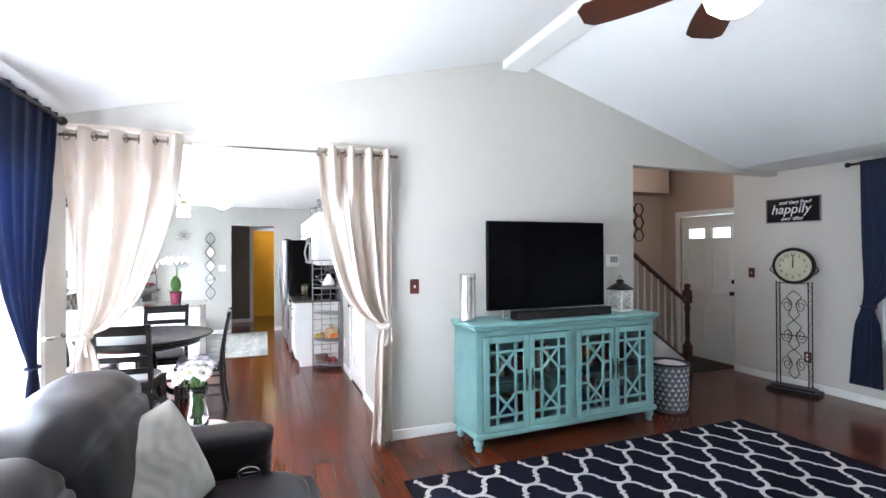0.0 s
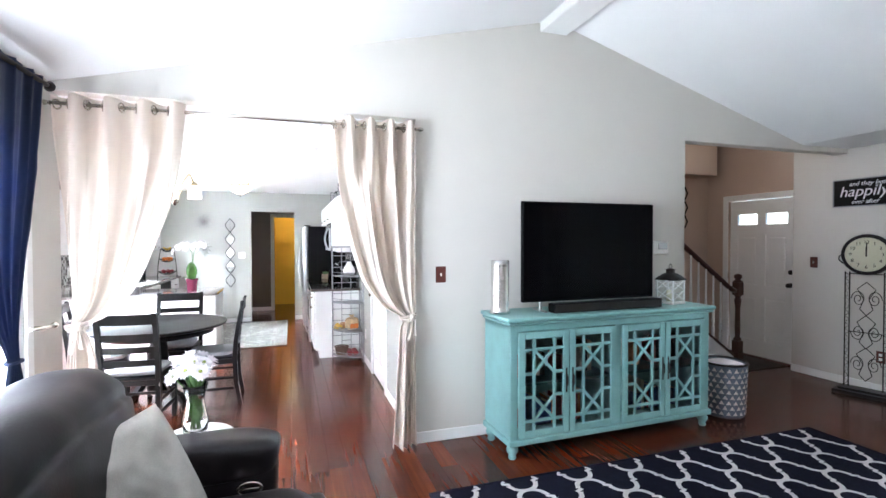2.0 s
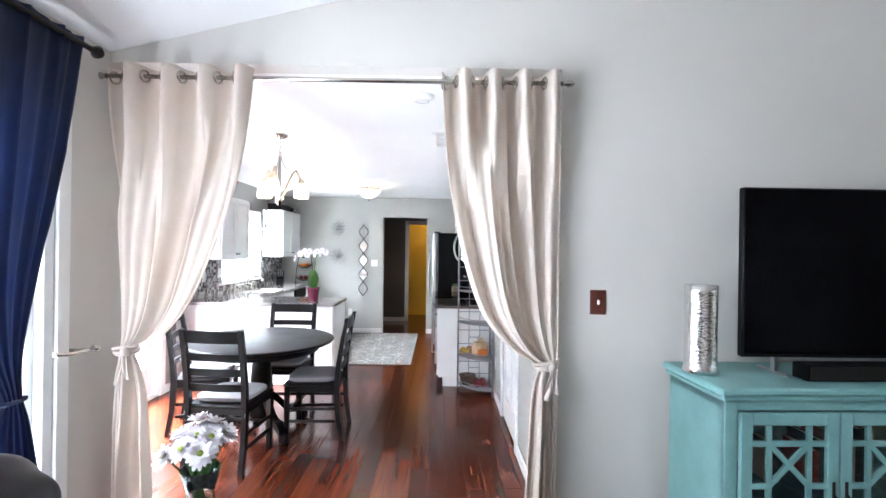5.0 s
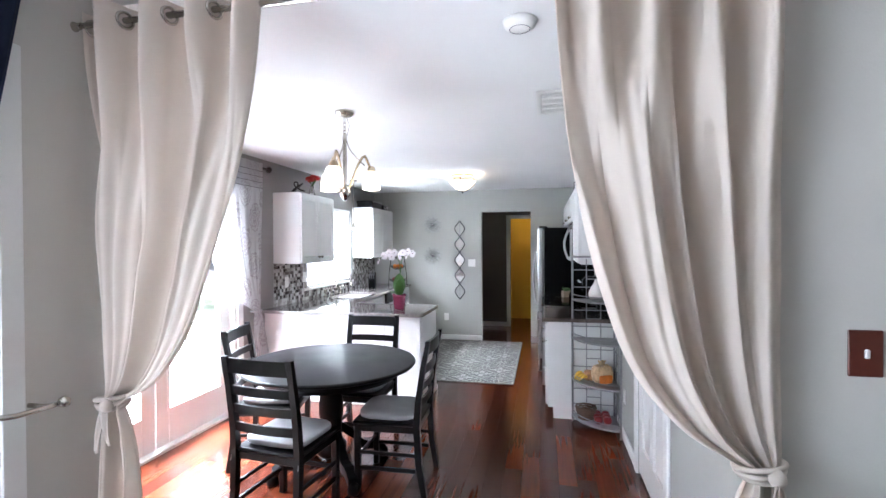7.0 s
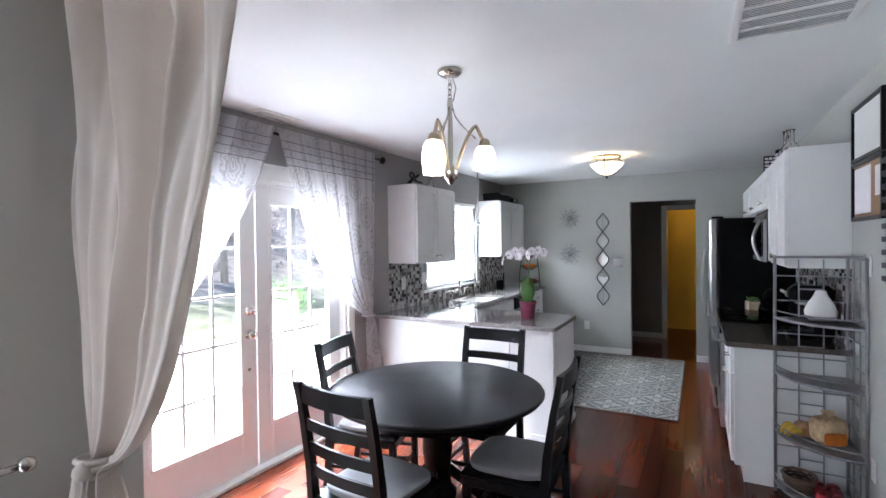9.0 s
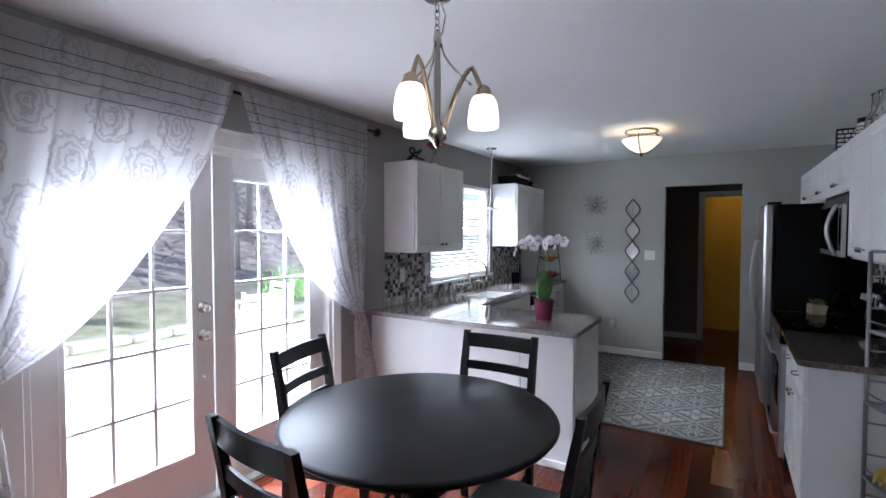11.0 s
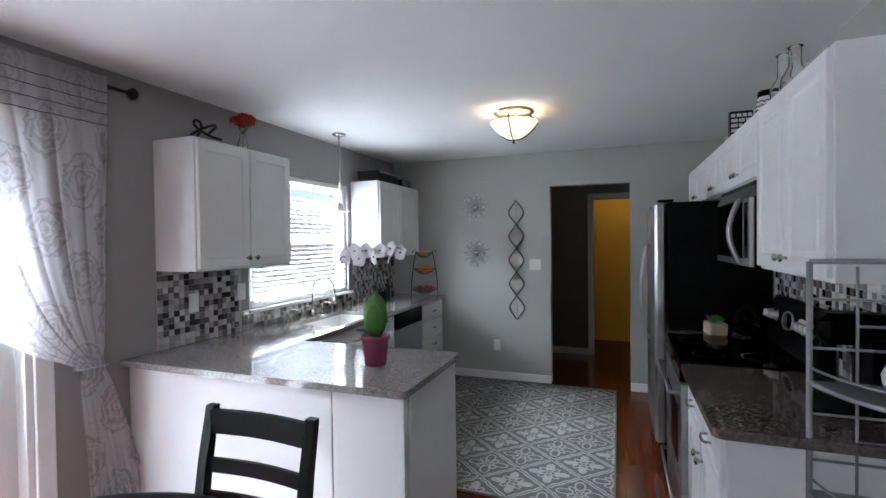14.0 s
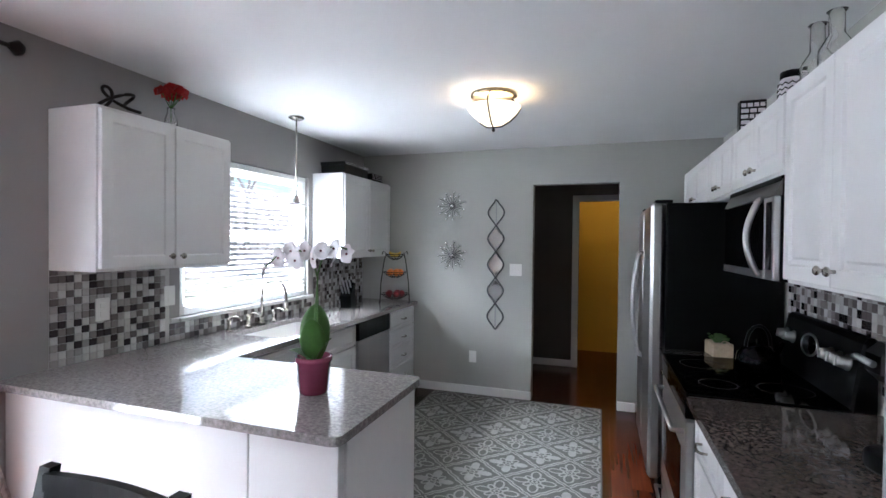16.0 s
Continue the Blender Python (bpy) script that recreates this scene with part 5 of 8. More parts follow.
for a, b, knob in ((y0 + 0.04, mid - 0.004, mid - 0.07), (mid + 0.004, y1 - 0.04, None)):
    st_, zb, zt = 0.125, 0.30, z1 - 0.17
    leaf = S().box(XD - 0.02, a, 0.03, XD + 0.02, a + st_, z1 - 0.04, 0.003).box(XD - 0.02, b - st_, 0.03, XD + 0.02, b, z1 - 0.04, 0.003).box(XD - 0.02, a + st_, 0.03, XD + 0.02, b - st_, zb, 0.003).box(XD - 0.02, a + st_, zt, XD + 0.02, b - st_, z1 - 0.04, 0.003)
    lf = part("leaf", leaf, M_TRIM, fd)
    gw, gh = b - a - 2 * st_, zt - zb
    part("glazing_bead", S().box(XD - 0.026, a + st_ - 0.018, zb - 0.018, XD + 0.026, a + st_ + 0.008, zt + 0.018, 0.004).box(XD - 0.026, b - st_ - 0.008, zb - 0.018, XD + 0.026, b - st_ + 0.018, zt + 0.018, 0.004).box(XD - 0.026, a + st_, zb - 0.018, XD + 0.026, b - st_, zb + 0.008, 0.004).box(XD - 0.026, a + st_, zt - 0.008, XD + 0.026, b - st_, zt + 0.018, 0.004), M_TRIM, lf)
    for i in range(1, 3):
        part("muntin", S().box(XD - 0.012, a + st_ + gw * i / 3 - 0.009, zb, XD + 0.012, a + st_ + gw * i / 3 + 0.009, zt, 0.002), M_TRIM, lf)
    for j in range(1, 5):
        part("muntin", S().box(XD - 0.011, a + st_, zb + gh * j / 5 - 0.009, XD + 0.011, b - st_, zb + gh * j / 5 + 0.009, 0.002), M_TRIM, lf)
    for i in range(3):
        for j in range(5):
            pn = part("pane", S().box(XD - 0.003, a + st_ + gw * i / 3 + 0.006, zb + gh * j / 5 + 0.006, XD + 0.003, a + st_ + gw * (i + 1) / 3 - 0.006, zb + gh * (j + 1) / 5 - 0.006), M_GLASS, lf)
            pn.visible_shadow = False
    if knob:
        for z, r in ((0.96, 0.028), (1.12, 0.024)):
            kn = S().lathe([(0.032, 0.0), (0.032, 0.006), (0.012, 0.012), (0.012, 0.03), (r, 0.04), (r, 0.055), (0.0, 0.066)], n=20).moved(pose(XD + 0.02, knob, z, 0, 90, 0))
            part("knob" if z < 1 else "deadbolt", kn, M_NICKEL, lf)
        part("lock_stud", S().lathe([(0.012, 0), (0.012, 0.006), (0, 0.008)], n=12).moved(pose(XD + 0.02, knob, 0.72, 0, 90, 0)), M_NICKEL, lf)

# damask sheers over the french doors
def sheer_material():
    m = bpy.data.materials.new("damask_sheer")
    m.use_nodes = True
    nt = m.node_tree
    n, link = nt.nodes, nt.links.new
    b = n["Principled BSDF"]
    co = n.new("ShaderNodeTexCoord")
    sep = n.new("ShaderNodeSeparateXYZ")
    link(co.outputs["Object"], sep.inputs[0])
    noi = n.new("ShaderNodeTexNoise")
    noi.inputs["Scale"].default_value = 26
    noi.inputs["Detail"].default_value = 2
    link(co.outputs["Object"], noi.inputs["Vector"])

    def calc(op, p, q=None):
        k = n.new("ShaderNodeMath")
        k.operation = op
        for i, v in enumerate((p, q)):
            if v is None:
                continue
            if isinstance(v, (int, float)):
                k.inputs[i].default_value = v
            else:
                link(v, k.inputs[i])
        return k.outputs[0]

    # staggered medallions of scrolled thread with a ragged rim
    wide, tall = 0.30, 0.46

    def cell(shift):
        fy = calc("SUBTRACT", calc("FRACT", calc("ADD", calc("DIVIDE", sep.outputs[1], wide), shift)), 0.5)
        fz = calc("SUBTRACT", calc("FRACT", calc("ADD", calc("DIVIDE", sep.outputs[2], tall), shift)), 0.5)
        ay, az = calc("MULTIPLY", fy, wide), calc("MULTIPLY", fz, tall * 0.66)
        return calc("SQRT", calc("ADD", calc("MULTIPLY", ay, ay), calc("MULTIPLY", az, az)))

    near = calc("MINIMUM", cell(0.0), cell(0.5))
    ragged = calc("ADD", near, calc("MULTIPLY", calc("SUBTRACT", noi.outputs["Fac"], 0.5), 0.07))
    inside = calc("LESS_THAN", ragged, 0.088)
    curl = calc("MULTIPLY", calc("SINE", calc("ADD", calc("MULTIPLY", near, 230.0), calc("MULTIPLY", noi.outputs["Fac"], 16.0))), 0.5)
    pat_ = calc("MULTIPLY", inside, calc("ADD", curl, 0.62))
    pat_.node.use_clamp = True
    pat = pat_.node
    # a denser banded heading along the top
    head = n.new("ShaderNodeMath")
    head.operation = "GREATER_THAN"
    head.inputs[1].default_value = 2.13
    link(sep.outputs[2], head.inputs[0])
    mx = n.new("ShaderNodeMath")
    mx.operation = "MAXIMUM"
    link(pat.outputs[0], mx.inputs[0])
    link(calc("MULTIPLY", head.outputs[0], 0.62), mx.inputs[1])
    mr = n.new("ShaderNodeMapRange")
    mr.inputs["To Min"].default_value, mr.inputs["To Max"].default_value = 0.68, 0.97
    link(mx.outputs[0], mr.inputs["Value"])
    cm_ = n.new("ShaderNodeMix")
    cm_.data_type = "RGBA"
    cm_.inputs[6].default_value = (0.82, 0.81, 0.82, 1)
    cm_.inputs[7].default_value = (0.42, 0.40, 0.41, 1)
    link(mx.outputs[0], cm_.inputs[0])
    link(cm_.outputs[2], b.inputs["Base Color"])
    b.inputs["Roughness"].default_value = 0.8
    tr = n.new("ShaderNodeBsdfTransparent")
    tl = n.new("ShaderNodeBsdfTranslucent")
    link(cm_.outputs[2], tl.inputs[0])
    m1, m2 = n.new("ShaderNodeMixShader"), n.new("ShaderNodeMixShader")
    m1.inputs[0].default_value = 0.55
    link(b.outputs[0], m1.inputs[1])
    link(tl.outputs[0], m1.inputs[2])
    link(mr.outputs[0], m2.inputs[0])
    link(tr.outputs[0], m2.inputs[1])
    link(m1.outputs[0], m2.inputs[2])
    link(m2.outputs[0], n["Material Output"].inputs[0])
    return m


M_SHEER = sheer_material()
M_BANDLINE = material("dark_taupe_thread", (0.16, 0.14, 0.14), 0.9, vary=0.2)
SX = KL + 0.055
rod("curtain_rod", "dark bronze rod with round finial over the french doors", (SX, 4.0, 2.345), (SX, 6.55, 2.345), 0.010, M_IRON, 0.034)
keysr = [(2.385, 5.31, 6.43, 1.0, SX + 0.03), (2.05, 5.43, 6.42, 1.0, SX + 0.03), (1.65, 5.59, 6.41, 0.9, SX + 0.02), (1.26, 5.83, 6.40, 0.7, SX + 0.02), (1.05, 6.07, 6.39, 0.5, SX + 0.02), (0.93, 6.27, 6.385, 0.35, SX + 0.02), (0.85, 6.27, 6.42, 0.45, SX + 0.02), (0.5, 6.30, 6.53, 0.7, SX + 0.01), (0.04, 6.32, 6.64, 0.9, SX + 0.01)]
keysl = [(2.385, 4.04, 5.29, 1.0, SX + 0.03), (1.93, 4.06, 5.11, 1.0, SX + 0.03), (1.56, 4.08, 4.88, 0.9, SX + 0.02), (1.25, 4.09, 4.64, 0.7, SX + 0.02), (1.05, 4.10, 4.42, 0.5, SX + 0.02), (0.93, 4.12, 4.23, 0.35, SX + 0.02), (0.85, 4.09, 4.24, 0.45, SX + 0.02), (0.5, 4.03, 4.28, 0.7, SX + 0.01), (0.04, 3.98, 4.30, 0.9, SX + 0.01)]
for keys, ty in ((keysl, 4.17), (keysr, 6.33)):
    c, fn = tied_curtain("sheer_curtain", "pale grey damask sheer curtain drawn to one side", M_SHEER, (0, 1, 0), (1, 0, 0), keys, 8, 0.018, group="sheer curtains", solid=0.0)
    bands = S()
    for z in (2.30, 2.245, 2.19, 2.135):
        v = (2.385 - z) / (2.385 - 0.04)
        bands.tube([Vector(fn(i / 60, v)) + Vector((0.004, 0, 0)) for i in range(61)], 0.0024, 4)
    part("band", bands, M_BANDLINE, c, "dark woven band lines of the heading")
    part("tieback", S().tube([(SX + 0.01 + 0.045 * math.cos(a), ty + 0.07 * math.sin(a), 0.93) for a in [i * math.pi / 8 for i in range(16)]], 0.007, 6, True), M_SHEER, c)

# ceiling grilles and smoke alarm
gr = thing("return_air_grille", "white slatted return air grille in the ceiling", "vent", pose(0, 0, 0))
gx0, gx1, gy0, gy1 = 0.40, 0.83, 4.98, 5.46
part("frame", S().box(gx0, gy0, KC - 0.012, gx1, gy0 + 0.03, KC, 0.002).box(gx0, gy1 - 0.03, KC - 0.012, gx1, gy1, KC, 0.002).box(gx0, gy0 + 0.03, KC - 0.012, gx0 + 0.03, gy1 - 0.03, KC, 0.002).box(gx1 - 0.03, gy0 + 0.03, KC - 0.012, gx1, gy1 - 0.03, KC, 0.002), M_WHITE, gr)
part("backing", S().box(gx0 + 0.03, gy0 + 0.03, KC - 0.003, gx1 - 0.03, gy1 - 0.03, KC - 0.001), M_GREYMETAL, gr)
sl = S().box(gx0 + 0.03, 0, -0.0012, gx1 - 0.03, 0.014, 0.0012).mesh("slat", M_WHITE)
for i in range(26):
    part("slat", sl, M_WHITE, gr, m=pose(0, gy0 + 0.034 + i * 0.0158, KC - 0.009, 24, 0, 0))
for i in range(1, 4):
    yb = gy0 + 0.03 + (gy1 - gy0 - 0.06) * i / 4
    part("crossbar", S().box(gx0 + 0.03, yb - 0.005, KC - 0.013, gx1 - 0.03, yb + 0.005, KC - 0.005), M_WHITE, gr)
v2 = thing("ceiling_register", "small white slatted ceiling register", "vent", pose(-2.25, 5.28, KC))
part("frame", S().box(-0.06, -0.19, -0.008, 0.06, 0.19, -0.001, 0.003), M_WHITE, v2)
for i in range(6):
    part("slat", S().box(-0.045 + i * 0.016, -0.16, -0.012, -0.040 + i * 0.016, 0.16, -0.008), M_WHITE, v2)
sm = thing("smoke_alarm", "round white smoke alarm on the ceiling", "smoke alarm", pose(0.35, 4.10, KC))
part("body", S().lathe([(0.0, -0.034), (0.045, -0.034), (0.062, -0.022), (0.068, -0.001), (0, -0.001)], n=32), M_WHITE, sm)
part("ring", S().tube([(0.04 * math.cos(a), 0.04 * math.sin(a), -0.034) for a in [i * math.pi / 12 for i in range(24)]], 0.002, 5, True), M_GREYMETAL, sm)

# closet door in the inner wall
cd = thing("door_2", "white panelled closet door with a metal lever", "door", kind="structure")
part("casing", S().box(KR - 0.018, 4.79, 0, KR, 4.862, 2.12, 0.004).box(KR - 0.018, 5.618, 0, KR, 5.69, 2.12, 0.004).box(KR - 0.018, 4.862, 2.048, KR, 5.618, 2.12, 0.004), M_TRIM, cd)
dl = S()
dy0, dy1 = 4.865, 5.615
zz = [0.02, 0.22, 0.95, 1.10, 1.62, 1.76, 1.90, 2.04]
dl.box(KR + 0.004, dy0, 0.02, KR + 0.04, dy0 + 0.10, 2.04).box(KR + 0.004, dy1 - 0.10, 0.02, KR + 0.04, dy1, 2.04).box(KR + 0.004, (dy0 + dy1) / 2 - 0.05, 0.02, KR + 0.04, (dy0 + dy1) / 2 + 0.05, 2.04)
for a, b in ((0.02, 0.22), (0.95, 1.10), (1.62, 1.74), (1.94, 2.04)):
    for u, w in ((dy0 + 0.10, (dy0 + dy1) / 2 - 0.05), ((dy0 + dy1) / 2 + 0.05, dy1 - 0.10)):
        dl.box(KR + 0.004, u, a, KR + 0.04, w, b)
lf = part("leaf", dl, M_TRIM, cd)
for a, b in ((0.22, 0.95), (1.10, 1.62), (1.74, 1.94)):
    for u, w in ((dy0 + 0.10, (dy0 + dy1) / 2 - 0.05), ((dy0 + dy1) / 2 + 0.05, dy1 - 0.10)):
        part("panel", S().box(KR + 0.016, u, a, KR + 0.034, w, b).box(KR + 0.009, u + 0.03, a + 0.03, KR + 0.017, w - 0.03, b - 0.03, 0.006), M_TRIM, lf)
part("knob", S().lathe([(0.03, 0.0), (0.03, 0.006), (0.011, 0.012), (0.011, 0.03), (0.026, 0.042), (0.026, 0.055), (0, 0.064)], n=20).moved(pose(KR + 0.004, dy1 - 0.06, 0.93, 0, -90, 0)), M_NICKEL, lf)
for z in (0.25, 1.05, 1.85):
    part("hinge", S().tube([(KR + 0.0, dy0 - 0.004, z - 0.04), (KR + 0.0, dy0 - 0.004, z + 0.04)], 0.006, 8), M_NICKEL, lf)

# framed boards on the inner wall
def framed(name, label, cat, y0, y1, z0, z1, inner, t=0.02):
    f = thing(name, label, cat)
    k = 0.022
    part("frame", S().box(KR - t, y0, z0, KR, y0 + k, z1, 0.003).box(KR - t, y1 - k, z0, KR, y1, z1, 0.003).box(KR - t, y0 + k, z0, KR, y1 - k, z0 + k, 0.003).box(KR - t, y0 + k, z1 - k, KR, y1 - k, z1, 0.003), M_BLACKWOOD, f)
    part("sheet", S().box(KR - 0.008, y0 + k, z0 + k, KR - 0.002, y1 - k, z1 - k), inner, f)
    return f


M_CORK = material("cork_board", (0.30, 0.19, 0.11), 0.9, vary=0.3, fine=240, bump=0.5)
framed("whiteboard", "black framed white board on the kitchen wall", "board", 5.98, 6.50, 1.99, 2.30, M_WHITE)
pb = framed("pin_board", "black framed cork board with pinned white papers", "board", 5.98, 6.50, 1.66, 1.985, M_CORK)
pp = part("paper", S().box(KR - 0.011, 6.18, 1.70, KR - 0.009, 6.46, 1.95), M_PETAL, pb)
part("paper", S().box(KR - 0.011, 6.03, 1.78, KR - 0.009, 6.11, 1.93), M_PETAL, pb)
kr = thing("key_rack", "black slatted wooden wall organizer", "organizer")
part("board", S().box(KR - 0.012, 5.71, 1.33, KR, 5.95, 1.97, 0.003), M_BLACKWOOD, kr)
for i in range(10):
    z = 1.36 + i * 0.062
    part("slat", S().box(KR - 0.03, 5.715, z, KR - 0.012, 5.945, z + 0.026, 0.003), M_BLACKWOOD, kr)
switch_plate("light_switch", "white light switch plate", pose(KR, 6.24, 1.42, 0, 0, -90), w=0.075)
switch_plate("light_switch", "white double light switch plate beside the closet door", pose(KR, 5.77, 1.17, 0, 0, -90), w=0.12, n=2)
switch_plate("outlet", "white wall outlet above the baseboard", pose(KR, 6.16, 0.36, 0, 0, -90), kind="outlet")

# corner rack with food
rk = thing("corner_rack", "grey metal quarter-round corner rack with four shelves", "rack", pose(KR - 0.02, 6.53, 0))
RR = 0.36


def quarter(r0, z, t):
    pts = [(0, 0)] + [(-r0 * math.cos(a), -r0 * math.sin(a)) for a in [i * math.pi / 24 for i in range(13)]]
    return S().prism(pts[::-1], z, z + t)


posts = [(-0.008, -0.008), (-RR, -0.008), (-0.008, -RR)]
for x, y in posts:
    part("post", S().tube([(x, y, 0.0), (x, y, 1.455)], 0.009, 8), M_GREYMETAL, rk)
for z in (0.06, 0.38, 0.74, 1.08):
    part("shelf", quarter(RR, z, 0.006), M_GREYMETAL, rk)
    part("shelf_rim", S().tube([(-RR * math.cos(a), -RR * math.sin(a), z + 0.004) for a in [i * math.pi / 24 for i in range(13)]], 0.008, 6), M_GREYMETAL, rk)
    part("guard_rail", S().tube([(-RR * math.cos(a), -RR * math.sin(a), z + 0.05) for a in [i * math.pi / 24 for i in range(13)]], 0.004, 6), M_GREYMETAL, rk)
for z0, z1 in ((0.06, 0.38), (0.38, 0.74), (0.74, 1.08), (1.08, 1.44)):
    lat = S()
    for ax in (0, 1):
        def P(u, z):
            return (-u, -0.006, z) if ax == 0 else (-0.006, -u, z)
        h = z1 - z0
        for u in (0.12, 0.24):
            lat.tube([P(u, z0), P(u, z1)], 0.0045, 5)
        for q in (0.3, 0.5, 0.72):
            lat.tube([P(0.0 if q != 0.5 else 0.12, z0 + h * q), P(RR if q != 0.5 else 0.24, z0 + h * q)], 0.0045, 5)
    part("lattice", lat, M_GREYMETAL, rk)
part("top_rail", S().tube([(-RR, -0.008, 1.455), (-0.008, -0.008, 1.455), (-0.008, -RR, 1.455)], 0.008, 8), M_GREYMETAL, rk)
RK = pose(KR - 0.02, 6.53, 0)
df = thing("diffuser", "white teardrop aroma diffuser on the rack", "diffuser", RK @ pose(-0.16, -0.15, 1.095))
part("body", S().lathe([(0.0, 0.0), (0.055, 0.0), (0.075, 0.03), (0.078, 0.055), (0.06, 0.10), (0.035, 0.14), (0.024, 0.17), (0.018, 0.172), (0, 0.168)], n=32), M_WHITE, df)
part("base_ring", S().lathe([(0.056, -0.0), (0.074, 0.024), (0.076, 0.03)], n=32), M_GREYMETAL, df)
rnd = random.Random(21)
M_BREAD = material("bread_in_clear_bag", (0.36, 0.19, 0.08), 0.3, vary=0.6, scale=22, bump=0.6)
M_WRAP = material("orange_printed_wrapper", (0.62, 0.17, 0.02), 0.3, vary=0.3, scale=14, bump=0.3)
M_ROLLS = material("pale_rolls_in_bag", (0.58, 0.42, 0.24), 0.3, vary=0.5, scale=18, bump=0.6)
M_WICKER = material("dark_brown_wicker", (0.10, 0.055, 0.032), 0.6, vary=0.4, scale=40, bump=0.6)
bk = thing("food_bag", "loaf of sliced bread in a clear printed bag", "food", RK @ pose(-0.115, -0.15, 0.388, 0, 0, 25))
part("bag", cushion((0.085, 0.065, 0.075), (0.0, 0.02, 0.075), 0.6, 18, wrinkle=0.10), M_ROLLS, bk)
part("label", cushion((0.060, 0.008, 0.035), (-0.005, -0.045, 0.045), 0.35, 8), M_WRAP, bk, "orange printed label")
part("crimp", S().grid(lambda u, v: (0.06 * (u - 0.5) * (0.5 + v), 0.02 + 0.012 * math.sin(14 * u), 0.140 + 0.05 * v), 12, 4), M_ROLLS, bk, "gathered end of the bag", solid=0.001)
b3 = thing("food_bag", "brown bread rolls in a clear bag on a rack shelf", "food", RK @ pose(-0.22, -0.07, 0.388))
part("bag", cushion((0.055, 0.05, 0.042), (0, 0, 0.042), 0.7, wrinkle=0.08), M_BREAD, b3)
yf = thing("banana_bunch", "short bunch of yellow bananas on a rack shelf", "fruit", RK @ pose(-0.29, -0.11, 0.388, 0, 0, 40))
for i in range(3):
    pts = [(-0.055 + 0.11 * q, 0.026 * (i - 1), 0.016 + 0.05 * (1 - (2 * q - 1) ** 2) * (0.6 + 0.2 * i)) for q in [k / 8 for k in range(9)]]
    part("banana", S().tube(pts, [0.004, 0.011, 0.015, 0.016, 0.016, 0.015, 0.013, 0.009, 0.004], 8), M_BANANA, yf)
wb = thing("wicker_basket", "small round dark wicker basket on the lowest shelf", "basket", RK @ pose(-0.255, -0.105, 0.067))
for k in range(6):
    z, r = 0.008 + 0.018 * k, 0.060 + 0.0045 * k
    part("weave", S().tube([((r + 0.003 * math.cos(9 * a + math.pi * k)) * math.cos(a), (r + 0.003 * math.cos(9 * a + math.pi * k)) * math.sin(a), z) for a in [i * math.pi / 18 for i in range(36)]], 0.0085, 6, True), M_WICKER, wb)
part("bottom", S().lathe([(0.0, 0.0), (0.062, 0.0), (0.062, 0.006), (0.0, 0.006)], n=24), M_WICKER, wb)
for i in range(9):
    if i % 3 == 2:
        continue
    single("apple", S().lathe([(0.0, 0.006), (0.02, 0.0), (0.034, 0.018), (0.036, 0.036), (0.026, 0.056), (0.008, 0.06), (0, 0.052)], n=16), M_APPLE, "dark red apple in the lowest rack shelf", "fruit", RK @ pose(-0.09 - 0.072 * (i % 3), -0.07 - 0.072 * (i // 3) , 0.067), group="apples")

# ---- kitchen ----
def panel_front(w, h, t=0.02, e=0.055, raised=True):
    """Cabinet door or drawer front, origin at its lower corner, face towards -y."""
    rings = [(0, t), (0, 0.003), (0.003, 0), (e - 0.003, 0), (e, 0.003), (e + 0.004, t * 0.45)]
    if raised and w > 0.2 and h > 0.2:
        rings += [(e + 0.022, t * 0.45), (e + 0.030, t * 0.18)]
    v, f = [], [(3, 2, 1, 0)]
    for i, y in rings:
        v += [(i, y, i), (w - i, y, i), (w - i, y, h - i), (i, y, h - i)]
    for k in range(len(rings) - 1):
        for j in range(4):
            p, q = 4 * k + j, 4 * k + (j + 1) % 4
            f.append((p, q, q + 4, p + 4))
    n = 4 * (len(rings) - 1)
    f.append((n, n + 1, n + 2, n + 3))
    s = S().add(v, f)
    return s


KNOB = S().lathe([(0.006, 0.0), (0.006, 0.012), (0.014, 0.018), (0.016, 0.024), (0.010, 0.030), (0, 0.031)], n=14).moved(pose(0, 0, 0, 90, 0, 0)).mesh("knob", M_NICKEL)
PULL = S().tube([(-0.045, 0.0, 0), (-0.042, -0.020, 0), (-0.02, -0.027, -0.004), (0.02, -0.027, -0.004), (0.042, -0.020, 0), (0.045, 0.0, 0)], 0.005, 8).mesh("pull", M_NICKEL)


def cabinet(name, label, m, w, d, z0, z1, fronts, group, toe=0.0, raised=False):
    """Cabinet with its face at y = 0 (local), body towards +y. fronts: (kind, x, z, w, h, knob_x, knob_z)."""
    c = thing(name, label, "cabinet", m, group)
    b = S().box(0, 0.021, z0 + toe, w, d, z1, 0.002)
    if toe:
        b.box(0.0, 0.07, z0, w, d, z0 + toe)
    part("body", b, M_CAB, c)
    for kind, x, z, fw, fh, kx, kz in fronts:
        f = part("door" if kind == "door" else "drawer", panel_front(fw, fh, e=0.055 if kind == "door" else 0.03, raised=raised), M_CAB, c, m=pose(x, 0, z))
        if kind == "door":
            part("knob", KNOB, M_NICKEL, f, "brushed nickel knob", m=pose(kx, 0, kz))
        else:
            part("pull", PULL, M_NICKEL, f, "brushed nickel bow pull", m=pose(kx, 0, kz))
    return c


TOP = 0.91
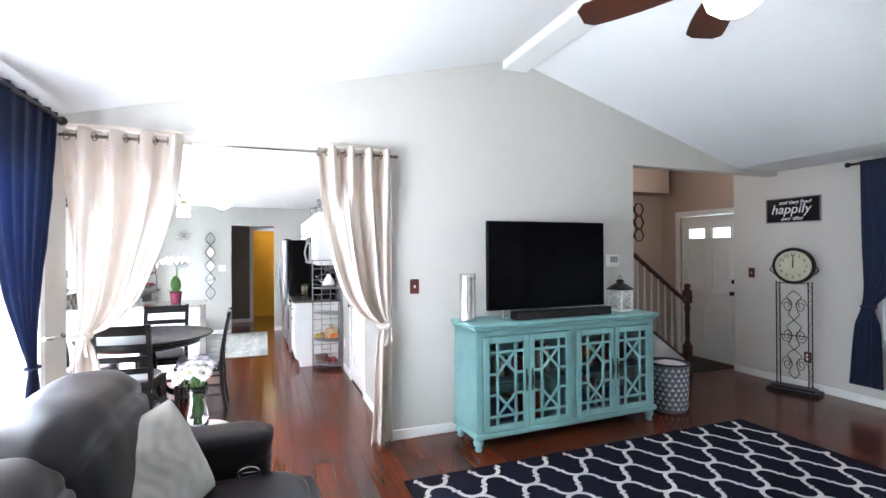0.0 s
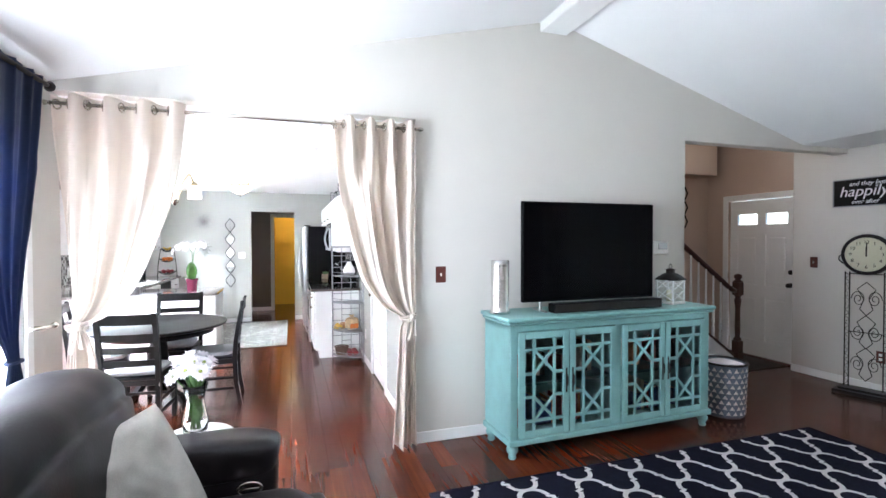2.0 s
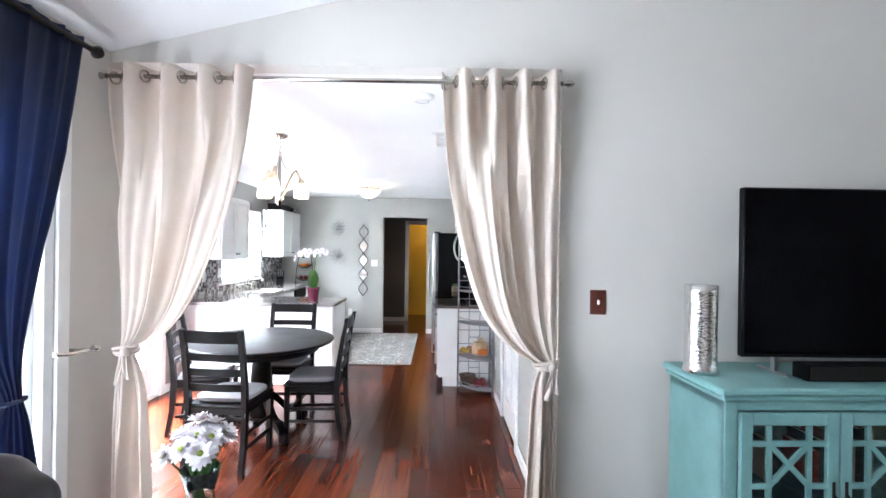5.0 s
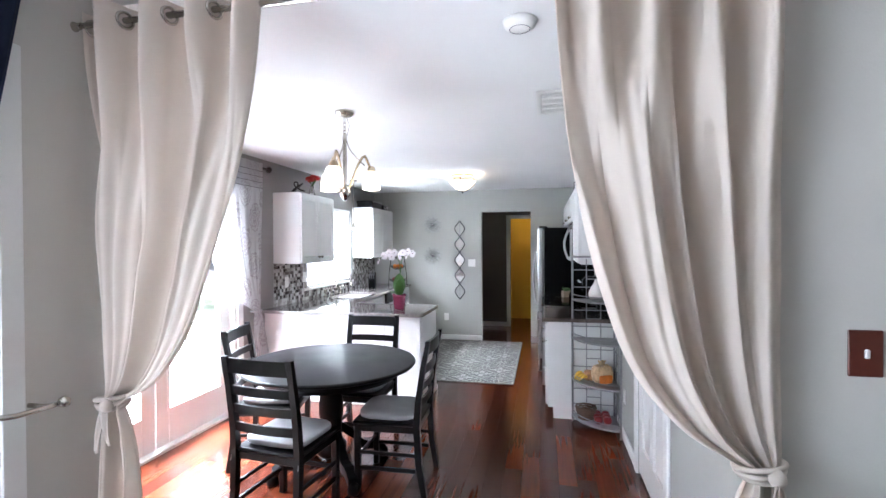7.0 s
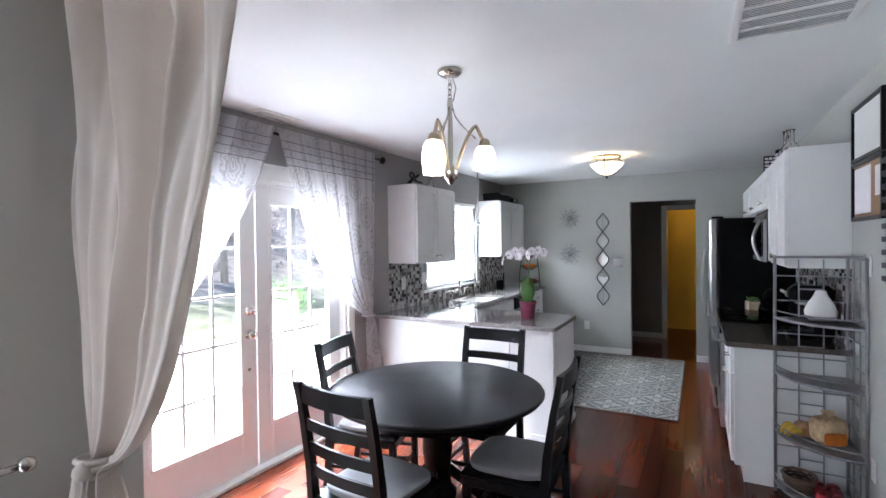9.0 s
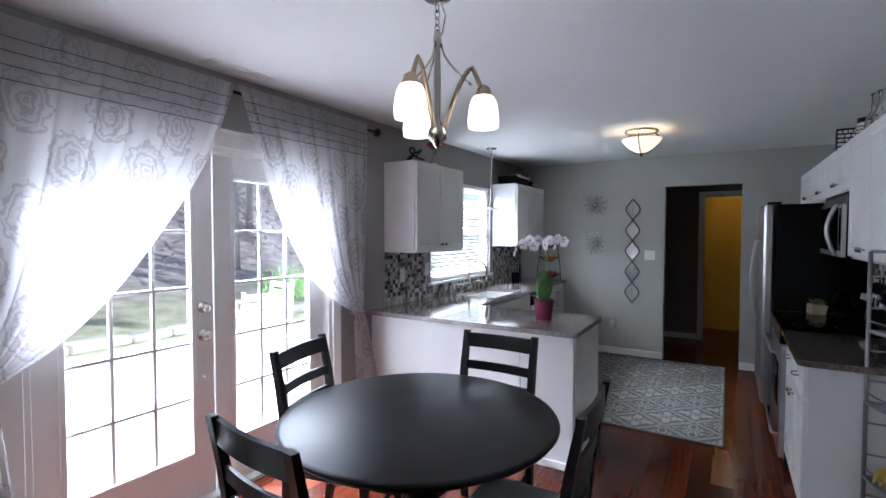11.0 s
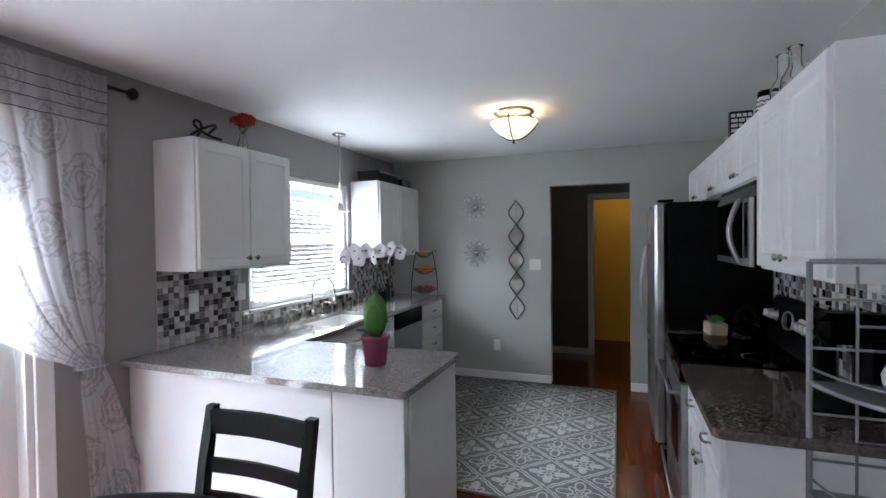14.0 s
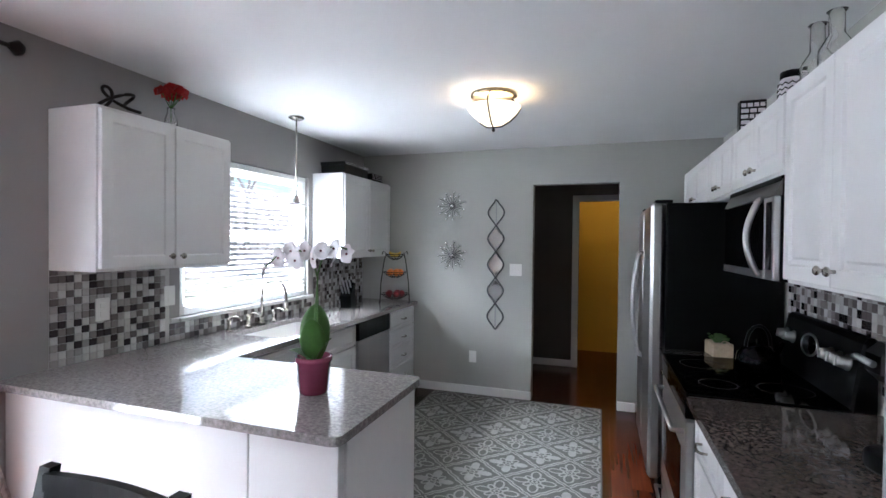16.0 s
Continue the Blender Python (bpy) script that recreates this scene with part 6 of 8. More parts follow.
# peninsula: panelled back towards the dining corner
PX = -0.72
pn = thing("peninsula", "white panelled kitchen peninsula base", "cabinet", pose(0, 0, 0))
part("body", S().box(KL, 6.585, 0.0, PX - 0.0, 7.20, TOP - 0.04, 0.003), M_CAB, pn)
part("back_panel", S().box(KL, 6.565, 0.0, -1.077, 6.584, TOP - 0.04, 0.002), M_CAB, pn)
part("back_panel", S().box(-1.070, 6.565, 0.0, PX, 6.584, TOP - 0.04, 0.002), M_CAB, pn)
part("corner_trim", S().box(PX - 0.02, 6.56, 0.0, PX + 0.008, 6.60, TOP - 0.04, 0.003), M_CAB, pn)
part("end_panel", S().box(PX + 0.0005, 6.602, 0.0, PX + 0.016, 7.20, TOP - 0.04, 0.002), M_CAB, pn)
part("base_strip", S().box(PX + 0.017, 6.61, 0.0, PX + 0.026, 7.21, 0.05, 0.003), M_CAB, pn)
part("base_strip", S().box(KL, 6.552, 0.0, PX, 6.564, 0.05, 0.003), M_CAB, pn)


def rounded(pts, r, n=5):
    """Outline with each listed corner (x, y, round?) eased."""
    out = []
    k = len(pts)
    for i, (x, y, rd) in enumerate(pts):
        if not rd:
            out.append((x, y))
            continue
        p, a, b = Vector((x, y)), Vector(pts[i - 1][:2]), Vector(pts[(i + 1) % k][:2])
        u, w = (a - p).normalized(), (b - p).normalized()
        for j in range(n + 1):
            q = j / n
            out.append(tuple(p + u * r * (1 - q) ** 2 + w * r * q ** 2))
    return out


SK = (-2.22, -1.80, 7.72, 8.42)      # sink basin
ct = thing("countertop", "polished speckled grey granite countertop", "countertop")
CF = -1.73
outline = rounded([(KL, 6.515, 0), (-0.685, 6.515, 1), (-0.685, 7.24, 1), (CF, 7.24, 0), (CF, SK[2], 0), (KL, SK[2], 0)], 0.04)
part("slab", S().prism(outline, TOP - 0.032, TOP), M_GRANITE, ct)
part("slab", S().box(KL, SK[2], TOP - 0.032, SK[0], SK[3], TOP), M_GRANITE, ct)
part("slab", S().box(SK[1], SK[2], TOP - 0.032, CF, SK[3], TOP), M_GRANITE, ct)
part("slab", S().box(KL, SK[3], TOP - 0.032, CF, KB - 0.002, TOP), M_GRANITE, ct)

# sink and taps
sk = thing("sink", "white undermount kitchen sink", "sink")
x0, x1, y0, y1 = SK
ss = S().box(x0 - 0.015, y0 - 0.015, 0.70, x1 + 0.015, y1 + 0.015, 0.715).box(x0 - 0.015, y0 - 0.015, 0.715, x0 + 0.004, y1 + 0.015, 0.877).box(x1 - 0.004, y0 - 0.015, 0.715, x1 + 0.015, y1 + 0.015, 0.877).box(x0 + 0.004, y0 - 0.015, 0.715, x1 - 0.004, y0 + 0.004, 0.877).box(x0 + 0.004, y1 - 0.004, 0.715, x1 - 0.004, y1 + 0.015, 0.877)
part("basin", ss, M_WHITE, sk)
part("drain", S().lathe([(0.04, 0.715), (0.04, 0.718), (0, 0.716)], ((x0 + x1) / 2, (y0 + y1) / 2, 0), 20), M_STEEL, sk)
fc = thing("faucet", "brushed nickel gooseneck faucet", "faucet", pose(-2.285, 8.10, TOP))
part("base", S().lathe([(0.028, 0.0), (0.028, 0.01), (0.018, 0.03), (0.015, 0.05)], n=20), M_NICKEL, fc)
neck = [(0, 0, 0.04), (0, 0, 0.20)] + [(0.105 - 0.105 * math.cos(a), 0, 0.22 + 0.11 * math.sin(a)) for a in [i * math.pi / 12 for i in range(12)]] + [(0.212, 0, 0.19), (0.215, 0, 0.15)]
part("spout", S().tube(neck, 0.011, 12), M_NICKEL, fc)
part("spray_head", S().lathe([(0.0, 0.11), (0.015, 0.11), (0.017, 0.13), (0.013, 0.165)], (0.216, 0, 0), 16), M_NICKEL, fc)
for y, nm, lab in ((-0.14, "soap_dispenser", "brushed nickel soap dispenser"), (0.13, "tap_lever", "brushed nickel side lever"), (-0.32, "filter_tap", "small brushed nickel filter tap")):
    sp = thing(nm, lab + " beside the sink", "tap", pose(-2.285, 8.10 + y, TOP))
    part("base", S().lathe([(0.022, 0.0), (0.022, 0.008), (0.012, 0.02), (0.012, 0.06), (0.016, 0.07), (0.010, 0.09), (0, 0.092)], n=16), M_NICKEL, sp)
    part("nozzle", S().tube([(0, 0, 0.075), (0.03, 0, 0.10), (0.07, 0, 0.10), (0.10, 0, 0.085)], 0.007, 8), M_NICKEL, sp)

# base cabinets under the sink run, facing the room
def face_x(x, y):
    """Pose for a unit on the garden wall, whose face looks to +x."""
    return pose(x, y, 0, 0, 0, 90)


BF = -1.76
zt = TOP - 0.034
def base_run(y, w, label, kind):
    if kind == "sink":
        fr = [("drawer", 0.01, 0.70, w - 0.02, 0.155, (w - 0.02) / 2, 0.078), ("door", 0.01, 0.12, w / 2 - 0.015, 0.57, w / 2 - 0.05, 0.50), ("door", w / 2 + 0.005, 0.12, w / 2 - 0.015, 0.57, 0.035, 0.50)]
    else:
        fr = [("drawer", 0.01, z, w - 0.02, h, (w - 0.02) / 2, h / 2) for z, h in ((0.12, 0.20), (0.33, 0.17), (0.51, 0.17), (0.69, 0.165))]
    # local x runs along +y, local y runs to -x (into the wall)
    return cabinet("base_cabinet", label, face_x(BF, y), w, 0.60, 0.0, 0.70 if kind == "sink" else zt, fr, "base cabinets", toe=0.10)


base_run(7.25, 1.33, "white sink cabinet with panelled doors", "sink")
base_run(9.22, 0.595, "white drawer cabinet with four drawers", "drawers")
dw = thing("dishwasher", "stainless steel dishwasher with black control strip", "dishwasher", face_x(BF, 8.60))
part("body", S().box(0.0, 0.03, 0.0, 0.60, 0.58, zt), M_BLACK, dw)
part("door", S().box(0.004, -0.005, 0.11, 0.596, 0.03, 0.715, 0.006), M_STEEL, dw)
part("control_strip", S().box(0.004, -0.008, 0.72, 0.596, 0.03, zt - 0.004, 0.006), M_GLOSSBLACK, dw)
part("kick_plate", S().box(0.004, 0.028, 0.0, 0.596, 0.05, 0.105), M_BLACK, dw)

# upper cabinets on the garden wall
UF = -2.04
def upper(y, w, label, z0=1.375, z1=2.13):
    h = z1 - z0 - 0.03
    fr = [("door", 0.012, z0 + 0.015, w / 2 - 0.016, h, w / 2 - 0.045, 0.05), ("door", w / 2 + 0.004, z0 + 0.015, w / 2 - 0.016, h, 0.03, 0.05)]
    return cabinet("wall_cabinet", label, face_x(UF, y), w, 0.33, z0, z1, fr, "wall cabinets")


upper(6.735, 0.80, "white two-door wall cabinet beside the window")
upper(8.86, 0.95, "white two-door wall cabinet in the corner")

# kitchen window with blind
wk = window_unit("window_3", "white framed kitchen window with a blind", KL - T, KL - 0.03, WIN[0], WIN[1], WIN[2], WIN[3], 1, 2)
part("sill", S().box(KL - 0.03, WIN[0] - 0.02, WIN[2] - 0.025, KL + 0.035, WIN[1] + 0.02, WIN[2] - 0.001, 0.004), M_TRIM, wk)
bl = thing("window_blind", "white slatted window blind, slats open", "blind")
part("head_rail", S().box(KL - 0.028, WIN[0] + 0.06, WIN[3] - 0.05, KL + 0.012, WIN[1] - 0.06, WIN[3] - 0.01, 0.004), M_WHITE, bl)
M_SLAT = material("white_blind_vinyl", (0.82, 0.82, 0.81), 0.5, vary=0.02, bump=0.0)
see_light_through(M_SLAT, 0.45, (0.80, 0.80, 0.79))
slm = S().box(-0.02, WIN[0] + 0.065, -0.0012, 0.02, WIN[1] - 0.065, 0.0012).mesh("slat", M_SLAT)
for i in range(24):
    part("slat", slm, M_SLAT, bl, m=pose(KL - 0.006, 0, WIN[2] + 0.05 + i * 0.038, 0, 12, 0))
for y in (WIN[0] + 0.25, WIN[1] - 0.25):
    part("cord", S().tube([(KL - 0.006, y, WIN[2] + 0.04), (KL - 0.006, y, WIN[3] - 0.05)], 0.0015, 5), M_WHITE, bl)

# pendant over the sink
pd = thing("pendant_lamp", "slim nickel pendant lamp over the sink", "pendant lamp", pose(-2.08, 8.22, 0))
part("canopy", S().lathe([(0.0, 2.449), (0.055, 2.449), (0.058, 2.44), (0.04, 2.43), (0.006, 2.425)], n=24), M_NICKEL, pd)
part("rod", S().tube([(0, 0, 2.43), (0, 0, 1.86)], 0.006, 8), M_NICKEL, pd)
part("socket", S().lathe([(0.008, 1.87), (0.022, 1.85), (0.024, 1.82), (0.05, 1.81)], n=20), M_NICKEL, pd)
part("shade", S().lathe([(0.022, 1.815), (0.085, 1.795), (0.088, 1.788), (0.06, 1.79), (0.0, 1.80)], n=28), M_PETAL, pd, "white glass disc shade")

# flush ceiling light
fx = thing("ceiling_light", "lit cream glass bowl ceiling light with dark straps", "ceiling light", pose(-0.56, 8.12, 0))
part("pan", S().lathe([(0.0, 2.449), (0.14, 2.449), (0.145, 2.435), (0.12, 2.425), (0, 2.425)], n=32), M_BRASS, fx)
bowl = [(0.0, 2.25), (0.05, 2.26), (0.10, 2.292), (0.145, 2.335), (0.168, 2.37), (0.158, 2.373), (0.135, 2.34), (0.09, 2.302), (0.04, 2.272), (0, 2.265)]
part("bowl", S().lathe(bowl, n=40), M_FLUSH, fx, "lit cream glass bowl")
part("finial", S().lathe([(0.0, 2.215), (0.008, 2.222), (0.012, 2.232), (0.006, 2.24), (0.018, 2.246), (0, 2.25)], n=14), M_IRON, fx)
for i in range(3):
    a = radians(30 + 120 * i)
    pr = [(0.012, 2.25), (0.055, 2.257), (0.105, 2.289), (0.15, 2.332), (0.175, 2.372), (0.165, 2.395), (0.12, 2.43)]
    part("strap", S().tube([(r * math.cos(a), r * math.sin(a), z - 0.003) for r, z in pr], 0.005, 6), M_IRON, fx)

# right-hand run: counter, range, microwave, fridge, wall cabinets
def face_mx(x, y):
    """Pose for a unit on the inner wall, whose face looks to -x; local x runs to -y."""
    return pose(x, y, 0, 0, 0, -90)


RF = 0.455
RY0, RY1 = 7.365, 8.125              # range
w = RY0 - 6.56
cabinet("base_cabinet", "white base cabinet with drawers over doors", face_mx(RF, RY0 - 0.003), w, KR - RF, 0, zt, [("drawer", 0.01, 0.70, w / 2 - 0.015, 0.155, 0.19, 0.078), ("drawer", w / 2 + 0.005, 0.70, w / 2 - 0.015, 0.155, 0.19, 0.078), ("door", 0.01, 0.12, w / 2 - 0.015, 0.57, w / 2 - 0.05, 0.50), ("door", w / 2 + 0.005, 0.12, w / 2 - 0.015, 0.57, 0.035, 0.50)], "base cabinets", toe=0.10)
cabinet("base_cabinet", "narrow white base cabinet between range and fridge", face_mx(RF, 8.29), 0.16, KR - RF, 0, zt, [("door", 0.01, 0.12, 0.14, 0.735, 0.03, 0.66)], "base cabinets", toe=0.10)
ct2 = thing("countertop", "polished speckled granite countertop in a darker brown tone", "countertop")
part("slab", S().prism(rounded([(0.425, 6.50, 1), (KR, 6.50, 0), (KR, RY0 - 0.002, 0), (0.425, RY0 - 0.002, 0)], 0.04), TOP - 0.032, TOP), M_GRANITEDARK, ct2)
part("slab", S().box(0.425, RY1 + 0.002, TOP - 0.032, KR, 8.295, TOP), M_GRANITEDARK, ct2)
rg = thing("range", "black and stainless electric range with glass cooktop", "stove", face_mx(0.43, RY1))
part("body", S().box(0.002, 0.03, 0.0, 0.758, 0.63, 0.90, 0.004), M_BLACK, rg)
part("cooktop", S().box(0.0, -0.01, 0.90, 0.76, 0.55, 0.918, 0.005), M_GLOSSBLACK, rg)
for bx, by, r in ((0.20, 0.15, 0.10), (0.56, 0.15, 0.075), (0.20, 0.40, 0.075), (0.56, 0.40, 0.10)):
    part("burner_ring", S().tube([(bx + r * math.cos(a), by + r * math.sin(a), 0.9182) for a in [i * math.pi / 20 for i in range(40)]], 0.0008, 4, True), M_IRON, rg)
od = part("oven_door", S().box(0.01, -0.006, 0.25, 0.75, 0.03, 0.80, 0.006), M_STEEL, rg)
part("window", S().box(0.11, -0.010, 0.36, 0.65, -0.004, 0.66, 0.003), M_GLOSSBLACK, od)
part("handle", S().tube([(0.06, -0.006, 0.74), (0.06, -0.05, 0.745), (0.70, -0.05, 0.745), (0.70, -0.006, 0.74)], 0.011, 10), M_STEEL, od)
part("trim_strip", S().box(0.01, -0.008, 0.81, 0.75, 0.03, 0.895, 0.004), M_GLOSSBLACK, rg)
dr = part("drawer", S().box(0.01, -0.004, 0.05, 0.75, 0.03, 0.24, 0.005), M_STEEL, rg)
part("handle", S().tube([(0.06, -0.004, 0.19), (0.06, -0.04, 0.195), (0.70, -0.04, 0.195), (0.70, -0.004, 0.19)], 0.009, 10), M_STEEL, dr)
pan = S()
prof = [(0.545, 0.905), (0.552, 0.97), (0.570, 1.11), (0.582, 1.165), (0.598, 1.185), (0.616, 1.188), (0.63, 1.175), (0.63, 0.905)]
for x in (0.0, 0.012, 0.748, 0.76):
    e = 0.006 if x in (0.0, 0.76) else 0.0
    pan.add([(x, y + e * (1 if y < 0.6 else -1), z - e) for y, z in prof], [])
for i in range(3):
    for j in range(len(prof)):
        k = (j + 1) % len(prof)
        pan.f.append((8 * i + j, 8 * i + 8 + j, 8 * i + 8 + k, 8 * i + k))
        pan.s.append(False)
pan.f += [tuple(range(8)), tuple(range(24, 32))[::-1]]
pan.s += [False, False]
bp_ = part("control_panel", pan, M_BLACK, rg)
for kx in (0.07, 0.15, 0.55, 0.62, 0.69):
    kb = part("knob", S().lathe([(0.031, 0.0), (0.031, 0.006), (0.025, 0.010), (0.023, 0.034), (0.019, 0.040), (0.0, 0.041)], n=22).moved(pose(kx, 0.562, 1.08, 82, 0, 0)), M_STEEL, bp_, "brushed steel knob")
    part("grip", S().box(-0.004, -0.021, 0.041, 0.004, 0.021, 0.048, 0.002).moved(pose(kx, 0.562, 1.08, 82, 0, 0)), M_STEEL, kb)
part("display", S().lathe([(0.0, 0.0), (0.052, 0.0), (0.052, 0.006), (0.0, 0.007)], n=30, sx=1.5, sy=0.85).moved(pose(0.35, 0.562, 1.08, 82, 0, 0)), M_GLOSSBLACK, bp_)
part("bezel", S().tube([(0.35 + 0.082 * math.cos(a), 0.562 + 0.047 * 0.139 * math.sin(a) - 0.006, 1.08 + 0.047 * 0.99 * math.sin(a)) for a in [i * math.pi / 20 for i in range(40)]], 0.005, 8, True), M_STEEL, bp_, "oval steel bezel")

mwv = thing("microwave", "black and stainless over-range microwave", "microwave", face_mx(0.72, RY1))
part("body", S().box(0.0, 0.02, 1.385, 0.76, KR - 0.72, 1.80, 0.004), M_BLACK, mwv)
mdoor = part("door", S().box(0.0, 0.0, 1.39, 0.64, 0.02, 1.72, 0.005), M_GLOSSBLACK, mwv)
part("vent", S().add([(0.0, -0.004, 1.722), (0.76, -0.004, 1.722), (0.76, 0.03, 1.80), (0.0, 0.03, 1.80), (0.0, 0.06, 1.722), (0.76, 0.06, 1.722), (0.76, 0.06, 1.80), (0.0, 0.06, 1.80)], [(0, 1, 2, 3), (7, 6, 5, 4), (0, 4, 5, 1), (3, 2, 6, 7), (0, 3, 7, 4), (1, 5, 6, 2)]), M_DARKSTEEL, mwv, "dark steel slanted vent hood")
part("trim", S().box(0.0, -0.004, 1.39, 0.64, 0.0, 1.424, 0.002).box(0.642, -0.004, 1.39, 0.66, 0.02, 1.72, 0.003), M_STEEL, mwv)
part("control_panel", S().box(0.662, -0.003, 1.39, 0.76, 0.02, 1.72, 0.004), M_STEEL, mwv)
part("keypad", S().box(0.675, -0.006, 1.43, 0.735, -0.003, 1.70, 0.002), M_GLOSSBLACK, mwv)
part("handle", S().tube([(0.60, -0.002, 1.40)] + [(0.60, -0.015 - 0.04 * math.sin(a), 1.41 + 0.30 * a / math.pi) for a in [i * math.pi / 12 for i in range(13)]] + [(0.60, -0.002, 1.72)], 0.013, 10), M_STEEL, mdoor, "curved stainless handle")

FR0, FR1 = 8.31, 9.22
fg = thing("refrigerator", "stainless side-by-side refrigerator with black sides", "refrigerator", face_mx(0.37, FR1))
part("cabinet", S().box(0.0, 0.085, 0.02, FR1 - FR0, KR - 0.37 - 0.01, 1.775, 0.006), M_BLACK, fg)
part("kick_grille", S().box(0.02, 0.06, 0.02, FR1 - FR0 - 0.02, 0.09, 0.10), M_BLACK, fg)
for a, b, hx in ((0.002, 0.39, 0.35), (0.396, FR1 - FR0 - 0.002, 0.436)):
    d = part("door", S().box(a, 0.0, 0.11, b, 0.075, 1.775, 0.018), M_STEEL, fg)
    part("handle", S().tube([(hx, 0.0, 0.75)] + [(hx, -0.03 - 0.035 * math.sin(q * math.pi), 0.76 + 0.70 * q) for q in [i / 12 for i in range(13)]] + [(hx, 0.0, 1.47)], 0.013, 10), M_STEEL, d, "curved stainless handle")
part("hinge_cover", S().box(0.01, 0.02, 1.776, 0.09, 0.12, 1.795, 0.006), M_BLACK, fg)
part("hinge_cover", S().box(FR1 - FR0 - 0.09, 0.02, 1.776, FR1 - FR0 - 0.01, 0.12, 1.795, 0.006), M_BLACK, fg)

WF = 0.745
def wall_cab(y1, w, z0, z1, label, n=2):
    h = z1 - z0 - 0.03
    dw_ = (w - 0.016) / n
    fr = []
    for i in range(n):
        kx = dw_ - 0.04 if i % 2 == 0 and n > 1 else 0.03
        fr.append(("door", 0.008 + i * dw_ + 0.002, z0 + 0.015, dw_ - 0.004, h, kx, 0.05))
    return cabinet("wall_cabinet", label, face_mx(WF, y1), w, KR - WF, z0, z1, fr, "wall cabinets", raised=True)


wall_cab(RY0 - 0.003, RY0 - 6.56, 1.385, 2.13, "white two-door wall cabinet at the end of the run")
wall_cab(RY1, 0.757, 1.803, 2.13, "short white wall cabinet above the microwave")
wall_cab(8.70, 0.57, 1.80, 2.13, "short white wall cabinet above the fridge", 2)
wall_cab(9.64, 0.935, 1.80, 2.13, "short white wall cabinet in the far corner", 2)

# orchid on the peninsula
oc = thing("orchid", "white orchid in a plum ceramic pot", "plant", pose(-1.02, 6.88, TOP))
part("pot", S().lathe([(0.0, 0.0), (0.052, 0.0), (0.056, 0.008), (0.068, 0.125), (0.074, 0.13), (0.074, 0.15), (0.066, 0.15), (0.062, 0.12), (0.0, 0.115)], n=32), M_POT, oc)
rnd = random.Random(5)


def leaf_blade(a, l, w, rise, droop):
    s = S()

    def at(u, v):
        x = l * u
        ww = w * math.sin(math.pi * (0.08 + 0.92 * u)) ** 0.7 * (v - 0.5) * 2
        z = rise * u - droop * u * u + 0.25 * abs(ww)
        return (x * math.cos(a) - ww * math.sin(a), x * math.sin(a) + ww * math.cos(a), 0.12 + z)
    return s.grid(at, 14, 6)


for a, l, w_, r, d in ((1.9, 0.03, 0.062, 0.24, 0.0), (-1.2, 0.06, 0.052, 0.19, 0.0), (0.4, 0.07, 0.036, 0.13, 0.03), (3.5, 0.10, 0.036, 0.10, 0.05)):
    part("leaf", leaf_blade(a, l, w_, r, d), M_LEAF, oc, solid=0.003)
stem = [(0.0, 0.01, 0.12), (0.01, 0.015, 0.30), (0.0, 0.02, 0.47), (-0.03, 0.03, 0.55), (-0.08, 0.0, 0.58), (-0.15, -0.03, 0.56), (-0.21, -0.05, 0.50)]
part("stem", S().tube(stem, 0.0035, 6), M_LEAF, oc)
stem2 = [(0.0, -0.01, 0.12), (0.01, -0.01, 0.30), (0.03, -0.02, 0.49), (0.06, -0.02, 0.58), (0.10, 0.0, 0.60), (0.15, 0.02, 0.58)]
part("stem", S().tube(stem2, 0.0035, 6), M_LEAF, oc)
for k, (px, py, pz) in enumerate([(-0.05, 0.01, 0.52), (-0.10, -0.015, 0.52), (-0.15, -0.03, 0.49), (-0.20, -0.05, 0.44), (-0.07, -0.03, 0.48), (0.05, -0.03, 0.52), (0.10, -0.01, 0.53), (0.14, 0.02, 0.51), (0.08, 0.03, 0.49), (0.02, -0.03, 0.49)]):
    fl2 = S()
    yaw, tilt = rnd.uniform(-60, 20), rnd.uniform(60, 95)
    for j in range(5):
        a = 2 * math.pi * j / 5 + 0.3
        l, w_ = 0.042, (0.026 if j in (1, 4) else 0.017)

        def pet(u, v):
            ww = w_ * math.sin(math.pi * min(1, 0.1 + 0.9 * u)) ** 0.6 * (v - 0.5) * 2
            return (l * u * math.cos(a) - ww * math.sin(a), l * u * math.sin(a) + ww * math.cos(a), 0.008 * math.sin(3 * u))
        fl2.grid(pet, 6, 4)
    bloom = part("bloom", fl2.moved(pose(px, py, pz + 0.055, tilt, 0, yaw)), M_PETAL, oc, "white orchid bloom", solid=0.0015)
    part("lip", S().lathe([(0.0, 0.0), (0.004, 0.003), (0.005, 0.007), (0.002, 0.011), (0.0, 0.012)], n=8).moved(pose(px, py, pz + 0.055, tilt, 0, yaw)), M_POT, bloom, "plum-coloured lip")

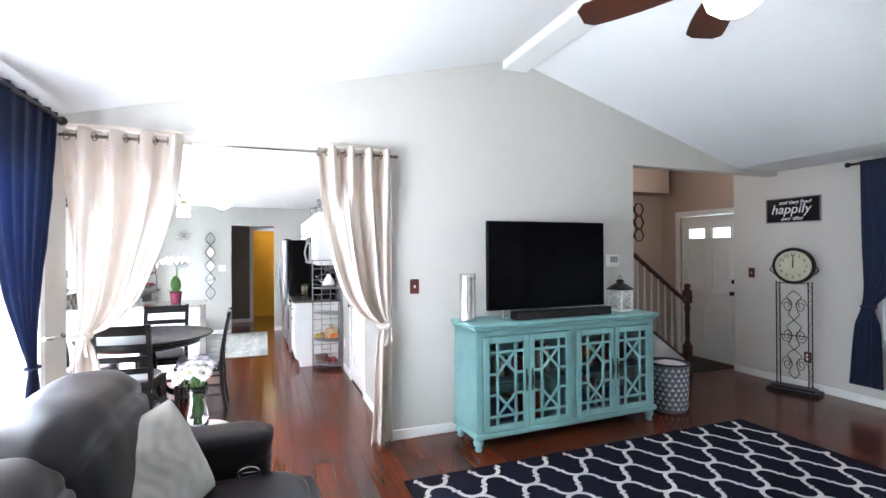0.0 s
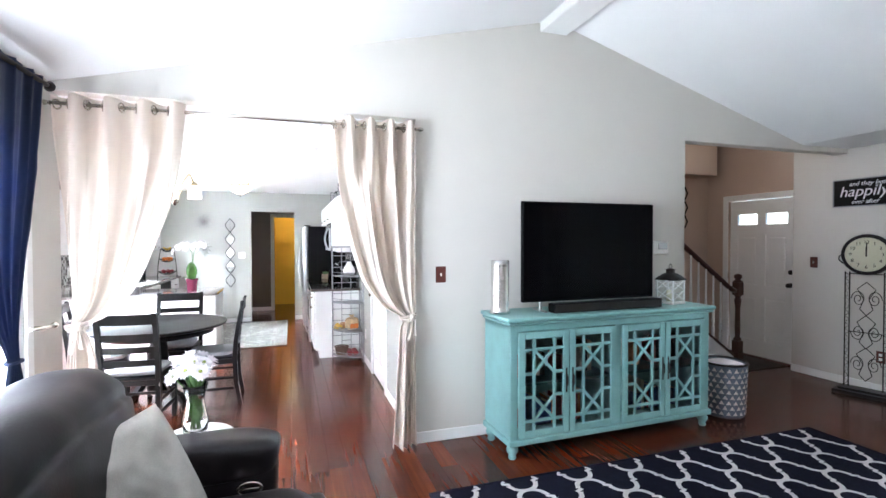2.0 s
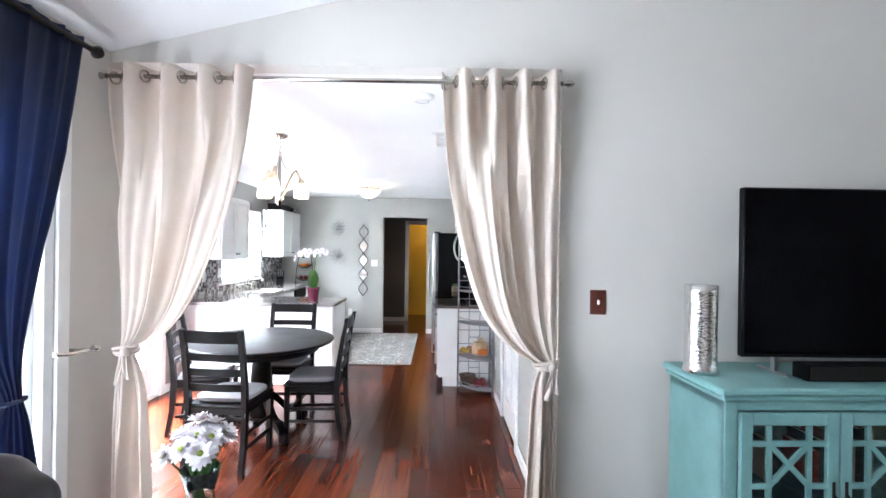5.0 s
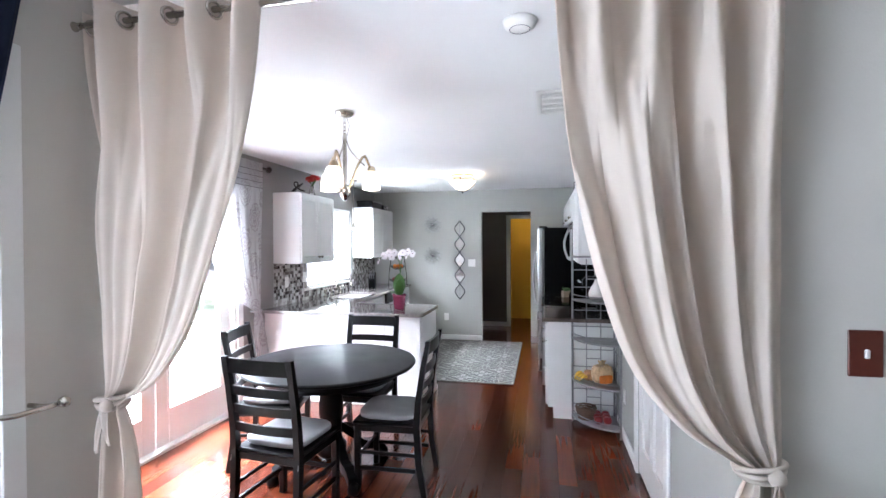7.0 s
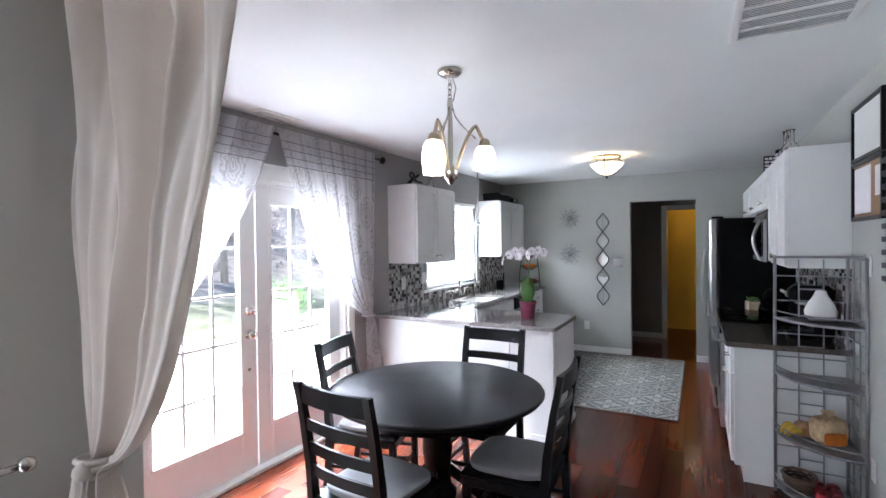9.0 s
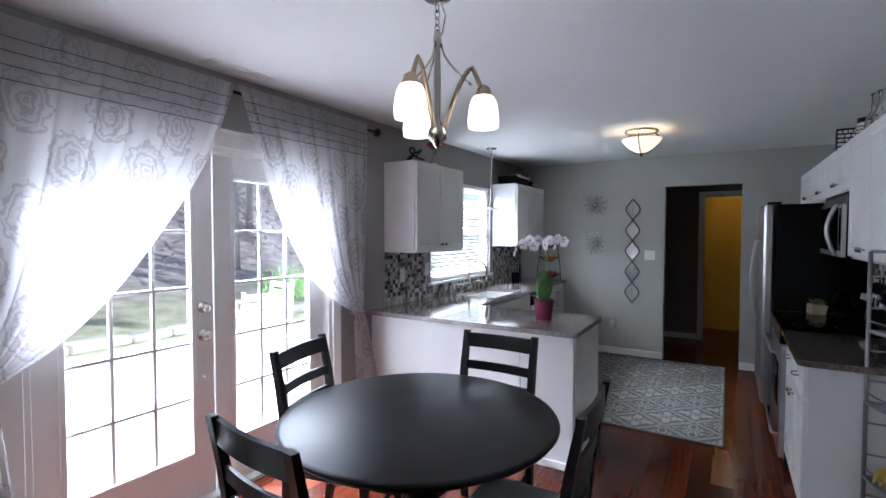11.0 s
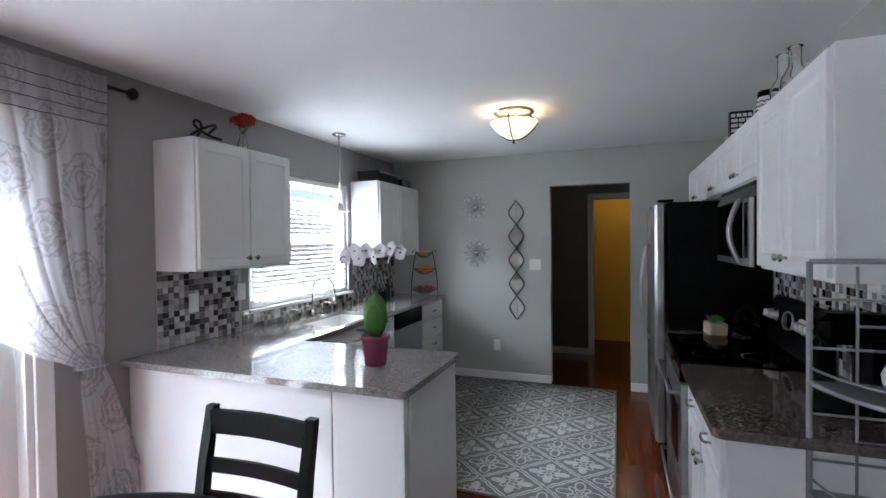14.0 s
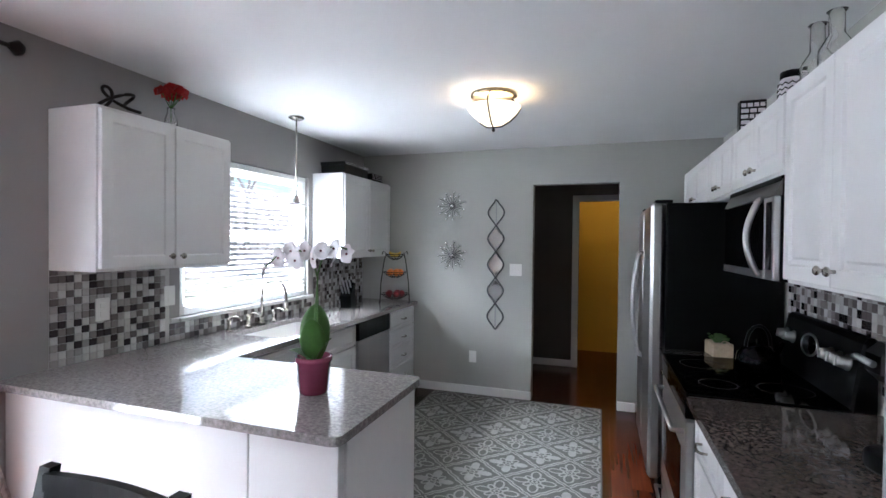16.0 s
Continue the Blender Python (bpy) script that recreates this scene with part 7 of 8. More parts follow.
# three-tier fruit basket, knife block
fb = thing("fruit_basket", "three-tier dark wire fruit basket", "basket", pose(-1.90, 9.62, TOP, 0, 0, 20))
for sx in (-1, 1):
    part("side_frame", S().tube([(sx * 0.15, 0, 0), (sx * 0.14, 0, 0.20), (sx * 0.11, 0, 0.42), (sx * 0.09, 0, 0.50), (sx * 0.12, 0, 0.52), (sx * 0.13, 0, 0.49)], 0.006, 6), M_IRON, fb)
    part("foot", S().tube([(sx * 0.15, -0.09, 0.006), (sx * 0.15, 0.09, 0.006)], 0.006, 6), M_IRON, fb)
for z, r in ((0.03, 0.145), (0.25, 0.12), (0.43, 0.095)):
    bsk = S()
    for q in (1.0, 0.8, 0.5):
        bsk.tube([(r * q * math.cos(a), r * q * math.sin(a), z + 0.06 * q * q) for a in [i * math.pi / 12 for i in range(24)]], 0.0035, 5, True)
    for i in range(12):
        a = i * math.pi / 6
        bsk.tube([(r * q * math.cos(a), r * q * math.sin(a), z + 0.06 * q * q) for q in (0.2, 0.5, 0.8, 1.0)], 0.0028, 5)
    part("bowl", bsk, M_IRON, fb)
FB = pose(-1.90, 9.62, TOP, 0, 0, 20)
ball = S().lathe([(0.0, 0.0), (0.02, 0.006), (0.033, 0.024), (0.035, 0.036), (0.028, 0.056), (0.012, 0.068), (0, 0.068)], n=16)
om, am = ball.mesh("orange", M_ORANGE), ball.mesh("apple", M_APPLE)
for i in range(5):
    a = i * 2 * math.pi / 5
    tagged(part("orange", om, M_ORANGE, m=FB @ pose(0.055 * math.cos(a), 0.055 * math.sin(a), 0.272)), "orange in the middle bowl of the basket", "fruit", "oranges")
    tagged(part("apple", am, M_APPLE, m=FB @ pose(0.07 * math.cos(a), 0.07 * math.sin(a), 0.055)), "red apple in the lower bowl of the basket", "fruit", "apples in the basket")
for i in range(3):
    pts = [(-0.06 + 0.12 * q, 0.02 * i - 0.02, 0.475 + 0.035 * (2 * q - 1) ** 2 + 0.004 * i) for q in [k / 8 for k in range(9)]]
    tagged(part("banana", S().tube(pts, [0.004, 0.012, 0.016, 0.017, 0.017, 0.017, 0.015, 0.011, 0.004], 8), M_BANANA, m=FB), "yellow banana in the top bowl of the basket", "fruit", "bananas")
kb = thing("knife_block", "black knife block with steel-handled knives", "knife block", pose(-2.17, 9.17, TOP, 0, 0, 15))
part("block", S().add([(-0.05, -0.10, 0), (0.05, -0.10, 0), (0.05, 0.08, 0), (-0.05, 0.08, 0), (-0.05, -0.13, 0.11), (0.05, -0.13, 0.11), (0.05, 0.0, 0.23), (-0.05, 0.0, 0.23)], [(3, 2, 1, 0), (4, 5, 6, 7), (0, 1, 5, 4), (1, 2, 6, 5), (2, 3, 7, 6), (3, 0, 4, 7)]), M_BLACK, kb)
for i in range(3):
    for j in range(2):
        part("knife_handle", S().box(-0.008, -0.006, 0.0, 0.008, 0.006, 0.10, 0.003).moved(pose(-0.03 + 0.03 * i, -0.10 + 0.055 * j, 0.135 + 0.05 * j, 42, 0, 0)), M_STEEL, kb)

# planter, kettle and a second pan on the range
pt = thing("herb_planter", "small wooden planter box with green leaves", "plant", pose(0.72, 8.22, TOP, 0, 0, 8))
part("box", S().box(-0.05, -0.07, 0, 0.05, 0.07, 0.075, 0.003), material("pale_crate_wood", (0.42, 0.33, 0.23), 0.7, vary=0.3, scale=12), pt)
lv = S()
for i in range(60):
    a, r, z = rnd.uniform(0, 6.28), rnd.uniform(0.0, 0.05), rnd.uniform(0.07, 0.105)
    lv.add([(r * math.cos(a), 1.2 * r * math.sin(a), z), (r * math.cos(a) + 0.012, 1.2 * r * math.sin(a) + 0.008, z + 0.008), (r * math.cos(a) + 0.004, 1.2 * r * math.sin(a) + 0.022, z + 0.010), (r * math.cos(a) - 0.010, 1.2 * r * math.sin(a) + 0.010, z + 0.006)], [(0, 1, 2, 3)])
part("foliage", lv, M_LEAF, pt)
kt = thing("kettle", "shiny black kettle on the cooktop", "kettle", pose(0.83, 7.93, 0.92, 0, 0, 30))
part("body", S().lathe([(0.0, 0.0), (0.09, 0.0), (0.098, 0.02), (0.09, 0.07), (0.06, 0.11), (0.03, 0.122), (0.012, 0.125), (0.014, 0.145), (0, 0.15)], n=32), M_GLOSSBLACK, kt)
part("spout", S().tube([(0.08, 0, 0.06), (0.12, 0, 0.09), (0.145, 0, 0.12)], [0.022, 0.016, 0.011], 10), M_GLOSSBLACK, kt)
part("handle", S().tube([(0.06 * math.cos(a) * 1.2, 0, 0.11 + 0.10 * math.sin(a)) for a in [i * math.pi / 12 for i in range(13)]], 0.008, 8), M_BLACK, kt)
cm = thing("coffee_maker", "black coffee maker with a chrome lever on the counter", "coffee maker", pose(0.88, 6.84, TOP, 0, 0, -90))
part("base", S().lathe([(0.0, 0.0), (0.085, 0.0), (0.09, 0.01), (0.088, 0.04), (0.08, 0.045), (0, 0.045)], n=32), M_BLACK, cm)
part("column", S().box(-0.06, 0.05, 0.0, 0.06, 0.16, 0.34, 0.02), M_BLACK, cm)
part("head", S().box(-0.07, -0.08, 0.24, 0.07, 0.16, 0.35, 0.03), M_BLACK, cm)
part("lever", S().tube([(-0.05, -0.10, 0.30), (0.0, -0.115, 0.31), (0.05, -0.10, 0.30)], 0.010, 8), M_STEEL, cm)

# ornaments on top of the wall cabinets
kn = thing("knot_ornament", "dark metal looped knot ornament", "ornament", pose(-2.18, 6.93, 2.131))
kpts = []
for i in range(60):
    a = 2 * math.pi * i / 60
    kpts.append((0.025 * math.cos(3 * a), 0.085 * math.sin(a) + 0.04 * math.sin(3 * a + 0.4), 0.072 + 0.045 * math.sin(2 * a + 0.5) + 0.014 * math.cos(3 * a)))
part("loop", S().tube(kpts, 0.008, 8, True), M_IRON, kn)
part("base", S().box(-0.025, -0.10, 0, 0.025, 0.10, 0.015, 0.004), M_IRON, kn)
rf = thing("flower_vase", "clear glass bottle with red silk flowers", "vase", pose(-2.17, 7.22, 2.131))
part("bottle", S().lathe([(0.0, 0.0), (0.03, 0.0), (0.034, 0.01), (0.03, 0.06), (0.02, 0.085), (0.018, 0.11), (0.022, 0.115), (0.016, 0.112), (0.016, 0.085), (0.026, 0.06), (0.028, 0.012), (0, 0.008)], n=24), M_GLASS, rf)
stm = S()
for i in range(9):
    a, r = rnd.uniform(0, 6.28), rnd.uniform(0.02, 0.075)
    tip = (r * math.cos(a), r * math.sin(a), 0.19 + rnd.uniform(-0.02, 0.045))
    stm.tube([(0, 0, 0.02), (0, 0, 0.11), tip], 0.002, 5)
    bl2 = S()
    for j in range(14):
        b1, b2 = rnd.uniform(0, 6.28), rnd.uniform(0.3, 1.5)
        d = Vector((math.cos(b1) * math.sin(b2), math.sin(b1) * math.sin(b2), math.cos(b2)))
        q = d.to_track_quat("Z", "Y").to_matrix().to_4x4()
        bl2.merge(S().add([(-0.02, 0, 0.01), (0, -0.024, 0.03), (0.02, 0, 0.04), (0, 0.024, 0.03)], [(0, 1, 2, 3)]), Matrix.Translation(tip) @ q)
    part("bloom", bl2, M_RED, rf, "red silk bloom")
part("stem", stm, M_LEAF, rf)
bx = thing("storage_box", "black storage box with a zigzag patterned lid", "box", pose(-2.20, 9.12, 2.131))
part("box", S().box(-0.11, -0.22, 0, 0.13, 0.22, 0.10, 0.006), M_BLACKWOOD, bx)
part("lid", S().box(-0.115, -0.225, 0.075, 0.135, 0.225, 0.105, 0.004), M_BLACKWOOD, bx)
zg = S()
for i in range(22):
    y = -0.22 + i * 0.02
    for zb in (0.080, 0.092):
        zg.add([(0.1365, y, zb), (0.1365, y + 0.01, zb + 0.007), (0.1365, y + 0.02, zb), (0.1365, y + 0.02, zb + 0.005), (0.1365, y + 0.01, zb + 0.012), (0.1365, y, zb + 0.005)], [(0, 1, 4, 5), (1, 2, 3, 4)])
part("zigzag", zg, M_PETAL, bx, "white zigzag pattern")
b2 = thing("storage_box", "small black and white patterned box", "box", pose(-2.18, 9.52, 2.131))
part("box", S().box(-0.10, -0.11, 0, 0.12, 0.12, 0.07, 0.005), M_BLACKWOOD, b2)
zg = S()
for i in range(11):
    y = -0.11 + i * 0.02
    for zb in (0.012, 0.030, 0.048):
        zg.add([(0.1215, y, zb), (0.1215, y + 0.01, zb + 0.008), (0.1215, y + 0.02, zb), (0.1215, y + 0.02, zb + 0.006), (0.1215, y + 0.01, zb + 0.014), (0.1215, y, zb + 0.006)], [(0, 1, 4, 5), (1, 2, 3, 4)])
part("zigzag", zg, M_PETAL, b2, "white zigzag pattern")
bc = thing("word_block", "black block with rows of white lettering", "ornament", pose(0.88, 8.30, 2.131))
part("block", S().box(-0.065, -0.02, 0, 0.065, 0.03, 0.21, 0.003), M_BLACKWOOD, bc)
lt, r9 = S(), random.Random(9)
for i in range(6):
    x, z = -0.058, 0.012 + i * 0.032
    while x < 0.045:
        w9 = min(r9.uniform(0.02, 0.045), 0.058 - x)
        lt.box(x, -0.022, z, x + w9, -0.02, z + 0.021)
        x += w9 + 0.007
part("lettering", lt, M_PETAL, bc, "white unreadable lettering bars")
jr = thing("jar", "zigzag patterned jar with a black lid", "jar", pose(0.88, 7.72, 2.131))
part("body", S().lathe([(0.0, 0.0), (0.045, 0.0), (0.05, 0.01), (0.05, 0.12), (0.04, 0.14), (0, 0.14)], n=28), M_PETAL, jr)
part("lid", S().lathe([(0.0, 0.14), (0.044, 0.14), (0.044, 0.17), (0, 0.172)], n=28), M_BLACK, jr)
zz2 = S()
for k in range(5):
    zz2.tube([(0.0505 * math.cos(2 * math.pi * i / 24), 0.0505 * math.sin(2 * math.pi * i / 24), 0.02 + 0.022 * k + (0.010 if i % 2 else 0)) for i in range(24)], 0.003, 4, True)
part("zigzag", zz2, M_BLACK, jr, "black zigzag lines")
for y, h in ((7.46, 0.265), (7.30, 0.245)):
    bt = thing("glass_bottle", "clear glass bottle on the wall cabinets", "bottle", pose(0.88, y, 2.131))
    part("glass", S().lathe([(0.0, 0.0), (0.05, 0.0), (0.056, 0.012), (0.055, 0.11), (0.026, 0.16), (0.024, h - 0.01), (0.032, h), (0.022, h), (0.021, 0.16), (0.05, 0.108), (0.05, 0.014), (0, 0.008)], n=28), M_GLASS, bt)

# wall decor on the end wall
YW = KB
M_DULLMETAL = material("dull_dark_metal", (0.09, 0.09, 0.095), 0.45, 0.6, vary=0.15)
dd = thing("mirror_chain", "vertical wall ornament of five mirrored lozenges", "wall ornament", pose(-0.898, YW, 0))
zt0, zb0 = 1.955, 0.669
n5 = 5
for i in range(n5):
    zc = zt0 - (i + 0.5) * (zt0 - zb0) / n5
    h2 = (zt0 - zb0) / n5 / 2
    rim, lens_ = [], []
    for j in range(40):
        q = j / 40
        u = 4 * (q if q < 0.5 else 1 - q) - 1
        wv = 0.072 * (0.5 + 0.5 * math.cos(math.pi * u)) ** 0.8 + 0.008
        rim.append(((wv if q < 0.5 else -wv), -0.014, zc + h2 * u))
    part("lozenge_frame", S().tube(rim, 0.008, 6, True), M_DULLMETAL, dd)
    k = len(rim)
    s = S().add([(x * 0.86, -0.013, zc + (z - zc) * 0.80) for x, y, z in rim] + [(x * 0.86, -0.006, zc + (z - zc) * 0.80) for x, y, z in rim], [tuple(range(k)), tuple(range(k, 2 * k))[::-1]])
    if i in (1, 2, 3):
        part("mirror", s, M_MIRROR, dd, "mirror lozenge")
part("backing_bar", S().box(-0.004, -0.008, zb0 + 0.02, 0.004, -0.001, zt0 - 0.02), M_GREYMETAL, dd)


M_STARRAY = material("dull_silver_wire", (0.16, 0.16, 0.16), 0.35, 0.9, vary=0.2, bump=0.0)


def starburst(m, R=0.14):
    t = thing("starburst_ornament", "silver wire starburst with a bead at each tip", "wall ornament", m, group="starbursts")
    part("hub", S().lathe([(0.0, -0.02), (0.018, -0.016), (0.024, 0.0), (0.018, 0.016), (0, 0.02)], (0, -0.03, 0), 14), M_SILVER, t)
    r3 = random.Random(3)
    for i in range(22):
        a = 2 * math.pi * i / 22
        rr = R * (1.0 if i % 2 else 0.72)
        e = (rr * math.cos(a), -0.045 + 0.02 * math.sin(5 * a), rr * math.sin(a))
        ray_ = part("ray", S().tube([(0, -0.03, 0), e], 0.0032, 5), M_STARRAY, t)
        part("bead", S().lathe([(0.0, -0.013), (0.011, -0.006), (0.011, 0.006), (0, 0.013)], e, 8), M_MIRROR, ray_)
    return t


starburst(pose(-1.35, YW, 1.895))
starburst(pose(-1.345, YW, 1.392))
switch_plate("light_switch", "white double light switch plate on the end wall", pose(-0.70, YW, 1.264), w=0.12, n=2)
switch_plate("outlet", "white wall outlet on the end wall", pose(-1.125, YW, 0.378), kind="outlet")
for y, z in ((6.98, 1.16), (7.38, 1.19)):
    switch_plate("outlet", "white outlet set in the mosaic tiles", pose(KL + 0.008, y, z, 0, 0, 90), kind="outlet")
starburst(pose(0.55, 12.25, 1.62), 0.13)

# doorway into the yellow room
pt2 = thing("door_3", "white cased doorway to the yellow room", "door", kind="structure")
part("casing", S().box(-0.245, 11.232, 0, -0.17, 11.25, 2.12, 0.003).box(0.62, 11.232, 0, 0.695, 11.25, 2.12, 0.003).box(-0.17, 11.232, 2.05, 0.62, 11.25, 2.12, 0.003), M_TRIM, pt2)

# ---- entry hall and stairs ----
fdr = thing("door_4", "white six-panel front door with two small lights", "door", kind="structure")
ya, yb = 4.30, 5.22
part("casing", S().box(HX - 0.018, ya - 0.07, 0, HX, ya + 0.005, 2.14, 0.003).box(HX - 0.018, yb - 0.005, 0, HX, yb + 0.07, 2.14, 0.003).box(HX - 0.018, ya + 0.005, 2.065, HX, yb - 0.005, 2.14, 0.003), M_TRIM, fdr)
st_ = S()
XF = HX + 0.03
W2 = yb - ya - 0.02
a0 = ya + 0.01
cols = [(a0 + 0.11, a0 + 0.11 + (W2 - 0.33) / 2), (a0 + 0.22 + (W2 - 0.33) / 2, a0 + W2 - 0.11)]
rows = [(0.22, 0.80), (0.95, 1.60), (1.74, 1.88)]
st_.box(XF, a0, 0.01, XF + 0.044, cols[0][0], 2.06).box(XF, cols[0][1], 0.01, XF + 0.044, cols[1][0], 2.06).box(XF, cols[1][1], 0.01, XF + 0.044, a0 + W2, 2.06)
zs = [0.01] + [v for r in rows for v in r] + [2.06]
for c0, c1 in cols:
    for k in range(0, len(zs), 2):
        st_.box(XF, c0, zs[k], XF + 0.044, c1, zs[k + 1])
lf = part("leaf", st_, M_TRIM, fdr)
for c0, c1 in cols:
    for r0, r1 in rows[:2]:
        part("panel", S().box(XF + 0.012, c0, r0, XF + 0.03, c1, r1).box(XF + 0.005, c0 + 0.035, r0 + 0.035, XF + 0.013, c1 - 0.035, r1 - 0.035, 0.006), M_TRIM, lf)
    pn_ = part("pane", S().box(XF + 0.018, c0, rows[2][0], XF + 0.024, c1, rows[2][1]), M_GLASS, lf)
    pn_.visible_shadow = False
part("knob", S().lathe([(0.03, 0.0), (0.03, 0.006), (0.011, 0.012), (0.011, 0.03), (0.028, 0.042), (0.028, 0.056), (0, 0.066)], n=20).moved(pose(XF, a0 + 0.065, 0.98, 0, -90, 0)), M_IRON, lf)
part("deadbolt", S().lathe([(0.03, 0.0), (0.03, 0.012), (0.02, 0.02), (0, 0.022)], n=20).moved(pose(XF, a0 + 0.065, 1.14, 0, -90, 0)), M_IRON, lf)
for z in (0.25, 1.05, 1.85):
    part("hinge", S().tube([(HX - 0.004, yb - 0.004, z - 0.045), (HX - 0.004, yb - 0.004, z + 0.045)], 0.007, 8), M_NICKEL, lf)
part("threshold", S().box(HX - 0.02, ya, 0.0, HX + T, yb, 0.018, 0.004), M_DARKWOOD, fdr)
single("door_mat", S().box(5.15, 4.35, 0.0, 5.90, 5.25, 0.012, 0.004), material("dark_coir", (0.035, 0.028, 0.022), 0.95, vary=0.4, fine=200, bump=0.8), "dark entry mat in front of the door", "mat")

# stairs rise from the newel towards the kitchen side
stairs = thing("stairs", "carpeted stair flight with white stringer", "stairs", kind="structure")
M_CARPET = material("beige_carpet", (0.35, 0.31, 0.27), 0.95, vary=0.2, fine=260, bump=0.6)
RISE, RUN, SX0, SY0, SY1 = 0.18, 0.255, 5.30, 4.63, 5.55
N = 11
for i in range(N):
    x1 = SX0 - i * RUN
    part("step", S().box(x1 - RUN - 0.02, SY0, i * RISE, x1, SY1, (i + 1) * RISE, 0.008), M_CARPET, stairs)
strg = S()
xs, xe = SX0 + 0.04, SX0 - N * RUN
ys0, ys1 = SY0 - 0.035, SY0 - 0.002
prof = [(xs, 0.0), (xs, 0.10), (xe, 0.10 + N * RISE + 0.10), (xe, 0.0)]
strg.add([(x, ys0, z) for x, z in prof] + [(x, ys1, z) for x, z in prof], [(0, 1, 2, 3), (7, 6, 5, 4), (0, 4, 5, 1), (1, 5, 6, 2), (2, 6, 7, 3), (3, 7, 4, 0)])
part("stringer", strg, M_TRIM, stairs)
bal = thing("balustrade", "white turned balusters under a dark wooden handrail", "railing")
SL = RISE / RUN * 1.0
slope = (N * RISE + 0.10) / (xs - xe)
yb0 = SY0 - 0.018


def nose(x):
    return 0.105 + slope * (xs - x)


part("bottom_rail", S().add([(x, y, nose(x) + dz) for x in (xs - 0.02, xe) for y in (yb0 - 0.03, yb0 + 0.03) for dz in (0.0, 0.025)], [(0, 1, 3, 2), (4, 6, 7, 5), (0, 4, 5, 1), (2, 3, 7, 6), (0, 2, 6, 4), (1, 5, 7, 3)]), M_DARKWOOD, bal)
hr = [(xs + 0.06, yb0, 0.90), (xs - 0.05, yb0, nose(xs - 0.05) + 0.80), (xe, yb0, nose(xe) + 0.80)]
part("handrail", S().tube(hr, 0.03, 10), M_DARKWOOD, bal)
for i in range(20):
    x = xs - 0.09 - i * 0.115
    if x < xe + 0.05:
        break
    z0 = nose(x) + 0.02
    h = 0.76
    part("baluster", S().lathe([(0.017, 0.0), (0.017, 0.14), (0.010, 0.16), (0.019, 0.20), (0.016, 0.26), (0.011, 0.50), (0.010, h)], (x, yb0, z0), 10), M_TRIM, bal)
nw = thing("newel_post", "dark turned wooden newel post", "newel post", pose(xs + 0.07, yb0, 0))
part("plinth", S().box(-0.045, -0.045, 0.0, 0.045, 0.045, 0.30, 0.006), M_DARKWOOD, nw)
part("head_block", S().box(-0.045, -0.045, 0.86, 0.045, 0.045, 1.02, 0.006), M_DARKWOOD, nw)
part("turning", S().lathe([(0.04, 0.30), (0.045, 0.32), (0.026, 0.35), (0.032, 0.45), (0.028, 0.70), (0.04, 0.80), (0.028, 0.83), (0.042, 0.86)], n=20), M_DARKWOOD, nw)
part("cap", S().lathe([(0.052, 1.02), (0.055, 1.03), (0.03, 1.045), (0.03, 1.055), (0.045, 1.08), (0.04, 1.11), (0.0, 1.125)], n=20), M_DARKWOOD, nw)
# fretted wall ornament on the landing
wo = thing("wall_ornament", "dark fretted metal ornament on the stair wall", "wall ornament", pose(5.38, 5.545, 0))
fr = S()
for i in range(3):
    for j in range(2):
        cx, cz = -0.10 + 0.18 * j, 1.80 + 0.20 * i
        fr.tube([(cx + 0.09 * math.cos(a), -0.012, cz + 0.10 * math.sin(a)) for a in [k * math.pi / 3 for k in range(6)]], 0.010, 6, True)
part("fret", fr, M_IRON, wo)

# ---- garden ----
BANK = ((-400, 9.0), (-60, 9.0), (-40, 7.5), (-30, 5.4), (-22, 3.0), (-16, 1.15), (-12, 0.15), (-9.5, -0.3), (400, -0.3))


def ground_z(x):
    for (xa, za), (xb, zb) in zip(BANK, BANK[1:]):
        if x <= xb:
            return za + (zb - za) * (x - xa) / (xb - xa)
    return -0.3


ground = S()
ground.add([(x, y, z) for x, z in BANK for y in (-400, 400)], [(2 * i, 2 * i + 2, 2 * i + 3, 2 * i + 1) for i in range(len(BANK) - 1)], True)
structure("ground", ground, M_GROUND, "lawn that rises to a leaf-strewn wooded bank", "lawn")
structure("patio", S().box(KL - T - 3.9, 2.0, -0.3, KL - T - 0.005, 8.5, -0.06, 0.01), M_CONCRETE, "pale concrete patio outside the doors", "patio")
# unseen slab, added so that no direct sun enters the garden window
structure("roof", S().box(XL - T - 2.2, YB - T - 0.6, 2.72, XL - T - 0.0, TVW - 0.1, 2.84), M_SIDING, "plain unseen slab added to keep sun off the garden window", "roof")
# two more unseen slabs that shut out sun and sky above the ceilings
structure("house_roof", S().box(KL - T - 0.3, TVW - 0.05, 3.62, 6.6, 13.0, 3.72), M_SIDING, "plain flat unseen roof slab over the house", "roof")
structure("house_roof_living", S().box(XL - T, YB - T - 0.6, 3.50, 6.6, TVW - 0.06, 3.60), M_SIDING, "plain unseen roof slab over the living room", "roof")
rnd = random.Random(31)
gw = thing("stone_edging", "low row of pale edging stones", "edging")
stm_ = [S().box(0, 0, 0, l, 0.28, h, 0.03).mesh("stone", M_STONE) for l, h in ((0.42, 0.16), (0.30, 0.14), (0.55, 0.18))]
for row in range(1):
    y = 0.5 + rnd.uniform(0, 0.3)
    while y < 13:
        k = rnd.randrange(3)
        part("stone", stm_[k], M_STONE, gw, m=pose(-8.2 + rnd.uniform(-0.05, 0.05), y, -0.3 + row * 0.15, 0, 0, 90 + rnd.uniform(-4, 4)))
        y += (0.44, 0.32, 0.57)[k]


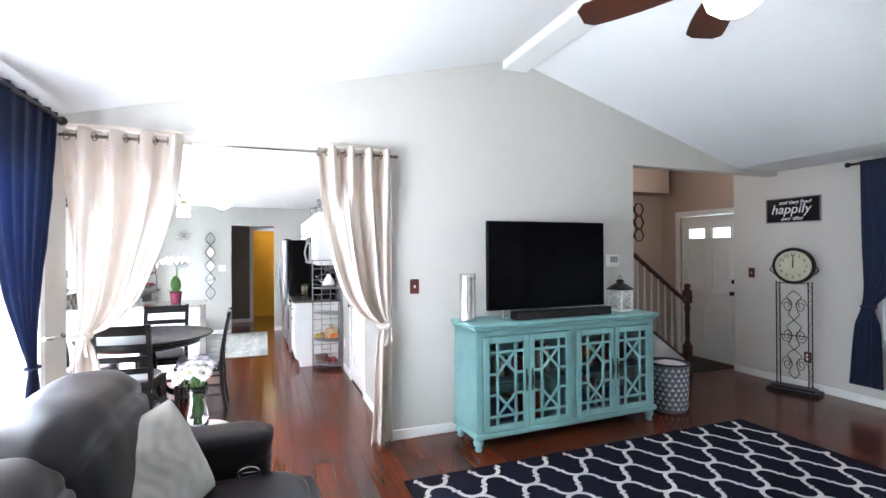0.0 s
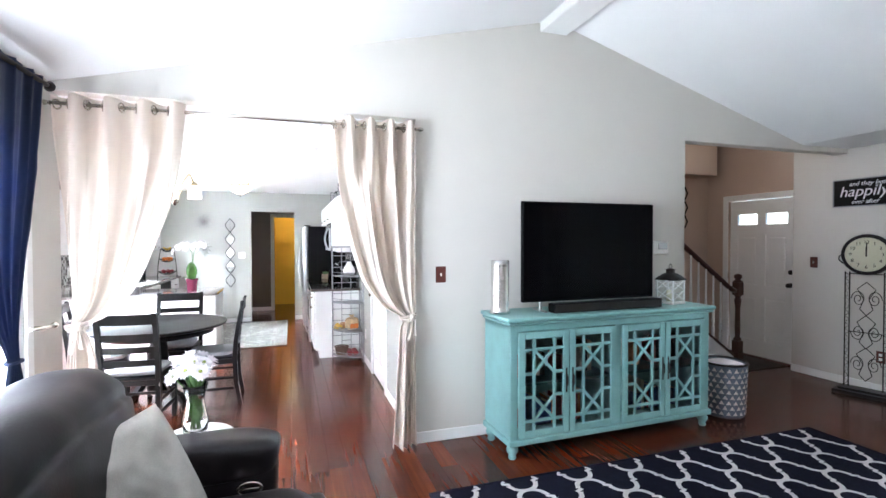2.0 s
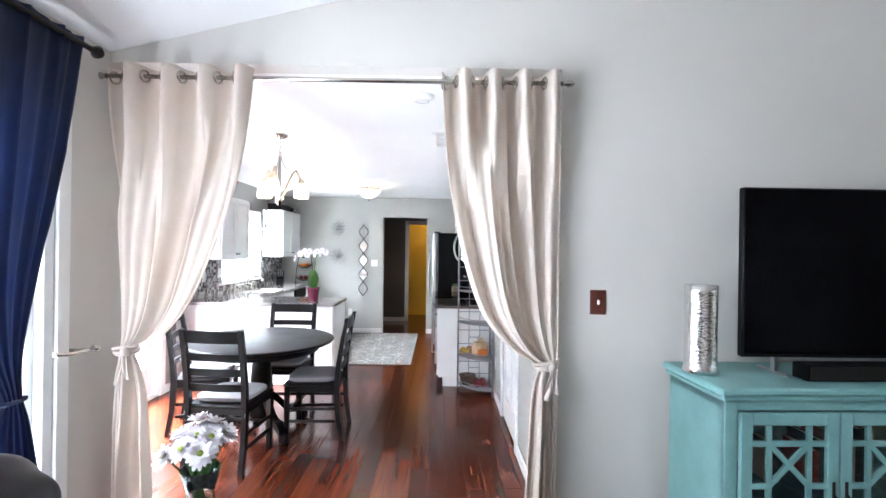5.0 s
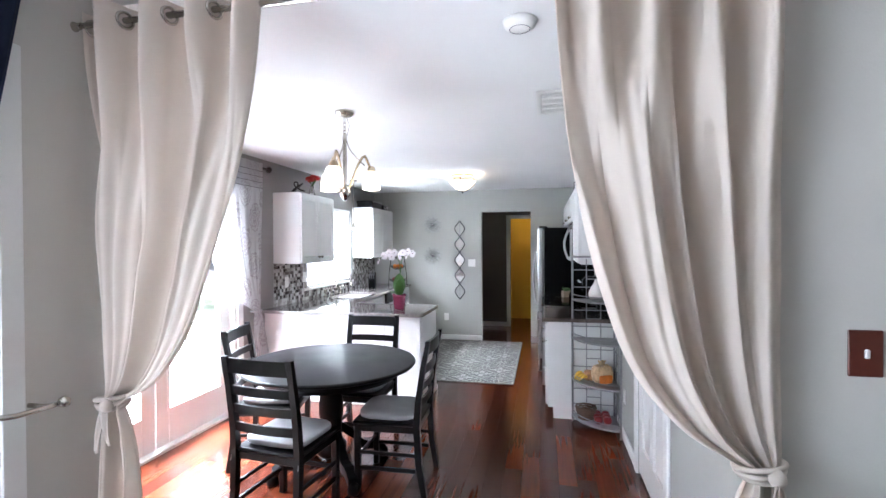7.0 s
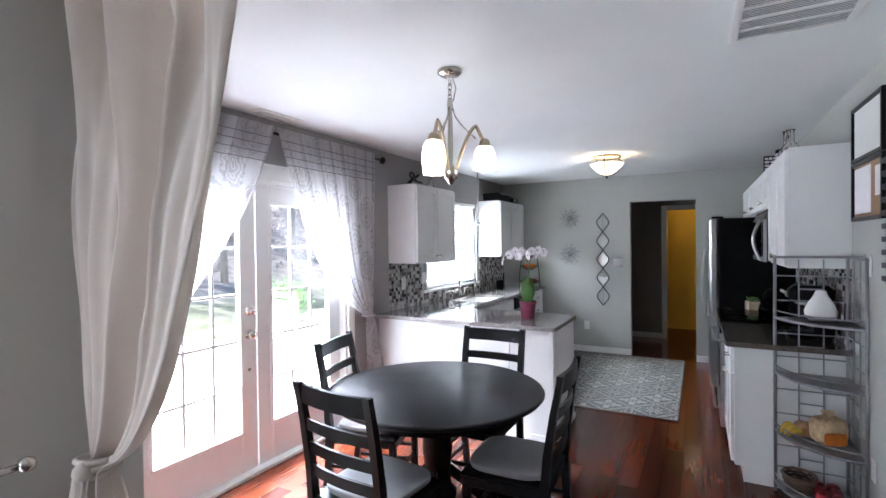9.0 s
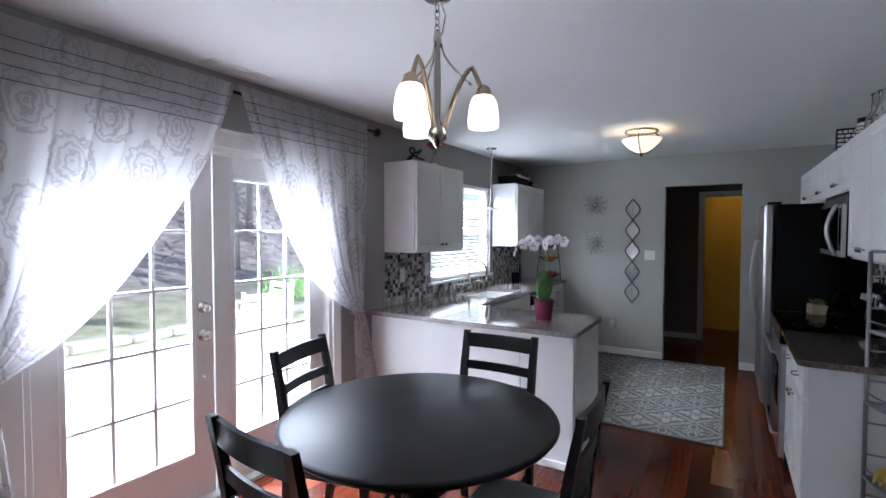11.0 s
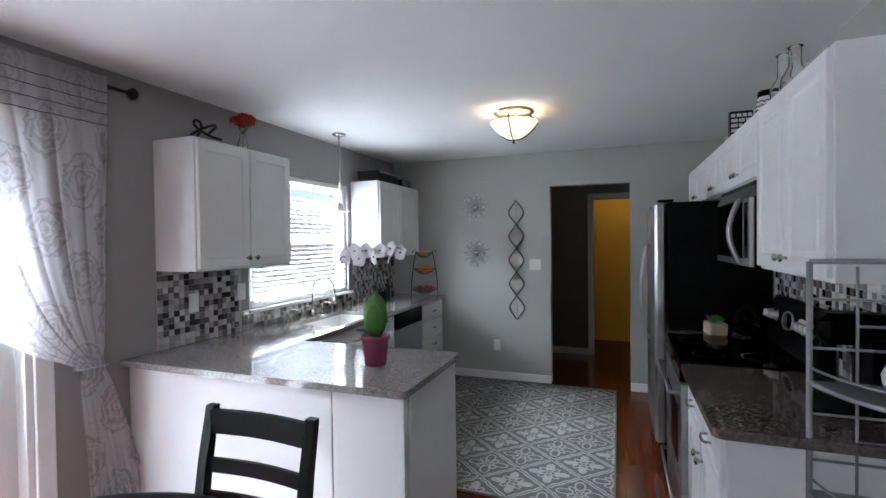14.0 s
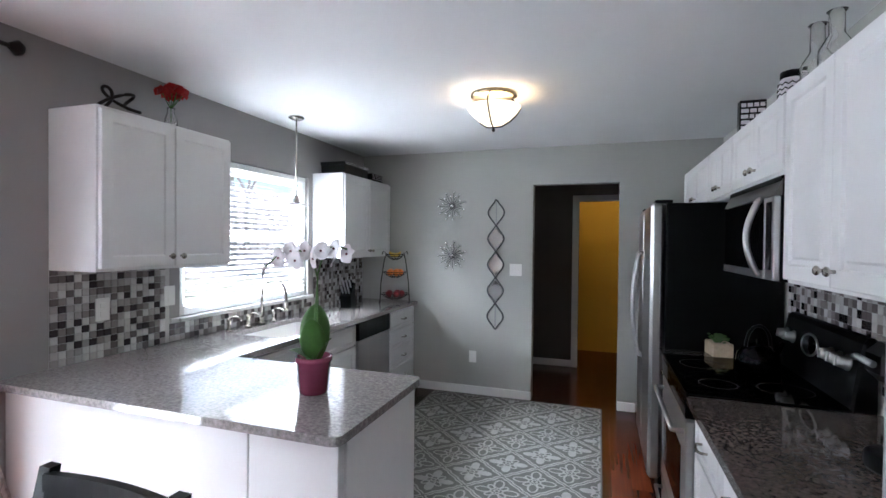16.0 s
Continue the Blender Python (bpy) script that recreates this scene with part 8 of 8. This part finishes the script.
M_SHRUB = material("sunlit_shrub_leaf", (0.13, 0.24, 0.07), 0.6, vary=0.4, scale=3)


def tree(x, y, h, seed, leafy):
    r = random.Random(seed)
    t = thing("tree", "bare garden tree with thin branches" if not leafy else "small leafy garden shrub", "tree", pose(x, y, ground_z(x) - 0.03), group="garden trees")
    limbs = S()

    def grow(p, d, l, rad, depth):
        q = p + d * l
        m = p + d * l * 0.5 + Vector((r.uniform(-1, 1), r.uniform(-1, 1), 0)) * l * 0.06
        limbs.tube([p, m, q], [rad, rad * 0.85, rad * 0.65], 6)
        if depth == 0:
            tips.append(q)
            return
        for _ in range(3 if depth > 1 else 4):
            nd = (d + Vector((r.uniform(-1, 1), r.uniform(-1, 1), r.uniform(-0.2, 0.7))) * 0.7).normalized()
            grow(q, nd, l * r.uniform(0.6, 0.8), rad * 0.6, depth - 1)

    tips = []
    grow(Vector((0, 0, 0)), Vector((0, 0, 1)), h * 0.32, 0.05 * h / 3, 3)
    part("trunk", limbs, M_BARK, t)
    if leafy:
        lv = S()
        for p in tips:
            for _ in range(40):
                c = p + Vector((r.gauss(0, 0.16), r.gauss(0, 0.16), r.gauss(0, 0.13)))
                u = Vector((r.uniform(-1, 1), r.uniform(-1, 1), r.uniform(-1, 1))).normalized() * 0.032
                w = u.orthogonal().normalized() * 0.015
                lv.add([c - u, c + w, c + u, c - w], [(0, 1, 2, 3)])
        part("crown", lv, M_SHRUB, t)


rw = random.Random(77)
for i in range(34):
    tree(-12.0 - 0.55 * i + rw.uniform(-0.6, 0.6), -2.0 + (7.3 * i) % 31 + rw.uniform(-1, 1), rw.uniform(7.0, 11.0), 50 + i, False)
tree(-7.2, 9.85, 1.15, 90, True)
hedge = S()
for i in range(9000):
    x, y = rnd.uniform(-34, -13), rnd.uniform(-14, 44)
    z = ground_z(x) + abs(rnd.gauss(0, 0.45))
    u = Vector((rnd.uniform(-1, 1), rnd.uniform(-1, 1), rnd.uniform(-0.4, 1))).normalized() * rnd.uniform(0.10, 0.26)
    w = u.orthogonal().normalized() * 0.045
    c = Vector((x, y, z))
    hedge.add([c - u, c + w, c + u, c - w], [(0, 1, 2, 3)])
# the brush colour is paled for glare as well
single("far_shrubs", hedge, material("winter_brush", (0.52, 0.47, 0.42), 0.9, vary=0.4, scale=1.0), "brown winter brush on the wooded bank", "shrubs", kind="stuff")

# slatted garden chairs and a low table on the patio
M_PATIO = material("pale_weathered_teak", (0.46, 0.42, 0.37), 0.8, vary=0.25, scale=9, stretch=(1, 6, 1))


def garden_chair(m):
    g = thing("garden_chair", "weathered slatted wooden garden chair on the patio", "chair", m, group="patio chairs")
    for sx in (-0.27, 0.27):
        part("back_leg", bent_post(sx, [(-0.08, 0.0, 0.02), (0.0, 0.42, 0.022), (-0.10, 0.92, 0.018)], 0.04), M_PATIO, g)
        part("leg", S().box(sx - 0.02, 0.44, 0, sx + 0.02, 0.48, 0.62, 0.004), M_PATIO, g)
        part("armrest", S().box(sx - 0.035, -0.03, 0.62, sx + 0.035, 0.52, 0.645, 0.006), M_PATIO, g)
    for i in range(5):
        part("seat_slat", S().box(-0.25, 0.02 + 0.095 * i, 0.40, 0.25, 0.095 + 0.095 * i, 0.42, 0.004), M_PATIO, g)
    for i in range(4):
        part("back_slat", S().box(-0.25, -0.02 - 0.024 * i, 0.50 + 0.105 * i, 0.25, -0.002 - 0.024 * i, 0.57 + 0.105 * i, 0.004), M_PATIO, g)
    return g


first = garden_chair(pose(-4.55, 7.25, -0.059, 0, 0, 65))
copy_thing(first, pose(-5.35, 8.05, -0.059, 0, 0, 170))

# ---- rugs ----
def trellis_rug(name, label, x0, x1, y0, y1, ground, line, cell, nx0, ny0, width, m=None):
    """Rows of touching round lobes; a small zigzag sits half-way along each line. nx0, ny0: one crossing of the lattice."""
    r = thing(name, label, "rug", m)
    part("cloth", S().box(x0, y0, 0.0, x1, y1, 0.009, 0.003), ground, r)
    lines = S()
    h = cell / 2
    arc = [(0.44 * math.sin(a), 0.40 * (1 - math.cos(a))) for a in [math.radians(80) * i / 7 for i in range(8)]]
    half = arc + [(0.475, 0.36), (0.41, 0.46)]
    unit = half + [(1 - u, 1 - v) for u, v in reversed(half)]

    def strip(pts, z):
        v = []
        for i, p in enumerate(pts):
            d = pts[min(i + 1, len(pts) - 1)] - pts[max(i - 1, 0)]
            n = Vector((-d.y, d.x, 0)).normalized() * width / 2
            v += [(p.x + n.x, p.y + n.y, z), (p.x - n.x, p.y - n.y, z)]
        lines.add(v, [(2 * i, 2 * i + 1, 2 * i + 3, 2 * i + 2) for i in range(len(pts) - 1)])

    rows = int((y1 - y0) / h) + 3
    cols = int((x1 - x0) / h) + 3
    k0 = int((x0 - nx0) / h) - 2
    j0 = int((y0 - ny0) / h) - 2
    for j in range(j0, j0 + rows + 2):
        for k in range(k0, k0 + cols + 2):
            if (j + k) % 2:
                continue
            for sx in (-1, 1):
                run = []
                for u, v in unit + [(2, 2)]:
                    x, y = nx0 + (k + sx * u) * h, ny0 + (j + v) * h
                    if u < 2 and x0 + 0.014 < x < x1 - 0.014 and y0 + 0.02 < y < y1 - 0.02:
                        run.append(Vector((x, y, 0)))
                    else:
                        if len(run) > 2:
                            strip(run, 0.0106 + 0.0008 * (sx > 0))
                        run = []
    part("pattern", lines, line, r)
    edge = S().box(x0, y0, 0.009, x1, y0 + 0.012, 0.012).box(x0, y1 - 0.012, 0.009, x1, y1, 0.012).box(x0, y0 + 0.012, 0.009, x0 + 0.012, y1 - 0.012, 0.012).box(x1 - 0.012, y0 + 0.012, 0.009, x1, y1 - 0.012, 0.012)
    part("border", edge, ground, r)
    return r


M_NAVYRUG = material("dark_navy_wool", (0.0075, 0.008, 0.017), 0.95, vary=0.35, scale=20, fine=260, bump=0.7, spec=0.08)
M_WHITERUG = material("off_white_wool", (0.60, 0.58, 0.55), 0.95, vary=0.15, scale=20, fine=260, bump=0.7)
M_GREYRUG = material("grey_green_cotton_weave", (0.108, 0.108, 0.094), 0.95, vary=0.2, scale=20, fine=260, bump=0.5)
M_PALERUG = material("pale_cotton_weave", (0.31, 0.305, 0.28), 0.95, vary=0.15, scale=20, fine=260, bump=0.5)
trellis_rug("area_rug", "dark navy rug with white trellis pattern", 0.96, 4.19, -0.2, 2.94, M_NAVYRUG, M_WHITERUG, 0.40, 1.145, 2.785, 0.03)


def flower_rug(name, label, x0, x1, y0, y1, ground, pale):
    """Lozenge lattice in double lines with an eight-petalled flower in each lozenge."""
    r = thing(name, label, "rug")
    part("cloth", S().box(x0, y0, 0.0, x1, y1, 0.008, 0.003), ground, r)
    s = S()
    z = 0.0100

    def clip(x, y):
        return (max(x0 + 0.008, min(x1 - 0.008, x)), max(y0 + 0.008, min(y1 - 0.008, y)), z)

    def stroke(pts, w, closed=False):
        pts = [Vector(p) for p in pts]
        k = len(pts)
        v = []
        for i, p in enumerate(pts):
            d = (pts[(i + 1) % k] - pts[i - 1]) if closed else (pts[min(i + 1, k - 1)] - pts[max(i - 1, 0)])
            n = Vector((-d.y, d.x)).normalized() * w / 2
            v += [clip(p.x + n.x, p.y + n.y), clip(p.x - n.x, p.y - n.y)]
        m = k if closed else k - 1
        s.add(v, [(2 * i, 2 * i + 1, (2 * i + 3) % (2 * k), (2 * i + 2) % (2 * k)) for i in range(m)])

    ux = (x1 - x0) / 4
    uy = (y1 - y0) / 6
    for j in range(-1, 14):
        for i in range(-1, 10):
            if (i + j) % 2:
                continue
            cx, cy = x0 + i * ux / 2, y0 + j * uy / 2
            if not (x0 + 0.02 < cx < x1 - 0.02 and y0 + 0.02 < cy < y1 - 0.02):
                if not (x0 - 0.01 < cx < x1 + 0.01 and y0 - 0.01 < cy < y1 + 0.01):
                    continue
            # wavy lozenge outline
            corner = [(ux / 2, 0), (0, uy / 2), (-ux / 2, 0), (0, -uy / 2)]
            loop = []
            for c in range(4):
                ax, ay = corner[c]
                bx_, by_ = corner[(c + 1) % 4]
                for q in range(8):
                    f = q / 8
                    k = 0.93 + 0.035 * math.sin(6 * math.pi * f)
                    loop.append((cx + k * (ax + (bx_ - ax) * f), cy + k * (ay + (by_ - ay) * f)))
            stroke(loop, 0.012, True)
            kind = (i // 2 + j // 2) % 2
            for p in range(8):
                a = p * math.pi / 4
                big = p % 2 == 0
                l0, l1 = (0.035, 0.135) if big else (0.03, 0.085)
                ww = 0.030 if big else 0.018
                pet = []
                for q in range(12):
                    b = 2 * math.pi * q / 12
                    rr = (l0 + l1) / 2 + (l1 - l0) / 2 * math.cos(b)
                    tt = ww * math.sin(b)
                    px, py = rr * math.cos(a) - tt * math.sin(a), rr * math.sin(a) + tt * math.cos(a)
                    pet.append((cx + px * ux / 0.41, cy + py * uy / 0.39))
                if kind or not big:
                    stroke(pet, 0.012, True)
                else:
                    s.add([clip(x, y) for x, y in pet], [tuple(range(12))])
            stroke([(cx + 0.016 * math.cos(2 * math.pi * q / 10), cy + 0.016 * math.sin(2 * math.pi * q / 10)) for q in range(10)], 0.010, True)
    part("pattern", s, pale, r)
    part("border", S().box(x0, y0, 0.008, x1, y0 + 0.01, 0.0112).box(x0, y1 - 0.01, 0.008, x1, y1, 0.0112).box(x0, y0 + 0.01, 0.008, x0 + 0.01, y1 - 0.01, 0.0112).box(x1 - 0.01, y0 + 0.01, 0.008, x1, y1 - 0.01, 0.0112), ground, r)


flower_rug("kitchen_rug", "grey and off-white flower patterned kitchen rug", -1.52, 0.115, 7.47, 9.775, M_GREYRUG, M_PALERUG)

# ---- floor boards ----
floor = single("floor", S().box(KL - T, YB - T, -0.12, HX + T + 0.1, 12.4, -0.012), M_SUBFLOOR, "dark red-brown varnished hardwood floor", "floor", kind="structure")
rnd = random.Random(7)
BW = 0.121
LENGTHS = (0.8, 1.15, 1.5)
BOARDS = [S().box(0.0006, 0.0006, -0.011, BW - 0.0006, l - 0.0008, 0.0, 0.0012).mesh("board", M_PLANK) for l in LENGTHS]
far, count = S(), 0
x = KL
while x < HX + T:
    y = (YB if x > XL - T else TVW) - rnd.uniform(0, 0.1)
    while y < 12.3:
        k = rnd.randrange(3)
        l = LENGTHS[k]
        inside = -1.0 < x < 1.1 and 2.4 < y < 7.4
        if inside and count < 300:
            part("board", BOARDS[k], M_PLANK, floor, m=pose(x, y, 0))
            count += 1
        else:
            far.box(x + 0.0006, y + 0.0006, -0.011, x + BW - 0.0006, y + l - 0.0008, 0.0)
        y += l
    x += BW
tagged(part("far_boards", far, M_PLANKFAR, floor), kind="stuff")

# ---- mosaic tiles ----
TONES = [(0.0, (0.045, 0.038, 0.040)), (0.16, (0.15, 0.13, 0.125)), (0.32, (0.25, 0.225, 0.215)), (0.50, (0.36, 0.335, 0.32)), (0.66, (0.47, 0.445, 0.43)), (0.80, (0.58, 0.565, 0.545))]
M_TILE = ramp_material("stone_glass_mosaic", TONES, 0.18)
M_TILEFAR = ramp_material("stone_glass_mosaic_far", TONES, 0.18, True)
TS = 0.0365
tile = S().box(0.0, 0.0012, 0.0012, 0.007, TS - 0.0012, TS - 0.0012, 0.0012).mesh("tile", M_TILE)


def backsplash(name, x, sgn, runs, near):
    """Mosaic on a wall at x, proud towards sgn; runs: (y0, y1, z0, z1)."""
    b = thing(name, "mosaic backsplash of small grey and white squares", "backsplash", kind="structure")
    grout, rest, n = S(), S(), 0
    for y0, y1, z0, z1 in runs:
        grout.box(x, y0, z0, x + sgn * 0.003, y1, z1)
        for i in range(int((y1 - y0) / TS)):
            for j in range(int((z1 - z0) / TS + 0.3)):
                y, z = y0 + i * TS, z0 + j * TS
                if z + TS > z1 + 0.02:
                    continue
                xx = x + (0.001 if sgn > 0 else -0.008)
                if near(y) and n < 300:
                    part("tile", tile, M_TILE, b, m=pose(xx, y, z))
                    n += 1
                else:
                    rest.box(xx, y + 0.0012, z + 0.0012, xx + 0.007, y + TS - 0.0012, z + TS - 0.0012)
    part("grout", grout, M_GROUT, b)
    tagged(part("far_tiles", rest, M_TILEFAR, b), kind="stuff")


backsplash("backsplash_garden_wall", KL, 1, [(6.735, WIN[0] - 0.075, TOP, 1.375), (WIN[0] - 0.075, WIN[1] + 0.075, TOP, WIN[2] - 0.03), (WIN[1] + 0.075, KB - 0.01, TOP, 1.375)], lambda y: y < 8.2)
backsplash("backsplash_inner_wall", KR, -1, [(6.56, RY0, TOP, 1.385), (RY0, RY1, 1.13, 1.385), (RY1, 8.29, TOP, 1.80)], lambda y: y < 7.4)
